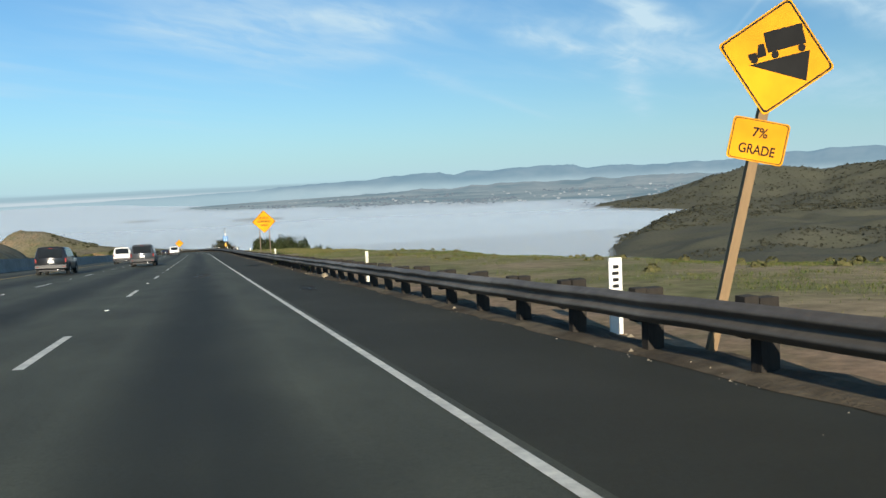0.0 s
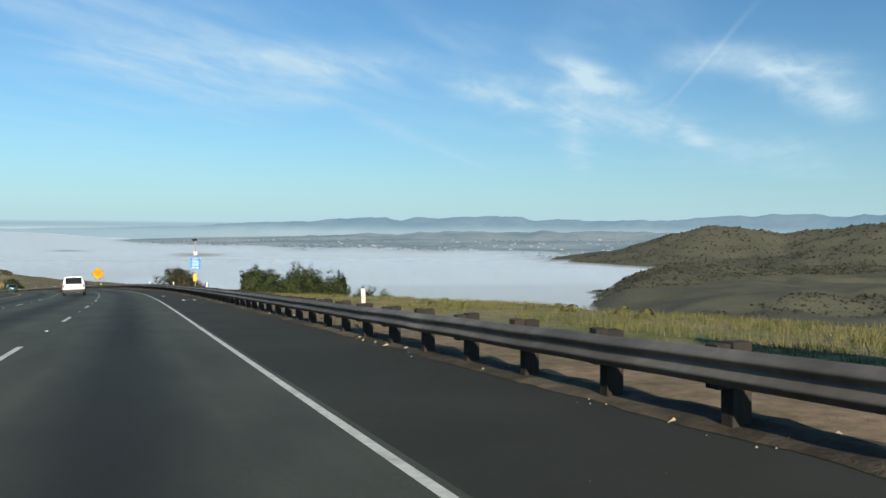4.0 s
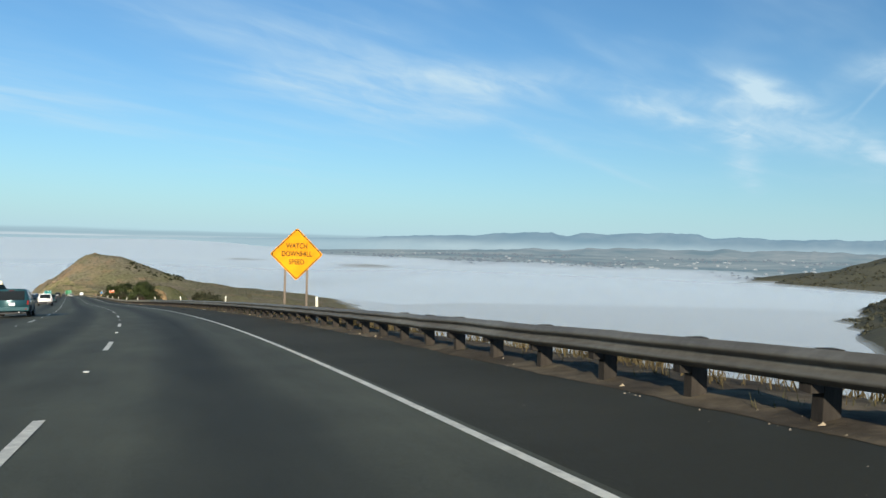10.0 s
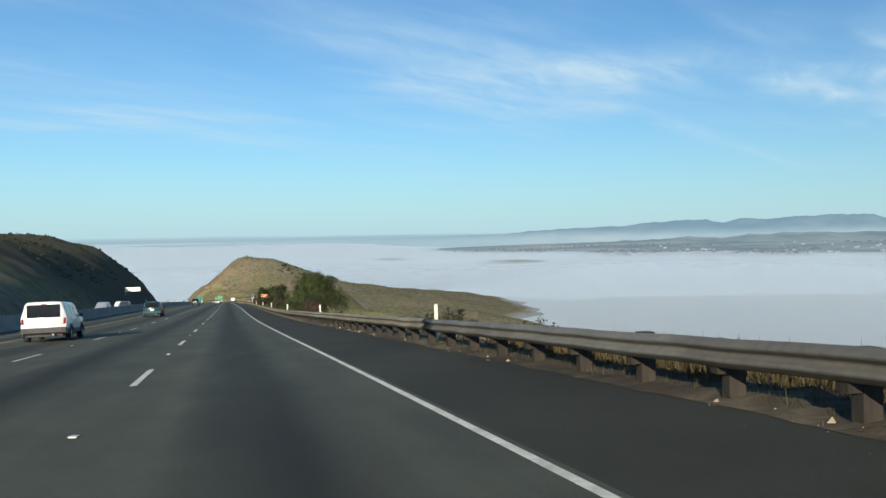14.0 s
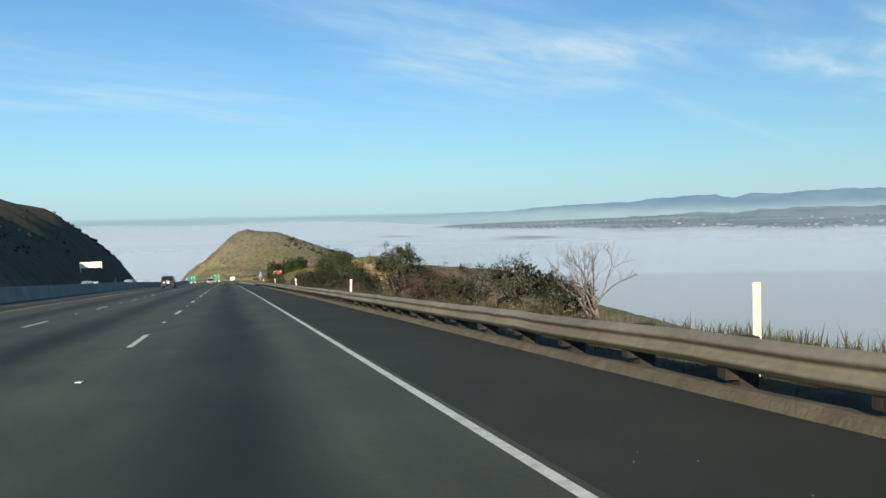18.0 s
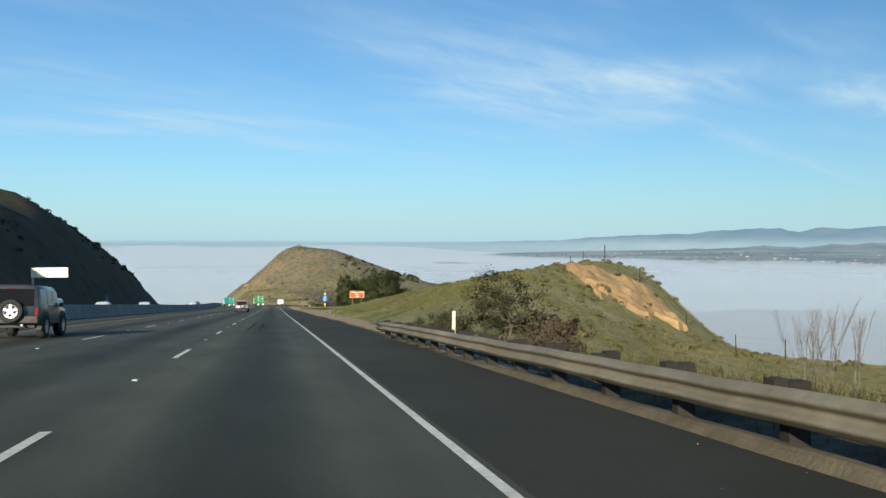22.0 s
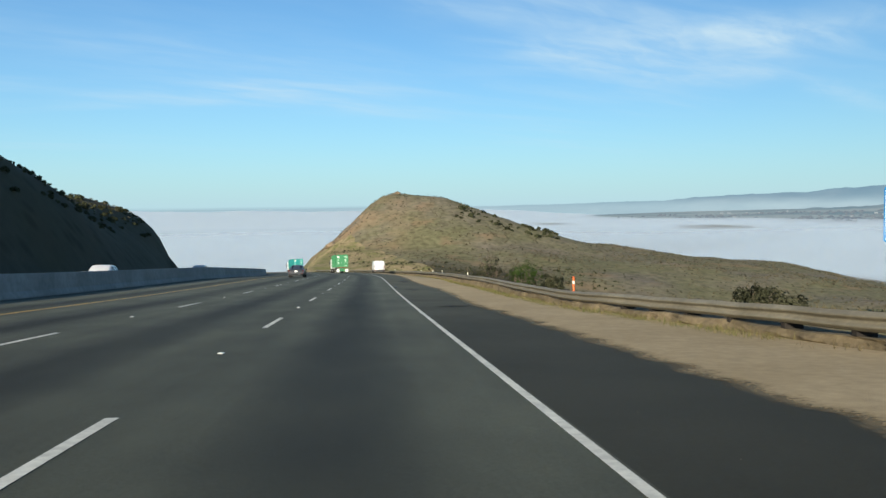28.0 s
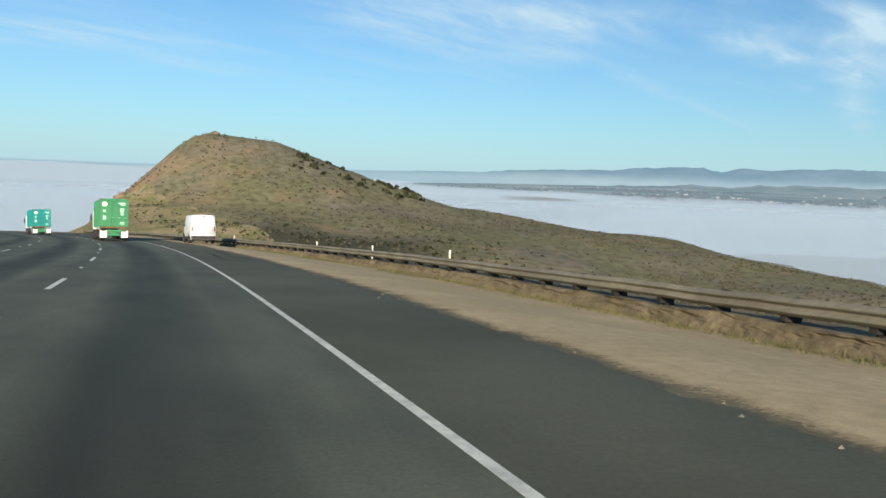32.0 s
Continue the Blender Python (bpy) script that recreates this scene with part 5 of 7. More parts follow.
call_box(place(722.9, -37.6, -0.6, -3), 3)


def park_sign():
    t = thing("park_sign", place(669.0, 12.2, 0.0, -8), "brown-orange park sign with white lettering on two timber posts", "road sign")
    for x in (-0.75, 0.72):
        part("post", box(x - 0.07, x + 0.07, 0.012, 0.15, -0.8, 2.4, 0.008), M_POST_BROWN, t, "brown timber post")
    pts = rounded(2.4, 1.14, 0.09)
    plate = put(part("sign_plate", slab(pts, 0, 0.008), M_ORANGE_SIGN, t), pose(0, 0, 2.7))
    part("border", outline(pts, 0.955, 0.985, -0.003, -0.0005), M_WHITE, plate, "thin white border")
    words("CAMARILLO GROVE", 0.225, M_WHITE, plate, pose(0, -0.004, 0.3))
    words("PARK", 0.225, M_WHITE, plate, pose(0, -0.004, 0.0))
    words("\u00bd MILE", 0.225, M_WHITE, plate, pose(0, -0.004, -0.33))


M_POST_BROWN = mat("brown_stained_post", (0.13, 0.065, 0.035), rough=0.8, var=0.2, scale=10.0, bump=0.3, stretch=(1, 1, 0.15))
park_sign()


def blank_sign():
    t = thing("overhead_sign", place(681.7, -39.0, 0.0, 0), "large pale cream sign back on one steel pole", "road sign")
    part("pole", rod((-2.7, 0.2, -0.5), (-2.7, 0.2, 7.6), 0.2, 0.17, 14), M_GREY_STEEL, t)
    part("arm", rod((-2.7, 0.2, 6.5), (2.6, 0.2, 6.5), 0.09, 0.09), M_GREY_STEEL, t)
    part("arm", rod((-2.7, 0.2, 7.3), (2.6, 0.2, 7.3), 0.09, 0.09), M_GREY_STEEL, t)
    part("sign_plate", box(-2.9, 3.0, -0.03, 0.03, 6.05, 7.75, 0.01), M_CREAM, t, "pale cream plate")


M_CREAM = mat("cream_sign_back", (0.75, 0.7, 0.5), rough=0.6, var=0.05, bump=0)
blank_sign()


# ---- wire fence on the grassy mound ----
def ground_up(s, lat):
    x, y = plan(np.array([s]), np.array([float(lat)]))
    return float((height(x, y, np.array([s]), np.array([float(lat)])) - road_z(s, lat))[0])


def wire_fence():
    t = thing("wire_fence", Matrix(), "old wire fence on thin dark stakes along the mound", "fence")
    tops = []
    rng = random.Random(3)
    for i, s in enumerate(np.arange(572, 676, 6.0)):
        lat = 29.5 + 1.2 * math.sin(i * 0.9) - 9.0 * float(ease(s, 640, 676))
        b = rp(s, lat, ground_up(s, lat))
        h = rng.uniform(1.2, 1.5)
        part("stake", rod((b.x, b.y, b.z - 0.4), (b.x + rng.uniform(-.06, .06), b.y, b.z + h), 0.04, 0.035, 6), M_TIMBER, t)
        tops.append((b, h))
    for k in (0.35, 0.65, 0.92):
        bm = bmesh.new()
        for (a, ha), (b, hb) in zip(tops, tops[1:]):
            add_rod(bm, a + Vector((0, 0, ha * k)), b + Vector((0, 0, hb * k)), 0.006, 0.006, 4)
        part("wire", bm, M_GREY_STEEL, t)


wire_fence()

# ---- trees, shrubs and grass ----
M_BARK = mat("rough_bark", (0.1, 0.075, 0.055), rough=0.95, var=0.3, scale=9.0, second=(0.15, 0.12, 0.09), bump=0.7, bscale=25, stretch=(1, 1, 0.3))
M_LEAF_PEPPER = leafy("drooping_pepper_leaves", (0.028, 0.042, 0.015), (0.075, 0.092, 0.036))
M_LEAF_DARK = leafy("dark_shrub_leaves", (0.026, 0.031, 0.015), (0.062, 0.064, 0.032))
M_LEAF_GREY = leafy("grey_green_leaves", (0.033, 0.037, 0.02), (0.08, 0.081, 0.046))
M_LEAF_BROWN = leafy("dry_reddish_leaves", (0.062, 0.042, 0.029), (0.13, 0.088, 0.06))
M_LEAF_BRIGHT = leafy("fresh_green_leaves", (0.03, 0.058, 0.013), (0.065, 0.1, 0.026))
M_GRASS = leafy("dry_grass", (0.085, 0.075, 0.038), (0.165, 0.13, 0.07))
M_BRUSH = leafy("tan_slope_brush", (0.065, 0.053, 0.027), (0.135, 0.102, 0.052))
M_WEEDS = leafy("dark_slope_weeds", (0.035, 0.04, 0.016), (0.11, 0.095, 0.045))
M_GRASS_PALE = leafy("straw_and_olive_grass", (0.13, 0.125, 0.045), (0.23, 0.195, 0.09))
M_GRASS_GREEN = leafy("green_grass", (0.06, 0.095, 0.022), (0.12, 0.13, 0.04))
M_SCRUB = leafy("hillside_scrub", (0.085, 0.074, 0.046), (0.15, 0.125, 0.08))
M_SCRUB_TUFT = leafy("mound_tuft_leaves", (0.07, 0.075, 0.028), (0.16, 0.14, 0.06))
M_SCRUB_DARK = leafy("dark_hill_scrub", (0.046, 0.049, 0.034), (0.075, 0.073, 0.05), patch=0.03)
M_SCRUB_GREEN = leafy("far_grey_green_scrub", (0.045, 0.046, 0.03), (0.1, 0.092, 0.058))


def branch(bm, a, b, r0, r1, n=6):
    mid = (Vector(a) + Vector(b)) / 2 + Vector((random.uniform(-1, 1), random.uniform(-1, 1), 0)) * (Vector(b) - Vector(a)).length * 0.08
    add_rod(bm, a, mid, r0, (r0 + r1) / 2, n)
    add_rod(bm, mid, b, (r0 + r1) / 2, r1, n)


def crown_mesh(rng, blobs, leaves, size, droop, hollow=0.55):
    """Leaves in clumps and hanging sprays over overlapping uneven blobs (cx, cy, cz, rx, ry, rz)."""
    vol = np.array([b[3] * b[4] * b[5] for b in blobs]) ** 0.75
    clumps = max(20, leaves // 45)
    pick = rng.choice(len(blobs), size=clumps, p=vol / vol.sum())
    d = rng.normal(size=(clumps, 3))
    d /= np.linalg.norm(d, axis=1)[:, None]
    r = (hollow + (0.98 - hollow) * rng.random(clumps) ** 0.55)[:, None]
    bl = np.array(blobs)[pick]
    cc = bl[:, :3] + d * r * bl[:, 3:] * (1 + 0.06 * rng.normal(size=(clumps, 1)))
    k = rng.integers(0, clumps, leaves)
    span = min(max(size * 1.8, 0.34 * float(np.mean([b[3] for b in blobs]))), size * 3.2)
    off = rng.normal(size=(leaves, 3))
    off *= span * rng.random((leaves, 1)) ** 0.45 / (np.linalg.norm(off, axis=1)[:, None] + 1e-9)
    off[:, 2] -= rng.random(leaves) * span * 1.5 * droop
    c = cc[k] + off
    out = d[k] * (1 - droop) + np.array([0, 0, -1.0]) * droop + rng.normal(size=(leaves, 3)) * 0.5
    out /= np.linalg.norm(out, axis=1)[:, None]
    side = np.cross(out, rng.normal(size=(leaves, 3)))
    side /= np.linalg.norm(side, axis=1)[:, None] + 1e-9
    ln = size * rng.uniform(0.6, 1.4, (leaves, 1))
    w = ln * rng.uniform(0.15, 0.25, (leaves, 1))
    nrm = np.cross(out, side)
    v = np.stack([c - side * w * 0.35, c + out * ln * 0.45 - side * w + nrm * w * 0.3, c + out * ln, c + out * ln * 0.5 + side * w - nrm * w * 0.2], 1)
    # leaves turn their faces outwards, so that the crown is lit as a mass
    mid = np.array([b[:3] for b in blobs]).mean(0)
    away = c - mid
    away /= np.linalg.norm(away, axis=1)[:, None] + 1e-9
    away = away * 0.7 + d[k] * 0.6 + np.array([0, 0, 0.2])
    geo = np.cross(v[:, 1] - v[:, 0], v[:, 2] - v[:, 0])
    geo /= np.linalg.norm(geo, axis=1)[:, None] + 1e-9
    flip = (geo * away).sum(1) < 0
    v[flip] = v[flip][:, ::-1]
    geo[flip] *= -1
    n = away + geo * 0.45
    n /= np.linalg.norm(n, axis=1)[:, None]
    return v.reshape(-1, 3), np.arange(leaves * 4).reshape(-1, 4), np.repeat(n, 4, axis=0)


def leaf_part(name, made, material, parent):
    v, f, n = made
    me = mesh_from(name, v.tolist(), f.tolist(), material)
    me.normals_split_custom_set_from_vertices(n.tolist())
    ob = new(name, me)
    ob.parent = parent
    return ob


DENSITY, FINE = 0.9, 0.62


def plant(name, label, category, m, tall, wide, leaf_mat, leaves=6000, size=0.16, droop=0.2, trunk=0.3, seed=1, blobs=9, group="", deep=None, hollow=0.5, lean=0.0, stems=1, peak=0.5):
    """A thing with a tapered trunk, limbs and an uneven crown of leaf clumps."""
    rng = np.random.default_rng(seed)
    random.seed(seed)
    deep = deep or wide
    t = thing(name, m, label, category, group)
    size = max(size, 0.1)
    base = tall * trunk
    bl = []
    for i in range(blobs):
        a = 2 * math.pi * (i * 0.382 + rng.random() * 0.15)
        q = (i + 0.5) / blobs
        rad = 0.52 * (1 - (q * 0.9) ** (1 / peak)) ** peak
        rz = tall * rng.uniform(0.14, 0.24)
        cz = base + rz * 0.6 + (tall - base - rz * 1.4) * q
        bl.append((math.cos(a) * rad * wide * 0.62 + lean * q, math.sin(a) * rad * deep * 0.62, cz, wide * rng.uniform(0.17, 0.27), deep * rng.uniform(0.17, 0.27), rz))
    bl.append((lean * 0.5, 0, base + (tall - base) * 0.45, wide * 0.27, deep * 0.27, (tall - base) * 0.4))
    bm = bmesh.new()
    r0 = 0.035 * tall + 0.01
    for k in range(stems):
        a = 2 * math.pi * k / stems
        off = Vector((math.cos(a), math.sin(a), 0)) * (0.18 * wide if stems > 1 else 0)
        top = Vector((lean * 0.4, 0, base + (tall - base) * 0.35)) + off
        branch(bm, off * 0.3 + Vector((0, 0, -0.6)), top, r0 / math.sqrt(stems), r0 * 0.55 / math.sqrt(stems), 8)
        for j, b in enumerate(bl[:-1]):
            if j % stems == k:
                branch(bm, top * (0.55 + 0.4 * (j / len(bl))), (b[0], b[1], b[2]), r0 * 0.4, r0 * 0.1, 5)
                for q in range(3):
                    e = Vector(b[:3]) + Vector(rng.normal(size=3)) * Vector(b[3:6]).length * 0.24
                    branch(bm, b[:3], e, r0 * 0.12, r0 * 0.03, 4)
    part("trunk", bm, M_BARK, t, smooth=True)
    leaf_part("crown", crown_mesh(rng, bl, int(leaves * DENSITY), size * FINE * (1 + 0.6 * droop), droop, hollow), leaf_mat, t)
    if hollow < 0.55:
        inside = [(*b[:3], b[3] * 0.85, b[4] * 0.85, b[5] * 0.85) for b in bl]
        leaf_part("inner_crown", crown_mesh(rng, inside, int(leaves * 0.32), size * FINE * 1.7, droop, 0.1), leaf_mat, t)
    return t


def on_slope(s, lat, turn=0.0, sink=0.1):
    return place(s, lat, ground_up(s, lat) - sink, turn)


def bush(s, lat, top, wide, leaf_mat, label, seed, deep=None, leaves=4200, size=0.11, droop=0.1, hollow=0.45, trunk=0.12, stems=4, group="shrubs along the guardrail"):
    """top: height of its tip above the road there."""
    g = ground_up(s, lat)
    return plant("shrub", label, "shrub", on_slope(s, lat, 0), max(0.7, top - g + 0.1), deep or wide * 0.8, leaf_mat, leaves, size, droop, trunk, seed, 10, group, wide, hollow, 0.0, stems)


def tree(s, lat, top, wide, label, seed, leaf_mat=None, leaves=9500, size=0.2, droop=0.62, deep=None, trunk=0.22, blobs=14, group="pepper trees beside the road", peak=0.5):
    g = ground_up(s, lat)
    return plant("tree", label, "tree", on_slope(s, lat, seed * 37), max(2.0, top - g + 0.1), wide, leaf_mat or M_LEAF_PEPPER, leaves, size, droop, trunk, seed, blobs, group, deep or wide, peak=peak)


PEPPER = "drooping dark green pepper tree on the slope"
for s, lat, top, wide, seed in ((194.0, 12.9, 2.7, 3.2, 1), (196, 15.2, 2.5, 4.6, 2), (195, 18.9, 3.2, 5.4, 3), (197, 20.8, 2.9, 4.4, 4), (193, 17.0, 1.9, 5.0, 8), (195, 23.4, 2.4, 3.6, 5), (194, 26.6, 0.35, 3.4, 9), (194, 29.0, -0.4, 3.8, 10), (195, 32.6, -1.4, 4.4, 11), (192.5, 21.0, 1.2, 5.6, 12), (192.5, 14.5, 1.0, 5.0, 13)):
    tree(s, lat, top, wide, PEPPER, seed)
for s, lat, top, wide, seed in ((188, 14.5, 0.2, 3.4, 6), (187, 18.5, 0.0, 3.6, 7), (190, 21.5, 0.1, 3.4, 28)):
    bush(s, lat, top, wide, M_LEAF_DARK, "low dark green shrub at the edge of the bench", seed)
AIRY = "open grey-green shrub with thin bare stems"
bush(205.5, 5.4, 2.75, 8.0, M_LEAF_GREY, AIRY, 11, deep=3.4, leaves=20000, size=0.06, hollow=0.35, stems=5)
bush(203.5, 6.6, 1.6, 3.4, M_LEAF_DARK, "dense dark shrub behind the guardrail", 71, leaves=5200, size=0.08, hollow=0.3)
bush(200.8, 6.6, 1.75, 3.2, M_LEAF_GREY, "dense grey-green shrub behind the guardrail", 72, leaves=5200, size=0.08, hollow=0.3)
bush(208.5, 6.4, 1.0, 3.4, M_LEAF_DARK, "dense dark shrub behind the guardrail", 73, leaves=4200, size=0.08, hollow=0.3)
bush(206.0, 8.2, 1.3, 4.0, M_LEAF_BROWN, "dense half-dry shrub behind the guardrail", 74, leaves=4200, size=0.08, hollow=0.3)
bush(198.5, 5.6, 2.75, 4.0, M_LEAF_GREY, AIRY, 12, leaves=12000, size=0.062, hollow=0.35)
bush(216.2, 4.7, 2.05, 2.6, M_LEAF_GREY, AIRY, 13, leaves=2600, size=0.08, hollow=0.6, trunk=0.35)
bush(214.2, 4.6, 0.7, 1.6, M_LEAF_GREY, AIRY, 14, leaves=900, size=0.08)
bush(322.3, 5.3, 1.5, 5.6, M_LEAF_GREY, "round grey-green shrub behind the guardrail", 15, deep=3.2, leaves=15000, size=0.055, hollow=0.3)
bush(317.6, 5.3, 0.95, 2.6, M_LEAF_GREY, "low grey-green shrub behind the guardrail", 16, leaves=6500, size=0.055, hollow=0.3)
bush(364.0, 6.5, 0.75, 4.0, M_LEAF_DARK, "low dark shrub on the slope", 17, leaves=2600)
bush(352.0, 5.6, 0.5, 2.4, M_LEAF_DARK, "low dark shrub on the slope", 18, leaves=1600)
tree(431.5, 7.9, 4.85, 9.6, "broad bright green pepper tree with hanging foliage", 21, M_LEAF_PEPPER, leaves=60000, size=0.115, droop=0.75, trunk=0.06, blobs=26, peak=1.0)
for s, lat, top, wide, seed, lm in ((419.5, 6.2, 1.55, 3.2, 22, M_LEAF_GREY), (416.3, 6.3, 1.9, 2.4, 23, M_LEAF_GREY), (413.0, 6.2, 1.2, 3.0, 24, M_LEAF_BROWN), (423.0, 6.6, 0.9, 2.2, 25, M_LEAF_BROWN)):
    bush(s, lat, top, wide, lm, "straggling half-dry shrub with reddish twigs", seed, leaves=11000, size=0.07, hollow=0.45)
for s, lat, top, wide, seed, lm in ((471.0, 7.0, 1.7, 3.6, 31, M_LEAF_DARK), (462.5, 6.8, 1.6, 4.2, 32, M_LEAF_BROWN), (456.0, 6.6, 1.75, 3.6, 33, M_LEAF_DARK), (452.0, 6.5, 1.2, 2.6, 34, M_LEAF_DARK)):
    bush(s, lat, top, wide, lm, "dark tangled shrub behind the guardrail", seed, leaves=3200)
bush(469.0, 5.9, 2.75, 3.6, M_LEAF_GREY, "tall open shrub with grey-green leaves", 35, leaves=11000, size=0.075, hollow=0.5)
bush(465.4, 6.1, 1.4, 4.0, M_LEAF_BROWN, "dark half-dry shrub behind the guardrail", 36, leaves=4200)
bush(461.5, 6.3, 1.1, 3.4, M_LEAF_DARK, "dark half-dry shrub behind the guardrail", 37, leaves=3200)
for s, lat, top, wide, seed in ((511.5, 8.0, 3.6, 5.6, 41), (505.5, 7.8, 3.75, 6.4, 42), (499.0, 8.0, 2.2, 5.4, 43)):
    tree(s, lat, top, wide, "dark green pepper tree close behind the guardrail", seed, leaves=20000, size=0.11, droop=0.75, trunk=0.08, peak=0.9)
for s, lat, top, wide, seed in ((510.0, 5.8, 1.7, 5.0, 141), (504.5, 5.7, 1.6, 5.4, 142), (499.5, 5.6, 1.6, 5.0, 143), (495.0, 5.6, 1.5, 4.6, 144), (490.5, 5.6, 1.2, 4.0, 145)):
    bush(s, lat, top, wide, M_LEAF_DARK, "dense dark shrub under the pepper trees", seed, leaves=9000, size=0.085, hollow=0.3)
bush(492.8, 6.6, 1.75, 4.6, M_LEAF_GREY, "dense grey-green shrub behind the guardrail", 44, leaves=8000, size=0.075)
bush(488.0, 6.6, 0.9, 3.0, M_LEAF_BROWN, "half-dry reddish shrub behind the guardrail", 45, leaves=3000)
bush(556.0, 5.6, 2.3, 5.4, M_LEAF_DARK, "dark green shrub at the end of the guardrail", 46, deep=3.0, leaves=6200, size=0.1)
bush(551.0, 5.3, 1.0, 2.6, M_LEAF_BROWN, "dry reddish shrub at the end of the guardrail", 47, leaves=2200)
bush(564.5, 5.4, 0.95, 3.0, M_LEAF_DARK, "dark green shrub at the end of the guardrail", 48, leaves=2600)
for s, lat, top, wide, seed in ((689.0, 12.0, 6.9, 3.8, 51), (691.0, 14.4, 6.2, 5.0, 52), (690.0, 17.0, 7.6, 5.6, 53), (688.0, 19.6, 7.5, 5.8, 54), (690.5, 21.0, 7.9, 4.2, 55), (690.0, 23.6, 4.1, 4.6, 56), (687.0, 17.0, 4.0, 7.0, 60), (691.0, 26.8, 2.5, 3.6, 57), (692.0, 30.0, 2.0, 3.4, 58), (687.5, 14.0, 3.0, 4.6, 59)):
    tree(s, lat, top, wide, "dense dark green tree behind the park sign", seed, leaves=8000, size=0.26, droop=0.55, trunk=0.1, group="trees behind the park sign")
for s, lat, top, wide, seed, lm in ((744.5, 8.4, 2.15, 3.2, 61, M_LEAF_GREY), (745.0, 11.6, 1.9, 3.6, 62, M_LEAF_BRIGHT), (740.5, 10.0, 1.45, 3.2, 63, M_LEAF_BRIGHT), (724, 8.8, 0.75, 1.8, 64, M_LEAF_GREY), (752.0, 11.6, 0.5, 4.0, 65, M_LEAF_GREY), (768.0, 11.0, 0.7, 3.0, 66, M_LEAF_GREY), (866.0, 9.5, 0.7, 3.2, 67, M_LEAF_DARK), (700.0, 9.0, 0.7, 2.4, 68, M_LEAF_GREY)):
    bush(s, lat, top, wide, lm, "green roadside shrub beyond the pullout rail", seed, leaves=3000, size=0.11)


def bare_tree(s, lat, top, wide, seed, label, stems=1, spread=0.62, thick=0.026, most=6):
    g = ground_up(s, lat)
    tall = top - g
    random.seed(seed)
    t = thing("bare_tree", on_slope(s, lat), label, "bare tree", "leafless trees on the slope")
    bm = bmesh.new()

    def grow(a, d, length, r, level):
        b = a + d * length
        branch(bm, a, b, r, r * 0.62, 6 if level < 2 else 4)
        if level < most:
            for _ in range(random.choice((2, 2, 3))):
                nd = (d + Vector((random.uniform(-1, 1), random.uniform(-1, 1), random.uniform(-0.3, 0.8))) * spread).normalized()
                grow(b, nd, length * random.uniform(0.6, 0.8), r * 0.58, level + 1)

    for k in range(stems):
        grow(Vector((random.uniform(-.2, .2) * stems * 0.5, random.uniform(-.3, .3) * stems * 0.5, -0.4)), Vector((random.uniform(-.15, .15), random.uniform(-.15, .15), 1)).normalized(), tall * 0.34, thick * tall / math.sqrt(stems), 0)
    part("bare_crown", bm, M_DEAD, t, smooth=True)


M_DEAD = mat("bleached_dead_wood", (0.135, 0.112, 0.09), rough=0.9, var=0.25, scale=10, bump=0.4)
bare_tree(772.6, 11.7, 3.7, 3, 5, "bleached leafless tree behind the guardrail", 1, 0.8, 0.034, 6)
bare_tree(449.5, 6.6, 2.1, 2, 8, "thin leafless tree among the shrubs", 2, 0.75, 0.034, 6)
bare_tree(546.0, 9.5, 1.5, 2, 9, "cluster of bare upright stems", 7, 0.24, 0.02, 5)
bare_tree(424.0, 7.0, 1.2, 2, 12, "thin leafless tree among the shrubs")


def grass(name, label, n, seed, material, where, tall, blades=7, fat=1.0):
    """Tufts of thin blades; where(rng, n) gives along and across."""
    rng = np.random.default_rng(seed)
    s, lat = where(rng, n)
    x, y = plan(s, lat)
    z = height(x, y, s, lat)
    k = np.repeat(np.arange(n), blades)
    m = n * blades
    h = tall * rng.uniform(0.45, 1.25, n)[k] * rng.uniform(0.6, 1.1, m)
    a = rng.uniform(0, 2 * math.pi, m)
    lean = rng.uniform(0.15, 0.95, m) * h
    px, py = x[k] + rng.normal(size=m) * 0.13, y[k] + rng.normal(size=m) * 0.13
    pz = z[k] - 0.04
    w = (0.006 + 0.018 * h) * fat
    ca, sa = np.cos(a), np.sin(a)
    v = np.stack([np.stack([px - sa * w, py + ca * w, pz], 1), np.stack([px + sa * w, py - ca * w, pz], 1), np.stack([px + ca * lean, py + sa * lean, pz + h], 1)], 1).reshape(-1, 3)
    ob = new(name, mesh_from(name, v.tolist(), np.arange(m * 3).reshape(-1, 3).tolist(), material, smooth=False))
    tagged(ob, label, "grass", kind="stuff")


patchy = lambda s, lat: lumps(s, lat * 2, 7, 3, 51)


def scatter(s0, s1, l0, l1, power=1.0, need=-0.1):
    def where(rng, n):
        s = rng.uniform(s0, s1, n * 3)
        lat = l0 + (l1 - l0) * rng.random(n * 3) ** power
        keep = np.argsort(-(patchy(s, lat) + rng.normal(size=n * 3) * 0.35))[:n]
        return s[keep], lat[keep]
    return where


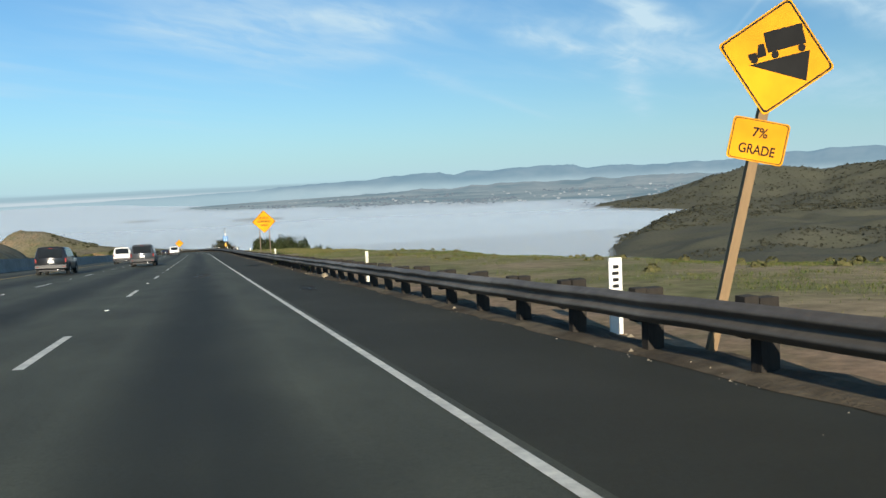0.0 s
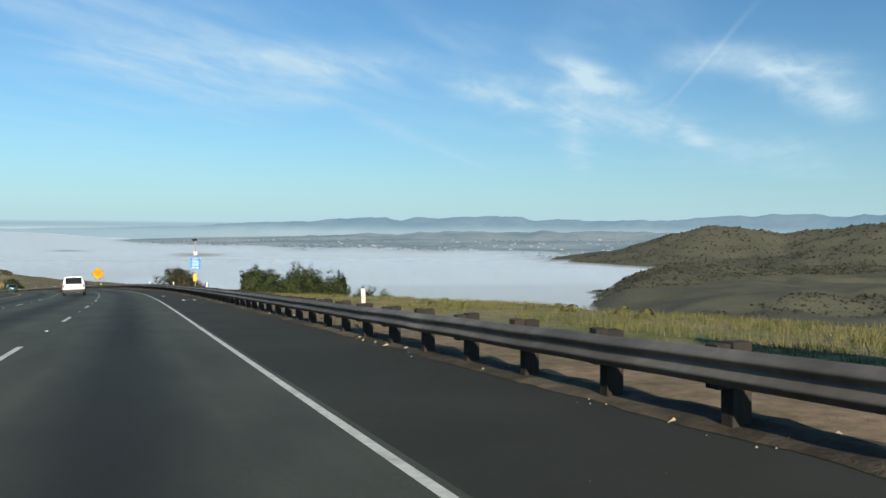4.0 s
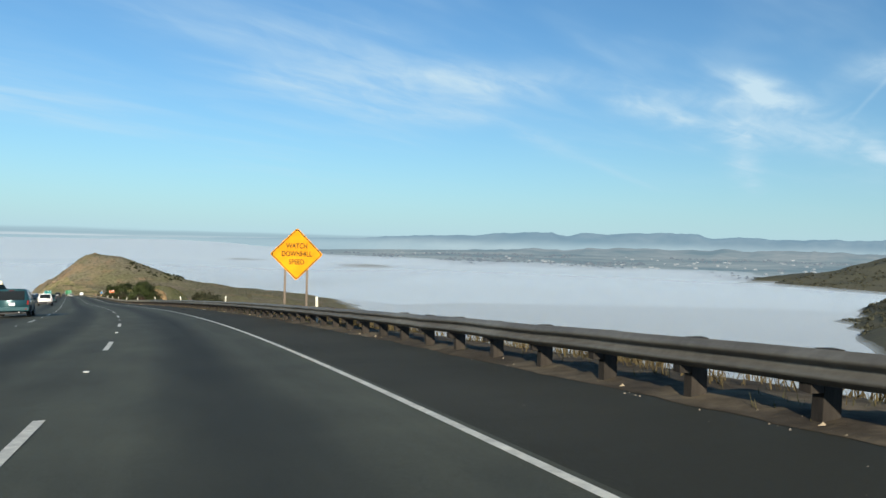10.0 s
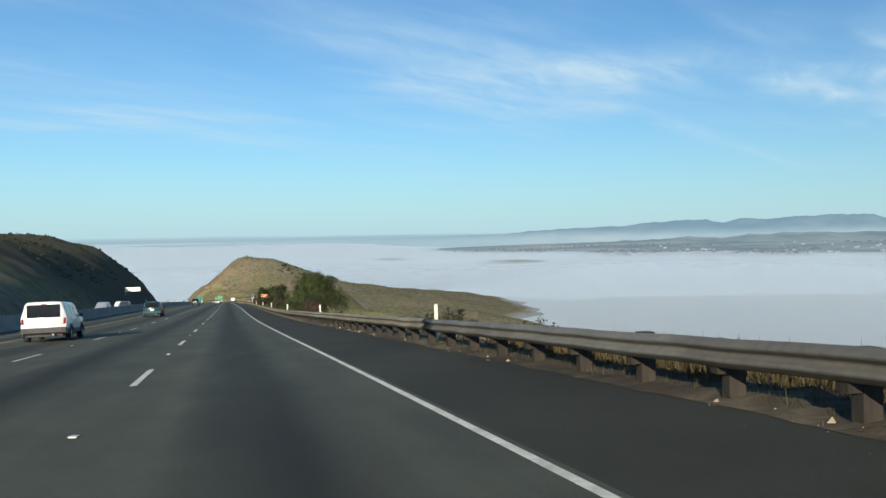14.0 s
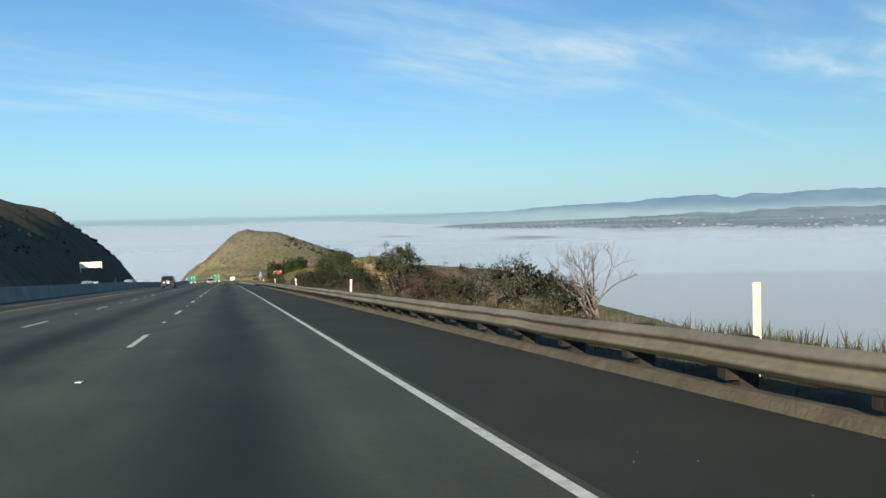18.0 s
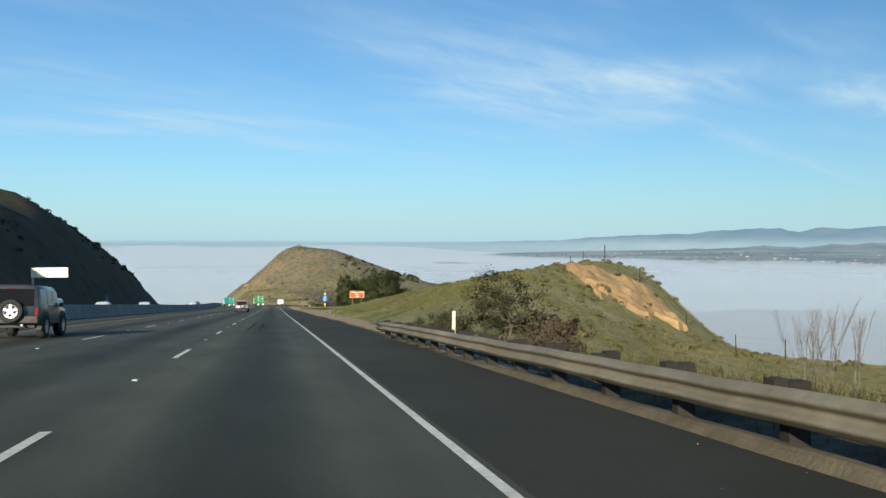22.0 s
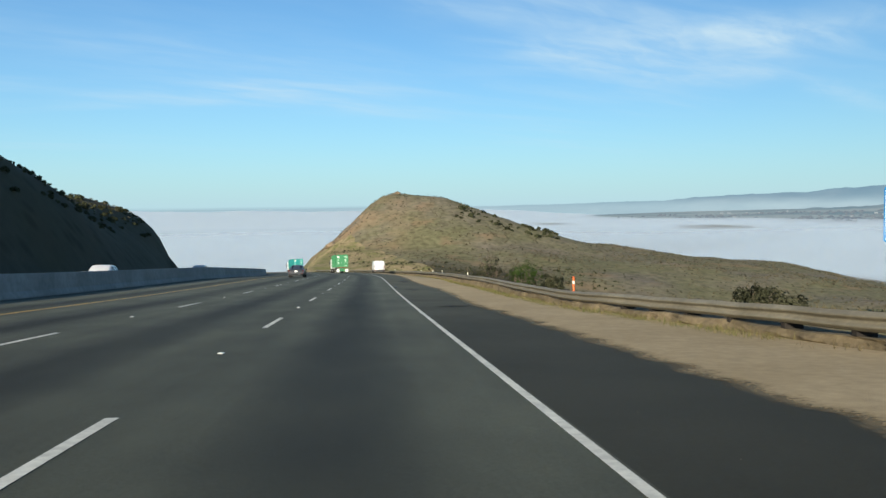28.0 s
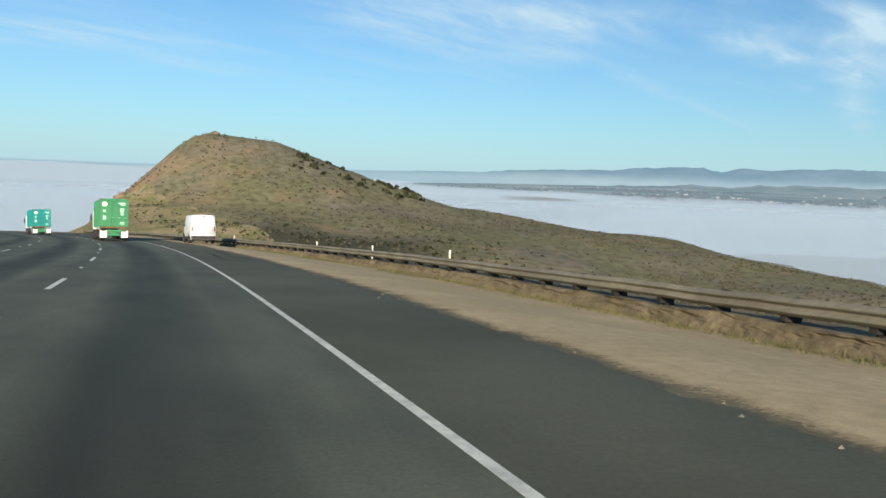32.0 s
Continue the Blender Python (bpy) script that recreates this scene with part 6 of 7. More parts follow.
grass("verge_grass", "dry yellow grass tufts on the bench behind the rail", 12000, 1, M_GRASS_PALE, scatter(-10, 170, 4.2, 19, 0.8), 0.085, 7, 1.5)
grass("green_grass", "low green grass on the bench behind the rail", 20000, 2, M_GRASS_GREEN, scatter(-10, 170, 5.6, 20, 0.8), 0.105, 7, 1.8)
grass("verge_grass", "dry grass along the guardrail posts", 5000, 3, M_GRASS, scatter(170, 560, 2.98, 5.2, 1.0), 0.11)
grass("verge_grass", "tall yellow grass at the far edge of the bench", 5000, 10, M_GRASS_PALE, scatter(95, 175, 9, 17, 1.0), 0.26)
grass("green_grass", "tufts of greener grass at the far edge of the bench", 3500, 14, M_GRASS_GREEN, scatter(95, 175, 9, 17, 1.0), 0.22)
grass("mound_grass", "dry straw-coloured grass on the mound", 20000, 4, M_GRASS_PALE, scatter(553, 690, 7.5, 40, 0.8), 0.2, 8, 1.7)
grass("green_grass", "short green grass at the foot of the mound", 17000, 5, M_GRASS_GREEN, scatter(556, 690, 5.2, 17, 1.1), 0.12, 7, 1.7)
grass("verge_grass", "dry weeds under the pullout guardrail", 3600, 6, M_GRASS, scatter(664, 880, 7.2, 11, 1.0), 0.2)
grass("verge_grass", "dry weeds at the foot of the pullout guardrail", 1500, 7, M_GRASS, scatter(690, 745, 5.2, 6.4, 1.0), 0.2)

along_rail = lambda rng, n: (lambda s: (s, rail2_lat(s) - 0.75 + 0.9 * rng.random(n)))(692 + 150 * rng.random(n))
grass("verge_grass", "dry weeds along the earth step", 5200, 8, M_GRASS_PALE, along_rail, 0.2)
grass("green_grass", "low green weeds along the earth step", 4200, 9, M_GRASS_GREEN, along_rail, 0.16)


def scrub(name, label, n, seed, area, size, leaf_mat, strip=None, per=8, card=0.46, along=None, many=1):
    """Low rounded scrub on hillsides: small clumps of leaf cards, joined."""
    rng = np.random.default_rng(seed)
    x0, x1, y0, y1 = area
    x, y = rng.uniform(x0, x1, n * 2 * many), rng.uniform(y0, y1, n * 2 * many)
    s, lat = near_road(x, y)
    z = height(x, y, s, lat)
    dens = lumps(x, y, 45, 3, 61) + rng.normal(size=n * 2 * many) * 0.3
    ok = np.where((z > -87) & ((lat > 40) | (lat < -46)) & ((s < 540) | (s > 715) | (lat < 0)))[0]
    if strip:
        ok = np.where((lat > strip[0]) & (lat < strip[1]))[0]
    if along:
        ok = ok[(s[ok] > along[0]) & (s[ok] < along[1])]
    ok = ok[np.argsort(-dens[ok])][:n]
    x, y, z = x[ok], y[ok], z[ok]
    k = np.repeat(np.arange(len(ok)), per)
    m = len(k)
    r = (size * rng.uniform(0.5, 1.5, len(ok)))[k]
    d = rng.normal(size=(m, 3))
    d[:, 2] = np.abs(d[:, 2]) * 0.8
    d /= np.linalg.norm(d, axis=1)[:, None]
    c = np.stack([x[k], y[k], z[k]], 1) + d * r[:, None] * 0.6
    q = np.cross(d, rng.normal(size=(m, 3)))
    q /= np.linalg.norm(q, axis=1)[:, None] + 1e-9
    p = np.cross(d, q) + d * 0.4
    rr = r[:, None] * card
    v = np.stack([c - q * rr, c + p * rr, c + q * rr, c - p * rr * 0.8], 1).reshape(-1, 3)
    ob = new(name, mesh_from(name, v.tolist(), np.arange(m * 4).reshape(-1, 4).tolist(), leaf_mat, smooth=False))
    tagged(ob, label, "scrub", kind="stuff")


scrub("hill_scrub", "brown low scrub on the rocky knob hill", 7000, 1, (-260, 80, 860, 1140), 0.42, M_SCRUB)
scrub("hill_scrub", "dark bushes scattered over the rocky knob hill", 4000, 12, (-260, 80, 860, 1140), 0.42, M_SCRUB_GREEN)
scrub("hill_scrub", "dark low scrub on the cut hillside", 4500, 2, (-340, -90, 560, 1000), 0.6, M_LEAF_DARK)
scrub("hill_scrub", "larger bushes on the cut hillside", 420, 22, (-300, -90, 700, 1000), 1.1, M_LEAF_DARK, (-130, -44), 40, 0.2, (700, 1000), 3)
scrub("hill_scrub", "low scrub dotting the far hills", 3600, 3, (420, 1600, 700, 1750), 2.7, M_SCRUB_DARK)
scrub("hill_scrub", "low scrub on the slope below the road", 3000, 4, (-90, 90, 150, 860), 0.5, M_SCRUB)
scrub("mound_scrub", "small dry bushes on the mound", 700, 6, (-95, -20, 560, 690), 0.34, M_SCRUB_TUFT, (15, 60), 44, 0.15)
scrub("mound_scrub", "low green tufts on the mound", 900, 7, (-95, -20, 560, 690), 0.2, M_SCRUB_TUFT, (8, 50), 30, 0.18)
for lo, hi, number, wide, tall, seed in ((60, 212, 1500, 4.0, 0.15, 30), (212, 385, 4200, 5.2, 0.22, 31), (385, 552, 5200, 5.4, 0.2, 32)):
    grass("slope_weeds", "low dark weeds on the slope just behind the guardrail", number, seed, M_WEEDS, scatter(lo, hi, 3.05, wide, 1.3), tall, 6)
scrub("bench_tufts", "low olive tufts along the edge of the bench", 420, 41, (-12, 40, -10, 190), 0.3, M_SCRUB_TUFT, (11, 21), 44, 0.16)
scrub("slope_weeds", "low brown weeds on the shelf below the mound", 700, 33, (-95, 60, 540, 690), 0.36, M_SCRUB_TUFT, (14, 62), 24, 0.24, (548, 650), 4)
scrub("hill_scrub", "low scrub over the green spur", 3600, 8, (400, 1150, 620, 1120), 1.7, M_SCRUB_DARK)
scrub("crest_bushes", "dark bushes along the hill crest", 80, 5, (-172, -122, 1070, 1100), 1.5, M_LEAF_DARK)

grass("slope_brush", "tall dry tan brush on the slope behind the guardrail", 6500, 45, M_BRUSH, scatter(205, 350, 3.7, 5.8, 1.0), 0.5, 7, 1.0)
grass("slope_brush", "dark tangled weeds on the slope behind the guardrail", 5000, 46, M_WEEDS, scatter(385, 550, 3.6, 6.0, 1.0), 0.45, 7, 1.2)


def outcrop(x, y, wide, tall, seed):
    """A weathered knuckle of rock on the knob."""
    s, lat = near_road(np.array([x]), np.array([y]))
    z = float(height(np.array([x]), np.array([y]), s, lat)[0])
    rng = random.Random(seed)
    bm = bmesh.new()
    for _ in range(5):
        at = Vector((rng.uniform(-0.4, 0.4) * wide, rng.uniform(-0.4, 0.4) * wide, rng.uniform(-0.3, 0.25) * tall))
        k = rng.uniform(0.35, 0.6)
        made = bmesh.ops.create_icosphere(bm, subdivisions=3, radius=1.0)["verts"]
        for v in made:
            n = 1 + 0.35 * noise.noise(v.co * 1.6 + at) + 0.15 * noise.noise(v.co * 4.5 + at)
            v.co = Vector((v.co.x * n * wide * k, v.co.y * n * wide * k, v.co.z * n * tall * k)) + at
    t = part("rock_outcrop", bm, M_OUTCROP)
    t.matrix_world = pose(x, y, z - 0.45 * tall, 0, 0, rng.uniform(0, 360))
    tagged(t, "weathered tan rock outcrop on the crest of the knob hill", "rock outcrop", "rock outcrops on the knob hill")


M_OUTCROP = mat("weathered_tan_rock", (0.15, 0.12, 0.085), rough=0.95, var=0.4, scale=0.5, scale2=0.1, second=(0.2, 0.15, 0.098), bump=1.0, bscale=1.5, spec=0.1, amount=0.6)
for a in ((-209, 1103, 4.5, 3.0, 2), (-222, 1087, 4.5, 3.0, 3), (-230, 1078, 5.0, 3.4, 4), (-235, 1067, 5.0, 3.2, 5)):
    outcrop(*a)

# ---- vehicles ----
def paint(name, color, metal=0.3, rough=0.32):
    return mat(name, color, rough=rough, metal=metal, var=0.05, scale=2.0, scale2=0.6, second=tuple(c * 0.88 for c in color), bump=0.0, spec=0.5, coat=0.4)


M_TYRE = mat("tyre_rubber", (0.02, 0.02, 0.02), rough=0.85, var=0.2, scale=20, bump=0.3)
M_RIM = mat("alloy_rim", (0.55, 0.55, 0.54), rough=0.3, metal=0.9, var=0.08, bump=0)
M_GLASS = mat("dark_car_glass", (0.008, 0.009, 0.011), rough=0.08, var=0.05, bump=0, spec=0.3)
M_TRIM = mat("black_plastic_trim", (0.03, 0.03, 0.032), rough=0.6, var=0.1, bump=0.1)
M_TAIL = mat("red_tail_light", (0.14, 0.007, 0.007), rough=0.2, var=0.08, bump=0)
M_PLATE = mat("pale_number_plate", (0.7, 0.7, 0.68), rough=0.4, var=0.05, bump=0)
M_SILVER = paint("silver_paint", (0.45, 0.475, 0.5), 0.4)
M_CAR_WHITE = paint("white_car_paint", (0.75, 0.75, 0.73), 0.0)
M_CAR_BLACK = paint("black_car_paint", (0.015, 0.016, 0.018), 0.1)
M_CAR_GREY = paint("dark_grey_car_paint", (0.06, 0.065, 0.07), 0.3)
M_CAR_TEAL = paint("dark_teal_car_paint", (0.02, 0.07, 0.08), 0.3)
M_CONTAINER = mat("green_container_paint", (0.03, 0.19, 0.075), rough=0.55, var=0.12, scale=1.5, scale2=0.4, second=(0.05, 0.23, 0.1), bump=0.05, amount=0.8)
M_TEAL_BOX = mat("teal_container_paint", (0.01, 0.2, 0.185), rough=0.5, var=0.1, scale=1.5, bump=0)
M_RUST = mat("rusty_brown_steel", (0.16, 0.07, 0.03), rough=0.85, var=0.25, scale=6, bump=0.2)


def wheel(parent, x, y, r, w, rim=True, name="wheel"):
    """Round a sideways axle at (x, y, r)."""
    sign = 1 if x > 0 else -1
    bm = bmesh.new()
    prof = [(r * 0.6, -w / 2), (r * 0.93, -w / 2), (r, -w * 0.36), (r, w * 0.36), (r * 0.93, w / 2), (r * 0.6, w / 2)]
    n = 20
    rings = [[bm.verts.new((u, q * math.cos(2 * math.pi * i / n), q * math.sin(2 * math.pi * i / n))) for q, u in prof] for i in range(n)]
    for a, b in zip(rings, rings[1:] + rings[:1]):
        for j in range(len(prof)):
            k = (j + 1) % len(prof)
            bm.faces.new((a[j], a[k], b[k], b[j]))
    bmesh.ops.recalc_face_normals(bm, faces=bm.faces)
    hub = new(name)
    hub.parent = parent
    hub.location = (x, y, r)
    part("tyre", bm, M_TYRE, hub, smooth=True)
    if rim:
        bm = bmesh.new()
        # a black disc stands for the shaded hollow of the rim
        bmesh.ops.create_cone(bm, cap_ends=True, segments=20, radius1=r * 0.61, radius2=r * 0.61, depth=w * 0.5, matrix=Matrix.Rotation(radians(90), 4, "Y"))
        part("brake_dish", bm, M_TRIM, hub, "dark disc put in for the hollow behind the spokes")
        bm = bmesh.new()
        edge = [(r * 0.5, 0.3), (r * 0.54, 0.42), (r * 0.62, 0.46), (r * 0.63, 0.2)]
        rings = [[bm.verts.new((sign * w * u, q * math.cos(2 * math.pi * i / n), q * math.sin(2 * math.pi * i / n))) for q, u in edge] for i in range(n)]
        for a, b in zip(rings, rings[1:] + rings[:1]):
            for j in range(3):
                bm.faces.new((a[j], a[j + 1], b[j + 1], b[j]))
        for i in range(5):
            m = Matrix.Rotation(2 * math.pi * i / 5, 4, "X")
            x0, x1 = sorted((sign * w * 0.26, sign * w * 0.44))
            add_box(bm, x0, x1, -r * 0.1, r * 0.1, 0.0, r * 0.55, 0.0, m)
        bmesh.ops.recalc_face_normals(bm, faces=bm.faces)
        part("rim", bm, M_RIM, hub)
    return hub


def shell(stations):
    """A body from cross sections: y, half widths (sill, belt, roof), heights (sill, belt, roof)."""
    bm = bmesh.new()
    rings = []
    for y, ws, wb, wr, zs, zb, zr in stations:
        half = [(ws * 0.96, zs), (ws, zs + 0.06), (wb * 1.005, zs + (zb - zs) * 0.55), (wb, zb), (wr + (wb - wr) * 0.12, zr - (zr - zb) * 0.14), (wr * 0.9, zr - 0.012), (wr * 0.5, zr + 0.012)]
        ring = [(x, z) for x, z in half] + [(-x, z) for x, z in half[::-1]]
        rings.append([bm.verts.new((x, y, z)) for x, z in ring])
    n = len(rings[0])
    for a, b in zip(rings, rings[1:]):
        for j in range(n):
            k = (j + 1) % n
            bm.faces.new((a[j], a[k], b[k], b[j]))
    bm.faces.new(rings[0][::-1])
    bm.faces.new(rings[-1])
    bmesh.ops.recalc_face_normals(bm, faces=bm.faces)
    return bm


def at_station(stations, y):
    ys = [s[0] for s in stations]
    return [float(np.interp(y, ys, [s[i] for s in stations])) for i in range(1, 7)]


def side_glass(stations, y0, y1, sign, lo=0.1, hi=0.8):
    bm = bmesh.new()
    cols = []
    for y in np.linspace(y0, y1, 4):
        ws, wb, wr, zs, zb, zr = at_station(stations, y)
        col = []
        for t in (lo, hi):
            z = zb + (zr - zb) * t
            k = t / 0.86
            xw = wb + (wr + (wb - wr) * 0.12 - wb) * min(1, k)
            col.append(bm.verts.new((sign * (xw + 0.006), y, z)))
        cols.append(col)
    for a, b in zip(cols, cols[1:]):
        bm.faces.new((a[0], b[0], b[1], a[1]) if sign > 0 else (a[1], b[1], b[0], a[0]))
    return bm


def car(m, label, category, body, length=4.5, width=1.8, tall=1.65, kind="suv", clad=None, spare=False, tyre=0.34, group="vehicles on the road"):
    t = thing("car", m, label, category, group)
    w, L, H = width / 2, length, tall
    zs, zb = 0.34 if kind != "jeep" else 0.5, H * 0.6
    if kind in ("suv", "jeep"):
        wr = w * (0.78 if kind == "suv" else 0.88)
        st = [(0.0, w * 0.92, w * 0.96, wr * 0.93, zs + 0.12, zb, H * 0.955), (0.12, w * 0.97, w * 0.99, wr, zs + 0.02, zb, H), (L * 0.3, w, w, wr, zs, zb, H), (L * 0.56, w, w, wr, zs, zb, H * 0.985), (L * 0.64, w, w, wr, zs, zb, H * 0.93), (L * 0.755, w, w * 0.98, w * 0.86, zs, zb * 0.985, zb * 1.02), (L * 0.95, w * 0.96, w * 0.93, w * 0.8, zs, zb * 0.9, zb * 0.94), (L, w * 0.85, w * 0.84, w * 0.7, zs + 0.1, zb * 0.82, zb * 0.85)]
        glass = [(L * 0.07, L * 0.25), (L * 0.28, L * 0.43), (L * 0.455, L * 0.62)]
    elif kind == "van":
        wr = w * 0.9
        st = [(0.0, w * 0.97, w, wr, zs + 0.1, zb, H * 0.98), (0.08, w, w, wr, zs, zb, H), (L * 0.7, w, w, wr, zs, zb, H), (L * 0.78, w, w, wr * 0.95, zs, zb, H * 0.9), (L * 0.9, w, w * 0.95, w * 0.8, zs, zb * 0.86, zb * 0.9), (L, w * 0.85, w * 0.85, w * 0.7, zs + 0.1, zb * 0.7, zb * 0.74)]
        glass = [(L * 0.68, L * 0.8)]
    else:
        wr = w * 0.72
        zb = H * 0.63
        st = [(0.0, w * 0.9, w * 0.9, w * 0.7, zs + 0.15, zb * 0.92, zb * 0.96), (L * 0.14, w * 0.98, w * 0.97, w * 0.78, zs, zb, zb * 1.03), (L * 0.28, w, w, wr, zs, zb, H * 0.96), (L * 0.4, w, w, wr, zs, zb, H), (L * 0.55, w, w, wr, zs, zb, H * 0.985), (L * 0.72, w, w * 0.97, w * 0.8, zs, zb * 0.97, zb), (L * 0.95, w * 0.94, w * 0.9, w * 0.75, zs, zb * 0.82, zb * 0.85), (L, w * 0.8, w * 0.8, w * 0.6, zs + 0.1, zb * 0.7, zb * 0.74)]
        glass = [(L * 0.24, L * 0.4), (L * 0.43, L * 0.6)]
    part("body", shell(st), body, t, smooth=True)
    for sign in (1, -1):
        for a, b in glass:
            part("side_window", side_glass(st, a, b, sign), M_GLASS, t)
        part("mirror", box(sign * w if sign > 0 else -w - 0.16, w + 0.16 if sign > 0 else -w, L * 0.64, L * 0.67, zb * 0.98, zb + 0.14, 0.02), M_TRIM, t)
    if kind == "sedan":
        rear = [(-w * 0.62, L * 0.155, zb * 1.06), (w * 0.62, L * 0.155, zb * 1.06), (wr * 0.86, L * 0.27, H * 0.93), (-wr * 0.86, L * 0.27, H * 0.93)]
        bm = bmesh.new()
        bm.faces.new([bm.verts.new((x, y - 0.012, z + 0.012)) for x, y, z in rear])
        part("rear_window", bm, M_GLASS, t)
    elif kind != "van":
        part("rear_window", box(-wr * 0.92, wr * 0.92, -0.012, 0.03, zb + 0.01, H * 0.93, 0.02), M_GLASS, t)
    else:
        for x in (-0.5, 0.5):
            part("rear_window", box(x * w - w * 0.36, x * w + w * 0.36, -0.01, 0.02, zb + 0.15, H * 0.86, 0.01), body, t)
        part("door_seam", box(-0.012, 0.012, -0.012, 0.0, zs + 0.15, H * 0.92), M_TRIM, t)
    tall_lamp = kind == "suv" and spare
    lo, hi = (zb * 0.98, H * 0.93) if tall_lamp else (zb * 0.74, zb * 0.98)
    for sign in (1, -1):
        wl, wh = (w * 0.95, wr * 0.99) if tall_lamp else (w * 0.95, w * 0.95)
        pts = [(sign * (wl - 0.11), lo), (sign * wl, lo), (sign * wh, hi), (sign * (wh - 0.09), hi)]
        part("tail_light", slab(pts if sign > 0 else pts[::-1], -0.02, 0.16), M_TAIL, t, "red lamp cluster")
        for y in (L * 0.2, L * 0.79):
            arch = bmesh.new()
            # flat black half disc paints the dark of the wheel well; the lip follows
            well_shade = [arch.verts.new((sign * (w + 0.006), y + tyre * 1.2 * math.cos(a), tyre + tyre * 1.2 * math.sin(a))) for a in np.linspace(-0.35, math.pi + 0.35, 16)]
            arch.faces.new(well_shade if sign > 0 else well_shade[::-1])
            lip = [[arch.verts.new((sign * x, y + q * math.cos(a), tyre + q * math.sin(a))) for x, q in ((w - 0.02, tyre * 1.19), (w + 0.025, tyre * 1.2), (w + 0.022, tyre * 1.3), (w - 0.02, tyre * 1.32))] for a in np.linspace(-0.1, math.pi + 0.1, 14)]
            for p, q in zip(lip, lip[1:]):
                for j in range(3):
                    arch.faces.new((p[j], q[j], q[j + 1], p[j + 1]))
            part("wheel_arch", arch, M_TRIM, t)
        part("door_handle", box(min(sign * w, sign * (w + 0.03)), max(sign * w, sign * (w + 0.03)), L * 0.43, L * 0.47, zb * 0.88, zb * 0.91, 0.006), M_TRIM, t)
    for sign in (1, -1):
        part("lamp_reflector", box(sign * w * 0.8 - 0.07, sign * w * 0.8 + 0.07, -0.112, -0.098, zs + 0.14, zs + 0.19, 0.004), M_TAIL, t)
    if spare and kind == "suv":
        part("plate_recess", box(-0.66, -0.2, -0.02, -0.012, zb * 0.68, zb * 0.68 + 0.3, 0.01), body, t)
        part("tailgate_handle", box(-0.62, -0.24, -0.05, -0.02, zb * 0.93, zb * 0.96, 0.008), M_TRIM, t)
        part("axle", rod((-w + 0.2, L * 0.2, 0.32), (w - 0.2, L * 0.2, 0.32), 0.06), M_TRIM, t)
        part("silencer", rod((w * 0.2, 0.25, 0.33), (w * 0.62, 0.25, 0.33), 0.09), M_RIM, t)
    part("bumper", box(-w * 0.97, w * 0.97, -0.1, 0.14, zs + 0.05, zs + 0.3, 0.04), clad or body, t)
    part("number_plate", box(-0.58 if spare else -0.17, -0.27 if spare else 0.17, -0.032, -0.016, zb * 0.7, zb * 0.7 + 0.17, 0.005), M_PLATE, t)
    part("underbody", box(-w * 0.8, w * 0.8, 0.2, L - 0.3, zs - 0.12, zs + 0.1, 0.03), M_TRIM, t)
    part("exhaust", rod((w * 0.4, -0.04, zs - 0.02), (w * 0.4, 0.4, zs - 0.02), 0.035), M_RIM, t)
    for x in (-w + 0.1, w - 0.1):
        for y in (L * 0.2, L * 0.79):
            wheel(t, x * 1.012, y, tyre, 0.23 if kind != "jeep" else 0.3)
    if clad:
        for sign in (1, -1):
            part("side_cladding", box(min(sign * w * 0.97, sign * w * 1.012), max(sign * w * 0.97, sign * w * 1.012), 0.2, L - 0.35, zs, zs + 0.22, 0.01), clad, t, "dark lower cladding")
            part("mud_flap", box(sign * (w - 0.12) - 0.12, sign * (w - 0.12) + 0.12, L * 0.2 - tyre - 0.1, L * 0.2 - tyre - 0.08, 0.3, zs + 0.1), M_TRIM, t)
    if spare:
        sp = new("spare_wheel")
        sp.parent = t
        sp.matrix_local = pose(0.13 if kind == "suv" else 0.05, -0.16, zb * 0.86, 0, 0, 90)
        hub = wheel(sp, -0.001, 0, tyre * 0.97, 0.2, True, "wheel_body")
        hub.location = (0, 0, 0)
    part("high_brake_light", box(-0.12, 0.12, -0.03, 0.0, H * 0.935, H * 0.955), M_TAIL, t)
    return t


def drop_hub(t):
    """Moves the spare wheel's tyre and rim straight under it."""
    for o in list(t.children_recursive):
        if o.name.startswith("wheel_body"):
            for c in list(o.children):
                c.parent = o.parent
            bpy.data.objects.remove(o)
    return t


drop_hub(car(on_road(650.0, -5.9), "silver compact off-roader with a rear spare wheel", "car", M_SILVER, 4.4, 1.78, 1.68, "suv", M_TRIM, True, 0.34))
drop_hub(car(on_road(562.5, -10.6), "dark open-backed off-road car with a big spare tyre", "car", M_CAR_GREY, 4.1, 1.88, 1.9, "jeep", M_TRIM, True, 0.42))
car(on_road(55.5, -10.7), "black sport utility car in the far lane", "car", M_CAR_BLACK, 4.8, 1.9, 1.75, "suv")
car(on_road(99.0, -10.2), "white pickup-sized utility car", "car", M_CAR_WHITE, 5.2, 1.95, 1.85, "suv", M_TRIM)
car(on_road(71.0, -6.3), "dark grey sport utility car", "car", M_CAR_GREY, 4.8, 1.9, 1.8, "suv", M_TRIM)
car(on_road(185.0, -6.1), "white full-size utility car with a roof rack", "car", M_CAR_WHITE, 5.4, 2.0, 1.9, "suv", M_TRIM)
car(on_road(233.0, -6.0), "black sedan in the middle lane", "car", M_CAR_BLACK, 4.7, 1.8, 1.45, "sedan")
car(on_road(295.0, -9.8), "dark teal minivan in the fast lane", "car", M_CAR_TEAL, 4.9, 1.95, 1.75, "suv")
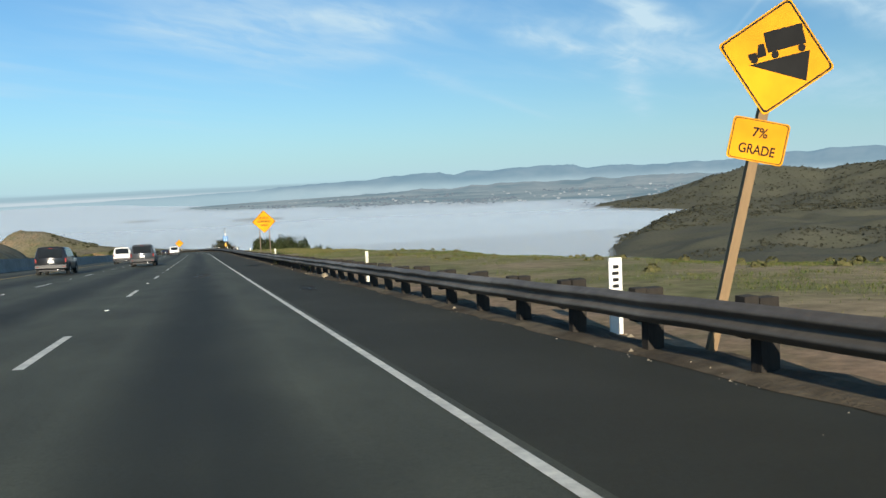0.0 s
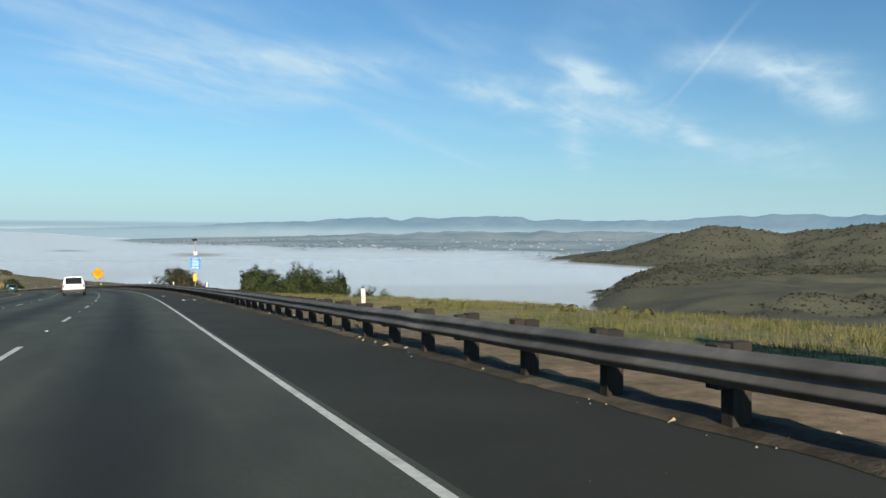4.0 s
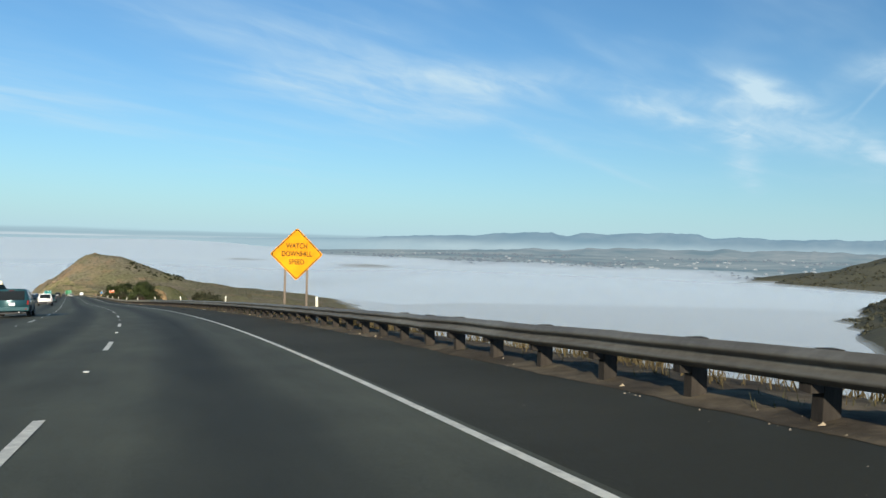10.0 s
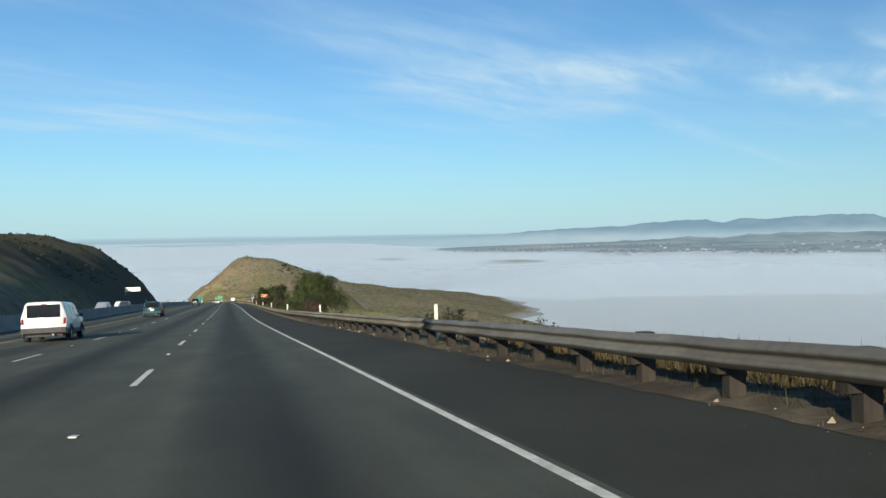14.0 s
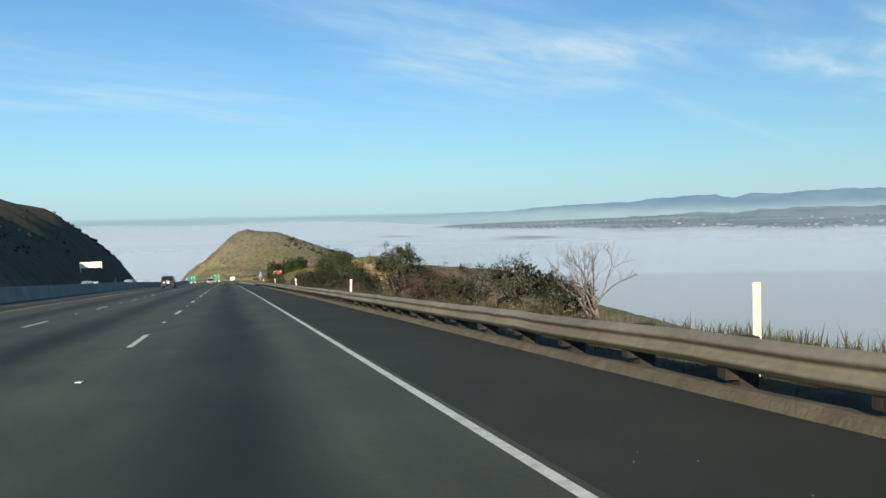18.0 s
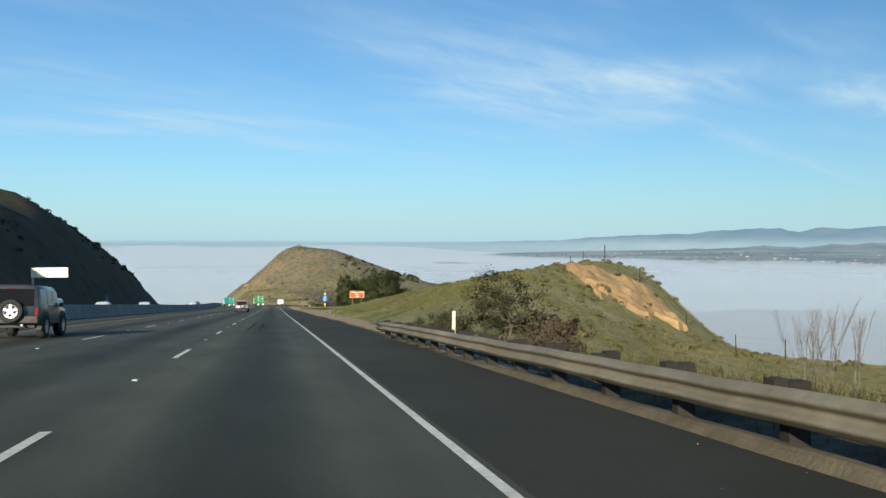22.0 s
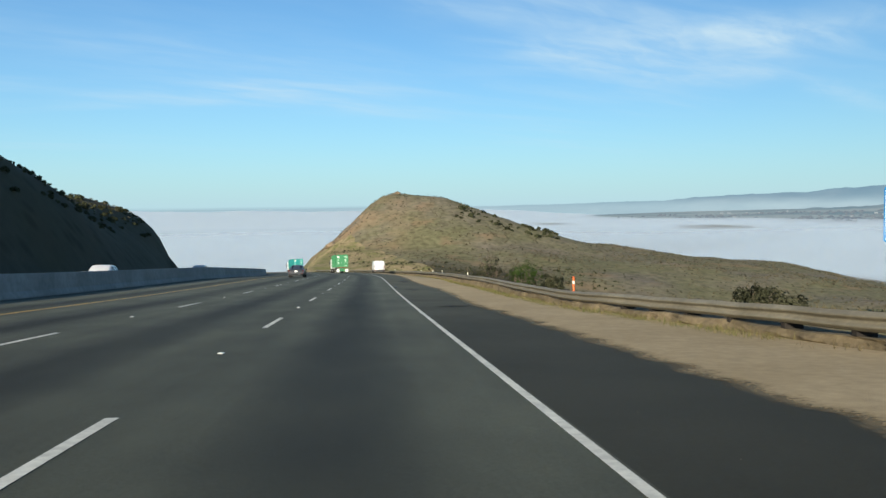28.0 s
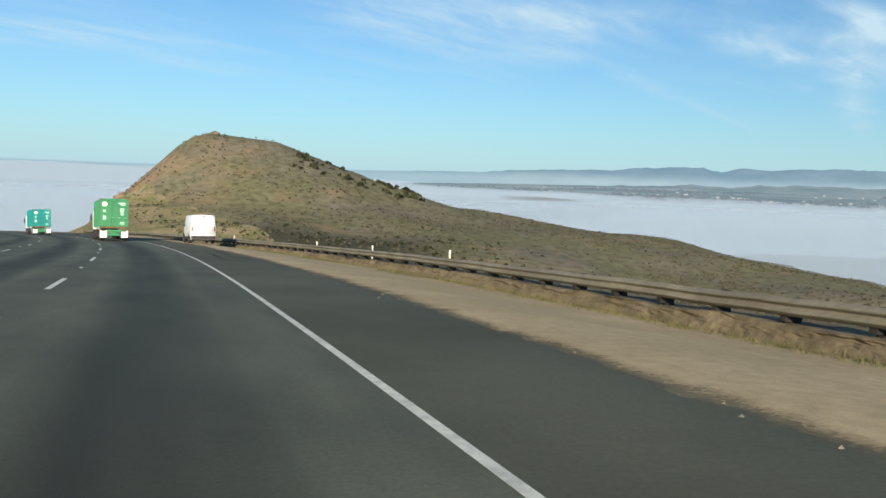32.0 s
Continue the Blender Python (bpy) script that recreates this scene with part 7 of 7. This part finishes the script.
car(on_road(372.0, -10.2), "white utility car in the fast lane", "car", M_CAR_WHITE, 5.0, 1.95, 1.8, "suv", M_TRIM)
car(on_road(429.0, -10.4), "dark teal minivan far ahead", "car", M_CAR_TEAL, 4.9, 1.95, 1.75, "suv")
car(on_road(775.0, -9.8), "dark grey sedan far ahead", "car", M_CAR_GREY, 4.7, 1.8, 1.45, "sedan")
car(on_road(837.0, 4.2), "white panel van stopped on the shoulder", "van", M_CAR_WHITE, 5.6, 1.98, 2.35, "van", M_TRIM, False, 0.36)
for s, lat, body, kind, lab in ((366, -21, M_CAR_WHITE, "sedan", "white car on the opposite carriageway"), (394, -24.5, M_SILVER, "sedan", "silver car on the opposite carriageway"), (430, -21, M_CAR_WHITE, "sedan", "white car on the opposite carriageway"), (449, -24.5, M_CAR_GREY, "suv", "dark grey car on the opposite carriageway"), (470, -21, M_SILVER, "suv", "silver car on the opposite carriageway"), (500, -21.2, M_CAR_GREY, "suv", "dark grey car on the opposite carriageway"), (521, -24.6, M_CAR_WHITE, "suv", "white car on the opposite carriageway"), (612, -21.2, M_SILVER, "suv", "silver car on the opposite carriageway"), (560, -21.2, M_SILVER, "sedan", "silver car on the opposite carriageway"), (590, -24.6, M_CAR_WHITE, "sedan", "white car on the opposite carriageway"), (636, -21.2, M_CAR_WHITE, "sedan", "white car on the opposite carriageway"), (668, -21.2, M_CAR_WHITE, "sedan", "white car on the opposite carriageway"), (690, -24.6, M_SILVER, "suv", "silver car on the opposite carriageway"), (744, -21.2, M_CAR_WHITE, "sedan", "white car on the opposite carriageway"), (800, -24.6, M_SILVER, "suv", "silver car on the opposite carriageway")):
    car(on_road(s, lat, 180), lab, "car", body, 4.6, 1.82, 1.5 if kind == "sedan" else 1.75, kind, group="cars on the opposite carriageway")


def container_truck(m, label, body, cab_mat):
    t = thing("container_truck", m, label, "truck")
    w, L, z0, h = 1.22, 12.2, 1.15, 2.7
    box_ob = new("container")
    box_ob.parent = t
    bm = bmesh.new()
    add_box(bm, -w + 0.02, w - 0.02, 0.06, L - 0.05, z0 + 0.05, z0 + h - 0.03)
    part("container_core", bm, body, box_ob)
    for sign in (1, -1):
        bm = bmesh.new()
        pts = []
        for i in range(int(L / 0.28)):
            y = 0.15 + i * 0.28
            pts += [(0.0, y), (0.0, y + 0.1), (0.035, y + 0.14), (0.035, y + 0.24)]
        cols = [[bm.verts.new((sign * (w - 0.015 - 0.03 + d), y, z)) for z in (z0 + 0.12, z0 + h - 0.1)] for d, y in pts]
        for a, b in zip(cols, cols[1:]):
            bm.faces.new((a[0], b[0], b[1], a[1]) if sign > 0 else (a[1], b[1], b[0], a[0]))
        part("corrugated_side", bm, body, box_ob)
    for x0, x1 in ((-w, -w + 0.09), (w - 0.09, w)):
        part("corner_post", box(x0, x1, 0, 0.12, z0, z0 + h, 0.008), body, box_ob)
        for z in (z0, z0 + h - 0.13):
            part("corner_casting", box(x0 - 0.004 if x0 < 0 else x0 - 0.07, x1 + 0.07 if x0 < 0 else x1 + 0.004, -0.012, 0.16, z - 0.004, z + 0.13, 0.01), M_RUST if z > 2 else M_TRIM, box_ob)
    part("header_beam", box(-w + 0.09, w - 0.09, 0, 0.12, z0 + h - 0.11, z0 + h, 0.008), body, box_ob)
    part("sill_beam", box(-w + 0.09, w - 0.09, 0, 0.12, z0, z0 + 0.14, 0.008), M_RUST, box_ob, "rust-stained sill")
    for k, (x0, x1) in enumerate(((-w + 0.1, -0.015), (0.015, w - 0.1))):
        door = part("door", box(x0, x1, 0.02, 0.06, z0 + 0.15, z0 + h - 0.12, 0.006), body, box_ob, "green steel door leaf")
        for i in range(3):
            za = z0 + 0.24 + i * (h - 0.42) / 3
            part("door_panel", box(x0 + 0.06, x1 - 0.06, 0.004, 0.022, za, za + (h - 0.42) / 3 - 0.09, 0.006), body, door)
        for x in (x0 + 0.3, x1 - 0.22):
            part("lock_rod", rod((x, -0.02, z0 + 0.06), (x, -0.02, z0 + h - 0.05), 0.017, n=8), body, door)
            part("handle", box(x - 0.02, x + 0.2, -0.05, -0.03, z0 + 0.95, z0 + 0.98), M_RIM, door)
    bm = bmesh.new()
    bmesh.ops.create_cone(bm, cap_ends=True, segments=24, radius1=0.24, radius2=0.24, depth=0.008, matrix=Matrix.Translation((-w + 0.42, -0.002, z0 + h - 0.5)) @ Matrix.Rotation(radians(90), 4, "X"))
    part("round_mark", bm, M_WHITE, box_ob, "white round mark")
    for x0, x1, za, zb_ in ((0.35, 1.0, 2.24, 2.34), (0.5, 1.0, 2.1, 2.17), (0.5, 0.85, 1.72, 1.82), (0.5, 0.85, 1.55, 1.65), (0.55, 0.8, 1.38, 1.48), (0.55, 0.8, 1.2, 1.3), (-0.92, -0.72, 1.45, 1.7), (-0.95, -0.7, 0.75, 1.15), (0.5, 0.9, 0.5, 0.56), (0.5, 0.9, 0.36, 0.42)):
        part("stencil_bar", box(x0, x1, -0.002, 0.003, z0 + za, z0 + zb_), M_STENCIL, box_ob)
    for x in (-0.4, 0.4):
        part("chassis_rail", box(x - 0.07, x + 0.07, 0.1, L + 2.2, z0 - 0.34, z0 - 0.02, 0.01), M_TRIM, t)
    part("rear_bar", box(-1.1, 1.1, 0.02, 0.12, z0 - 0.32, z0 - 0.14, 0.015), M_CONTAINER, t, "green rear cross beam")
    part("underride_guard", box(-0.62, 0.62, 0.0, 0.08, 0.45, 0.6, 0.01), M_CONTAINER, t)
    for x in (-0.42, 0.42):
        part("guard_leg", box(x - 0.05, x + 0.05, 0.0, 0.08, 0.55, z0 - 0.3, 0.008), M_CONTAINER, t)
    part("light_box", box(-0.3, 0.3, -0.03, 0.03, z0 - 0.62, z0 - 0.36, 0.02), M_CONTAINER, t)
    for x in (-1.0, -0.85, 0.85, 1.0):
        part("tail_light", box(x - 0.055, x + 0.055, -0.015, 0.02, z0 - 0.28, z0 - 0.18, 0.01), M_TAIL, t, "round red lamp")
    for x in (-0.9, 0.9):
        flap = part("mud_flap", box(x - 0.3, x + 0.3, 0.02, 0.035, 0.28, z0 - 0.2, 0.004), M_WHITE, t, "white mud flap")
        part("flap_mark", box(x - 0.06, x + 0.06, 0.012, 0.018, 0.55, 0.65), M_STENCIL_DARK, flap)
    for y in (0.75, 2.0, L - 1.3, L - 0.1, L + 3.6):
        for x in (-0.98, 0.98):
            wheel(t, x, y, 0.5, 0.46 if y < L + 2 else 0.28)
    part("cab", box(-1.2, 1.2, L + 0.9, L + 3.0, 0.95, 3.1, 0.16), cab_mat, t, "tractor cab")
    part("bonnet", box(-1.0, 1.0, L + 2.95, L + 4.5, 0.85, 1.95, 0.14), cab_mat, t)
    part("windscreen", box(-1.02, 1.02, L + 2.94, L + 3.02, 2.05, 2.85, 0.02), M_GLASS, t)
    for sign in (1, -1):
        x = sign * 1.36
        part("mirror", box(x - 0.1, x + 0.1, L + 2.6, L + 2.68, 1.9, 2.6, 0.03), M_TRIM, t)
        part("mirror_arm", rod((sign * 1.15, L + 2.6, 2.3), (x, L + 2.64, 2.3), 0.02), M_TRIM, t)
        part("exhaust_stack", rod((sign * 0.95, L + 0.72, 0.9), (sign * 0.95, L + 0.72, 3.7), 0.07), M_RIM, t)
    return t


M_STENCIL = mat("pale_stencil_paint", (0.45, 0.62, 0.5), rough=0.6, var=0.2, scale=30, bump=0)
M_STENCIL_DARK = mat("grey_flap_mark", (0.35, 0.35, 0.34), rough=0.6, var=0.2, bump=0)
container_truck(on_road(848.5, -2.0), "semi truck with a green corrugated shipping container", M_CONTAINER, M_CAR_WHITE)
container_truck(on_road(905.0, -5.9), "semi truck with a teal shipping container far ahead", M_TEAL_BOX, M_CAR_WHITE)

# ---- the far town, houses, litter and stones ----
M_HOUSE = mat("pale_house_walls", (0.4, 0.385, 0.36), rough=0.9, var=0.15, scale=0.05, bump=0)
# the town's walls glow faintly, which paints the valley haze over them
M_TOWN = haze_glow_mat("hazed_house_walls", (0.14, 0.137, 0.13), (0.07, 0.07, 0.068), (0.16, 0.205, 0.235), 0.03)
M_ROOF = mat("brown_roof", (0.2, 0.12, 0.085), rough=0.9, var=0.2, scale=1, bump=0.2)


def town():
    rng = np.random.default_rng(7)
    bm = bmesh.new()
    verts, faces = [], []
    for i in range(260):
        az = radians(rng.uniform(5, 46))
        r = 1750 + 1500 * rng.random() ** 1.5
        x, y = r * math.sin(az), 400 + r * math.cos(az)
        if lumps(np.array([x]), np.array([y]), 260, 3, 71)[0] < -0.05:
            continue
        z = float(plain_z(np.array([x]), np.array([y]))[0]) - 1
        w, d, h = rng.uniform(4, 15), rng.uniform(5, 10), rng.uniform(3, 5.5)
        b = len(verts)
        for dz in (0, h):
            for dx, dy in ((-1, -1), (1, -1), (1, 1), (-1, 1)):
                verts.append((x + dx * w / 2, y + dy * d / 2, z + dz))
        verts += [(x - w / 2, y, z + h * 1.35), (x + w / 2, y, z + h * 1.35)]
        faces += [(b, b + 1, b + 5, b + 4), (b + 1, b + 2, b + 6, b + 5), (b + 2, b + 3, b + 7, b + 6), (b + 3, b, b + 4, b + 7), (b + 4, b + 5, b + 9, b + 8), (b + 6, b + 7, b + 8, b + 9), (b + 5, b + 6, b + 9), (b + 7, b + 4, b + 8)]
    bm.free()
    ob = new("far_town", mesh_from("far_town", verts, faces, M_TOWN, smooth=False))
    tagged(ob, "pale houses of a hazy town across the valley", "town", kind="stuff")


town()
# tree rows get their haze as a faint glow too
M_FAR_TREE = haze_glow_mat("hazed_tree_rows", (0.04, 0.045, 0.04), (0.06, 0.06, 0.05), (0.09, 0.125, 0.17), 0.05)


def valley_trees():
    rng = np.random.default_rng(9)
    az, r = np.radians(rng.uniform(0, 48, 5000)), 1500 + 1700 * rng.random(5000) ** 1.6
    x, y = r * np.sin(az), 400 + r * np.cos(az)
    ok = (lumps(x, y, 200, 3, 61) > 0.0) & (plain_z(x, y) > -91)
    x, y = x[ok], y[ok]
    z, n = plain_z(x, y), len(x)
    base = np.array([(1, 0, 0), (-1, 0, 0), (0, 1, 0), (0, -1, 0), (0.3, 0.2, 1.0), (0, 0, -0.4), (-0.4, 0.1, 0.8)], float)
    tri = np.array([(0, 2, 4), (2, 6, 4), (2, 1, 6), (1, 3, 6), (6, 3, 4), (3, 0, 4)])
    k = rng.uniform(2.5, 7, (n, 1, 1)) * np.stack([rng.uniform(0.8, 2.2, n), rng.uniform(0.8, 1.6, n), rng.uniform(0.7, 1.2, n)], -1)[:, None, :]
    v = (base[None] * k + np.stack([x, y, z], -1)[:, None, :]).reshape(-1, 3)
    f = (tri[None] + 7 * np.arange(n)[:, None, None]).reshape(-1, 3)
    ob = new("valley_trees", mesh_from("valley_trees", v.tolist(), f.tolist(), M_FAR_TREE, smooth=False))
    tagged(ob, "dark tree rows of the hazy town", "trees", kind="stuff")


valley_trees()


def house(along, across, turn, w, d, h):
    x, y = (float(q) for q in plan(along, across))
    s, lat = near_road(np.array([x]), np.array([y]))
    z = max(float(height(np.array([x]), np.array([y]), s, lat)[0]), -84.5)
    t = thing("house", pose(x, y, z, 0, 0, turn), "small pale farm house low on the slope", "house", "houses below the road")
    part("wall", box(-w / 2, w / 2, -d / 2, d / 2, -4, h), M_HOUSE, t)
    part("roof", slab([(-w / 2 - 0.4, h), (w / 2 + 0.4, h), (0, h + w * 0.22)], -d / 2 - 0.4, d / 2 + 0.4), M_ROOF, t)
    for x0 in (-w * 0.25, w * 0.25):
        part("window", box(x0 - 0.5, x0 + 0.5, -d / 2 - 0.03, -d / 2 + 0.02, 1.0, 2.1), M_GLASS, t)


for a in ((628, 82, 20, 8, 6, 2.6), (640, 96, -10, 9, 7, 2.6), (655, 90, 35, 7, 6, 2.6)):
    house(*a)

M_LITTER = mat("white_litter", (0.75, 0.75, 0.72), rough=0.7, var=0.1, bump=0.3)


def litter():
    rng = random.Random(17)
    spots = [(151.1, 1.5), (151.3, 1.62), (151.0, 1.98), (151.4, 1.35), (165.9, 0.9), (149.4, 1.3), (149.8, 1.95), (164.4, 0.85), (227.4, 2.5), (228.0, 2.6), (231.5, 2.55), (304.0, 2.6)]
    for s, lat in spots:
        bm = bmesh.new()
        for _ in range(12):
            x, y, r, a = rng.gauss(0, 0.07), rng.gauss(0, 0.04), rng.uniform(0.008, 0.028), rng.uniform(0, 6.3)
            ring = [bm.verts.new((x + r * rng.uniform(0.5, 1.3) * math.cos(a + q), y + r * 0.5 * rng.uniform(0.5, 1.3) * math.sin(a + q), rng.uniform(0.001, 0.02))) for q in np.linspace(0, 2 * math.pi, 7)[:-1]]
            tip = bm.verts.new((x, y, rng.uniform(0.01, 0.035)))
            for p, q in zip(ring, ring[1:] + ring[:1]):
                bm.faces.new((p, q, tip))
        t = part("litter", bm, M_LITTER)
        t.matrix_world = place(s, lat, 0.005, rng.uniform(0, 180))
        tagged(t, "crumpled white scrap lying on the asphalt shoulder", "litter", "scraps on the shoulder")


litter()


def stones(name, label, n, seed, s0, s1, l0, l1, size, material):
    rng = np.random.default_rng(seed)
    s, lat = rng.uniform(s0, s1, n), rng.uniform(l0, l1, n)
    x, y = plan(s, lat)
    z = np.where(lat < 2.95, road_z(s, lat), height(x, y, s, lat)) + 0.0
    base = np.array([(1, 0, 0), (-1, 0, 0), (0, 1, 0), (0, -1, 0), (0, 0, 0.8), (0, 0, -0.4)], float)
    tri = np.array([(0, 2, 4), (2, 1, 4), (1, 3, 4), (3, 0, 4), (2, 0, 5), (1, 2, 5), (3, 1, 5), (0, 3, 5)])
    r = size * rng.uniform(0.4, 1.6, (n, 1, 1)) * rng.uniform(0.6, 1.3, (n, 6, 1))
    v = (base[None] * r + np.stack([x, y, z], -1)[:, None, :]).reshape(-1, 3)
    f = (tri[None] + 6 * np.arange(n)[:, None, None]).reshape(-1, 3)
    ob = new(name, mesh_from(name, v.tolist(), f.tolist(), material, smooth=False))
    tagged(ob, label, "gravel", kind="stuff")


M_RUBBLE = mat("pale_tan_rubble", (0.27, 0.22, 0.15), rough=0.95, var=0.3, scale=8, bump=0.4)
M_STONE = mat("pale_stone_chips", (0.16, 0.14, 0.11), rough=0.95, var=0.3, scale=8, bump=0.3)
stones("gravel", "loose gravel along the edge of the asphalt", 5200, 1, -20, 560, 2.5, 3.3, 0.014, M_STONE)
stones("gravel", "pale stones on the bench behind the rail", 900, 2, -20, 170, 3.4, 14, 0.03, M_STONE)
stones("gravel", "stones along the foot of the mound", 2400, 3, 562, 690, 3.6, 8.0, 0.03, M_STONE)
stones("gravel", "pebbles on the dirt pullout", 2600, 4, 690, 860, 2.4, 8.0, 0.018, M_STONE)
stones("gravel", "grit on the shoulder asphalt", 1600, 5, -20, 800, 0.4, 2.4, 0.007, M_STONE)


stones("rubble", "pale rubble along the foot of the grassy mound", 700, 6, 600, 668, 4.9, 6.6, 0.05, M_RUBBLE)
stones("rubble", "clods and pale stones at the foot of the guardrail posts", 1500, 7, -20, 380, 2.7, 3.5, 0.045, M_RUBBLE)


def rock(s, lat, wide, tall):
    bm = bmesh.new()
    bmesh.ops.create_icosphere(bm, subdivisions=2, radius=1.0)
    for v in bm.verts:
        k = 1 + 0.3 * noise.noise(v.co * 1.7 + Vector((s, lat, 0)))
        v.co = Vector((v.co.x * k * wide / 2, v.co.y * k * wide * 0.4, v.co.z * k * tall * 0.6 + tall * 0.35))
    t = part("rock", bm, M_RUBBLE)
    t.matrix_world = place(s, lat, 0.0, s * 17)
    tagged(t, "pale tan rock lying beside a guardrail post", "rock", "rocks at the guardrail")


for a in ((31.9, 2.86, 0.26, 0.2), (60.4, 3.2, 0.42, 0.26), (46.0, 3.1, 0.22, 0.14), (33.6, 3.0, 0.16, 0.1), (663.5, 7.4, 0.4, 0.25), (668.0, 8.3, 0.5, 0.3), (660.0, 7.6, 0.3, 0.18), (655.0, 7.3, 0.35, 0.2), (592.0, 6.6, 0.4, 0.24)):
    rock(*a)


def tumbleweed():
    rng = np.random.default_rng(4)
    m = on_slope(491.4, 4.9, 0)
    t = thing("tumbleweed", m, "pale dry tangle of curled stems behind the guardrail", "tumbleweed")
    bm = bmesh.new()
    up = 0.3 - ground_up(491.4, 4.9)
    for i in range(46):
        a = Vector(rng.normal(size=3)).normalized()
        b = a.orthogonal().normalized()
        turn0, arc, r = rng.uniform(0, 6.28), rng.uniform(1.6, 3.6), rng.uniform(0.25, 0.5)
        pts = [Matrix.Rotation(turn0 + arc * j / 6, 3, a) @ b * r + Vector((0, 0, up)) for j in range(7)]
        for p, q in zip(pts, pts[1:]):
            add_rod(bm, p, q, 0.008, 0.007, 4)
    part("stems", bm, M_STRAW, t)


M_STRAW = mat("pale_dry_stems", (0.22, 0.175, 0.1), rough=0.9, var=0.2, bump=0)
tumbleweed()
bush(52.6, 3.0, 0.5, 0.8, M_LEAF_GREY, "small dry weed growing beside a guardrail post", 201, leaves=900, size=0.1, stems=5)
bush(38.6, 3.1, 0.3, 0.6, M_LEAF_DARK, "small green weed growing beside a guardrail post", 202, leaves=600, size=0.1, stems=4)

# ---- stains and skid marks ----
def stain_mat(name, color, strength, stretch):
    m = mat(name, color, rough=0.7, var=0.2, scale=20, bump=0.2, bscale=100)
    nt = m.node_tree
    N, Lk = nt.nodes.new, nt.links.new
    uv, ln, no, ad, r = N("ShaderNodeUVMap"), N("ShaderNodeVectorMath"), N("ShaderNodeTexNoise"), N("ShaderNodeMath"), N("ShaderNodeMapRange")
    ln.operation, ad.operation = "LENGTH", "MULTIPLY_ADD"
    ad.inputs[1].default_value = 1.8
    no.inputs["Scale"].default_value, no.inputs["Detail"].default_value = stretch, 5
    Lk(uv.outputs[0], ln.inputs[0])
    Lk(uv.outputs[0], no.inputs["Vector"])
    Lk(no.outputs[0], ad.inputs[0])
    Lk(ln.outputs["Value"], ad.inputs[2])
    r.inputs["From Min"].default_value, r.inputs["From Max"].default_value = 1.3, 1.75
    r.inputs["To Min"].default_value, r.inputs["To Max"].default_value = strength, 0.0
    Lk(ad.outputs[0], r.inputs[0])
    Lk(r.outputs[0], nt.nodes["Principled BSDF"].inputs["Alpha"])
    return m


M_OIL = stain_mat("dark_oil_stain", (0.018, 0.017, 0.016), 0.52, 2.2)
M_TYRE = stain_mat("tyre_rubber_mark", (0.02, 0.02, 0.02), 0.4, 1.5)
M_PATCH = stain_mat("pale_dusty_patch", (0.12, 0.112, 0.098), 0.28, 2.6)


def mark(name, label, s0, s1, lat0, lat1, wide, material):
    """A thin mark that lies along the asphalt from (s0, lat0) to (s1, lat1)."""
    verts, uvs, n, w = [], [], 14, 6
    for i in range(n + 1):
        t = i / n
        for j in range(w + 1):
            q = j / w
            verts.append(rp(s0 + (s1 - s0) * t, lat0 + (lat1 - lat0) * t + (q - 0.5) * wide, 0.0035))
            uvs.append((q * 2 - 1, t * 2 - 1))
    ob = new(name, mesh_from(name, verts, grid_faces(n + 1, w + 1), material, uvs))
    tagged(ob, label, "road stain", kind="structure")


for a in ((730.6, 734.6, 0.22, 0.34, 0.24), (54.2, 59.2, 1.4, 2.0, 1.5), (52.6, 54.4, 1.75, 1.6, 0.3), (636.6, 640.4, 1.5, 1.6, 1.3), (705.6, 707.4, 1.25, 1.6, 1.7), (23.0, 27.0, 1.2, 1.4, 0.7), (642.0, 652.0, 1.9, 2.4, 0.8), (305.0, 309.0, 1.4, 1.5, 0.7), (218.5, 221.5, -1.6, -1.5, 0.6)):
    mark("oil_stain", "dark oily stain soaked into the shoulder asphalt", *a, M_OIL)
for a in ((566, 586, -2.15, -2.1, 0.24), (563, 590, -2.75, -2.6, 0.26), (640, 662, 0.9, 2.1, 0.28), (645, 668, 1.5, 2.8, 0.26), (800, 815, 1.1, 1.5, 0.26), (803, 820, 1.9, 2.4, 0.26)):
    mark("skid_mark", "faint black tyre skid mark on the asphalt", *a, M_TYRE)
for a in ((724.0, 730.0, 1.0, 1.2, 1.2), (746.0, 760.0, 1.5, 1.9, 1.4), (585.0, 592.0, 2.0, 2.4, 0.35), (36.0, 44.0, -1.8, -1.7, 1.3)):
    mark("dust_patch", "pale dusty patch on the asphalt", *a, M_PATCH)
